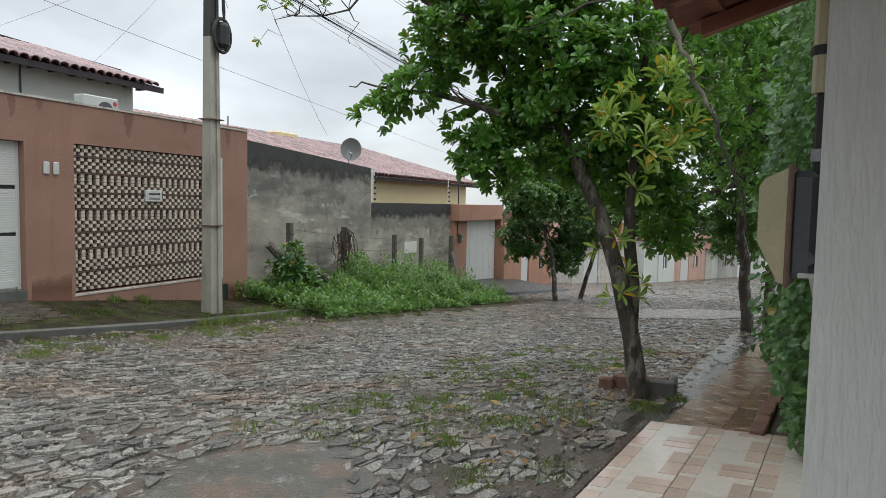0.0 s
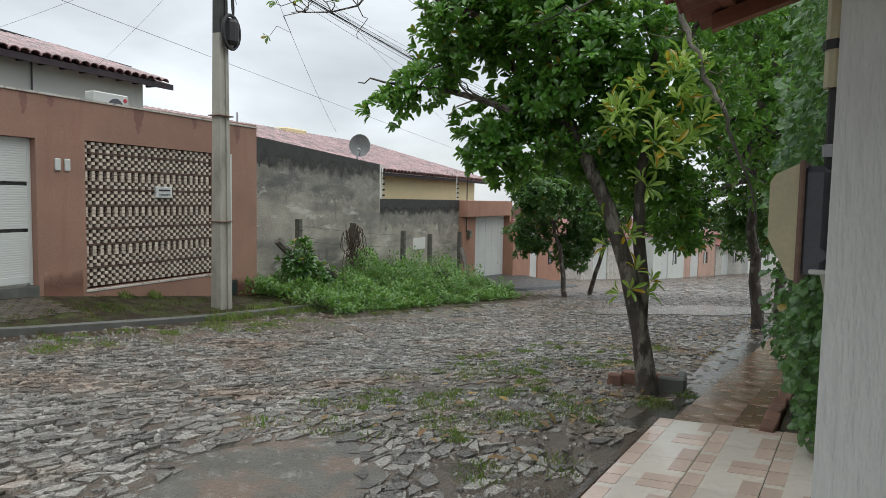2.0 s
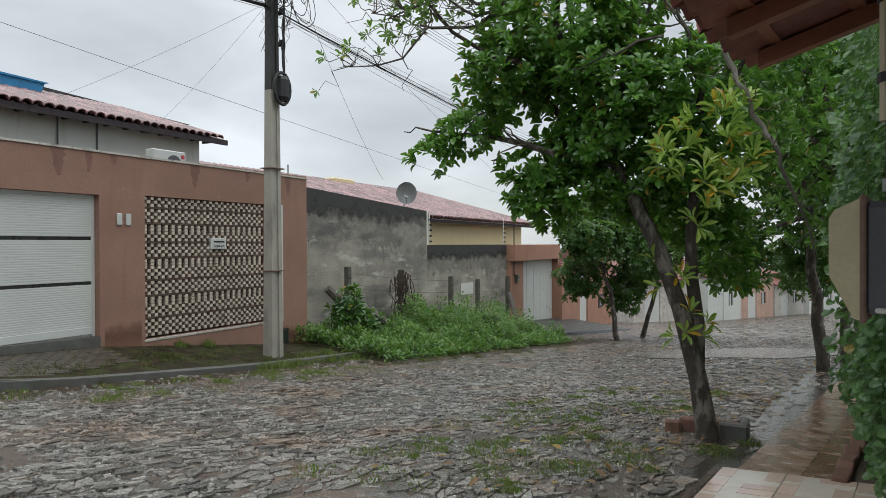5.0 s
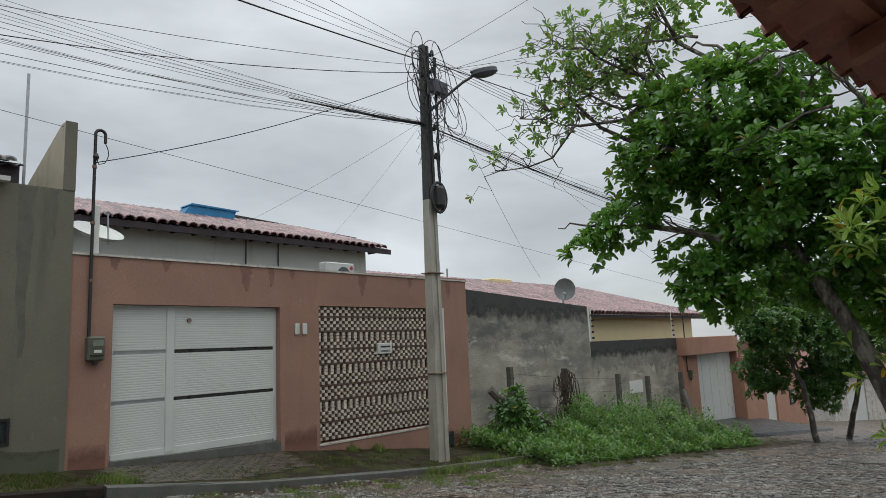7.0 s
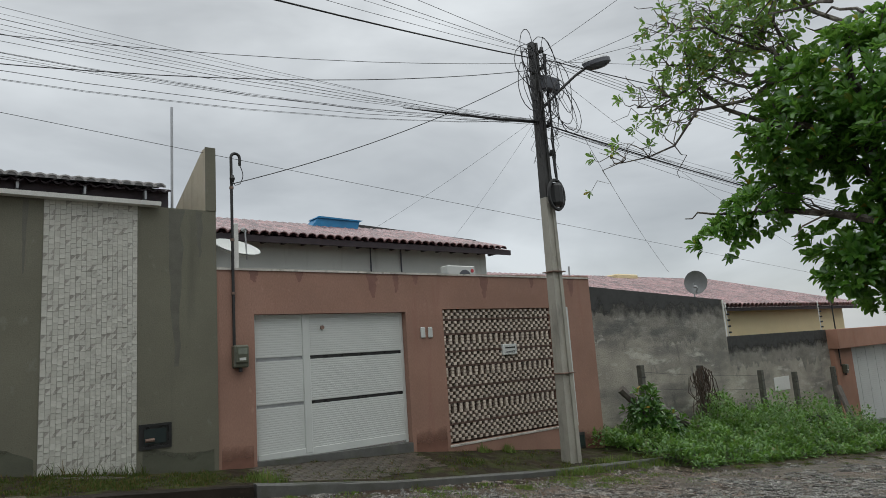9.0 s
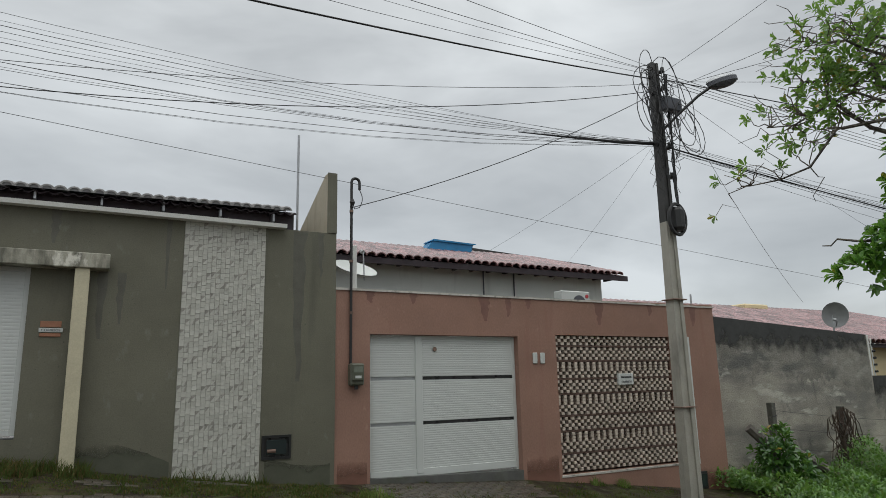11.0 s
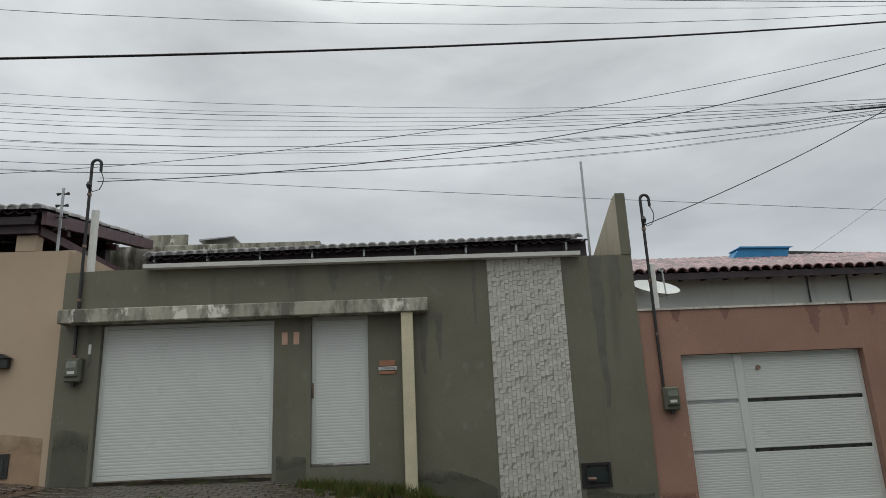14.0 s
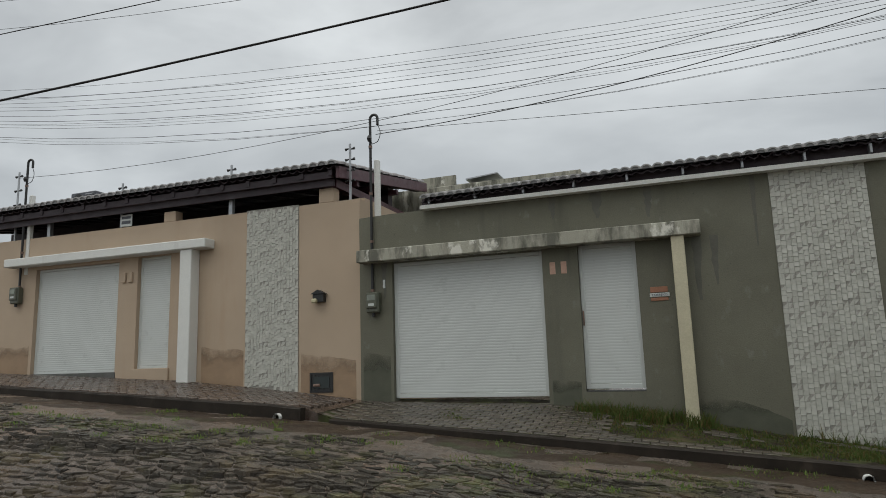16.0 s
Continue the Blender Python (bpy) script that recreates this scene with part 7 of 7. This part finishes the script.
# rain water running along the near kerb
def stream():
    b = B()
    n = 40
    pts = []
    for k in range(n):
        u = 5.1 + k * 0.28
        w = 0.16 + 0.12 * noise.noise(Vector((u * 0.9, 0, 4))) + 0.02 * k * 0.5
        c = 1.42 + 0.1 * noise.noise(Vector((u * 0.7, 5, 0)))
        for f in (-1.0, -0.3, 0.3, 1.0):
            q = N(u, c + f * w, 0)
            pts.append((q.x, q.y, ground_z(q.x, q.y) + 0.012 + 0.006 * noise.noise(Vector((u * 6, f * 3, 0)))))
    return b.add(pts, [(4 * k + j, 4 * k + j + 1, 4 * k + j + 5, 4 * k + j + 4) for k in range(n - 1) for j in range(3)])


def gutter_mud():
    """trodden wet mud along the far kerb"""
    b, n, pts = B(), 183, []
    for k in range(n):
        x = -20 + k * 0.17
        lo = (7.35 if x < 3.5 else 7.72) - 0.3 * noise.noise(Vector((x * 0.8, 3, 1))) + 0.12 * noise.noise(Vector((x * 4, 1, 1)))
        for f in (0.0, 0.3, 0.65, 1.0):
            y = lo + (8.3 - lo) * f
            pts.append((x, y, ground_z(x, y) + (-0.012 if f == 0 else 0.012) + 0.02 * noise.noise(Vector((x * 3, y * 3, 0))) - 0.01 * f))
    return b.add(pts, [(4 * k + j, 4 * k + 4 + j, 4 * k + j + 5, 4 * k + j + 1) for k in range(n - 1) for j in range(3)])


single("mud_strip_1", gutter_mud(), "mud", "wet brown mud along the kerb", "mud", kind="structure", smooth=True)


def lot_mud():
    """the earth that washes out of the empty lot"""
    b, n, pts = B(), 90, []
    for k in range(n):
        x = 11.15 + k * 0.17
        e = 7.45 - 0.07 * (x - 11.5)
        lo = e - 0.65 - 0.35 * noise.noise(Vector((x * 0.9, 5, 1))) + 0.12 * noise.noise(Vector((x * 4, 2, 1)))
        for f in (0.0, 0.3, 0.65, 1.0):
            y = lo + (e + 0.35 - lo) * f
            pts.append((x, y, ground_z(x, y) + (-0.012 if f == 0 else 0.012) + 0.012 * noise.noise(Vector((x * 3, y * 3, 0)))))
    return b.add(pts, [(4 * k + j, 4 * k + 4 + j, 4 * k + j + 5, 4 * k + j + 1) for k in range(n - 1) for j in range(3)])


single("mud_strip_2", lot_mud(), "mud", "wet brown earth beside the weeds", "mud", kind="structure", smooth=True)
mw, tw_, pw = mat_nodes("muddy_water")
pw.inputs["Base Color"].default_value = (0.05, 0.042, 0.034, 1)
pw.inputs["Roughness"].default_value = 0.06
bw = tw_.nodes.new("ShaderNodeBump")
bw.inputs["Strength"].default_value, bw.inputs["Distance"].default_value = 0.5, 0.02
tw_.links.new(noise_at(tw_, 14, 3.0), bw.inputs["Height"])
tw_.links.new(bw.outputs[0], pw.inputs["Normal"])
M["water"] = mw
single("gutter_stream", stream(), "water", "shallow muddy rain water along the kerb", "water", kind="structure", smooth=True)
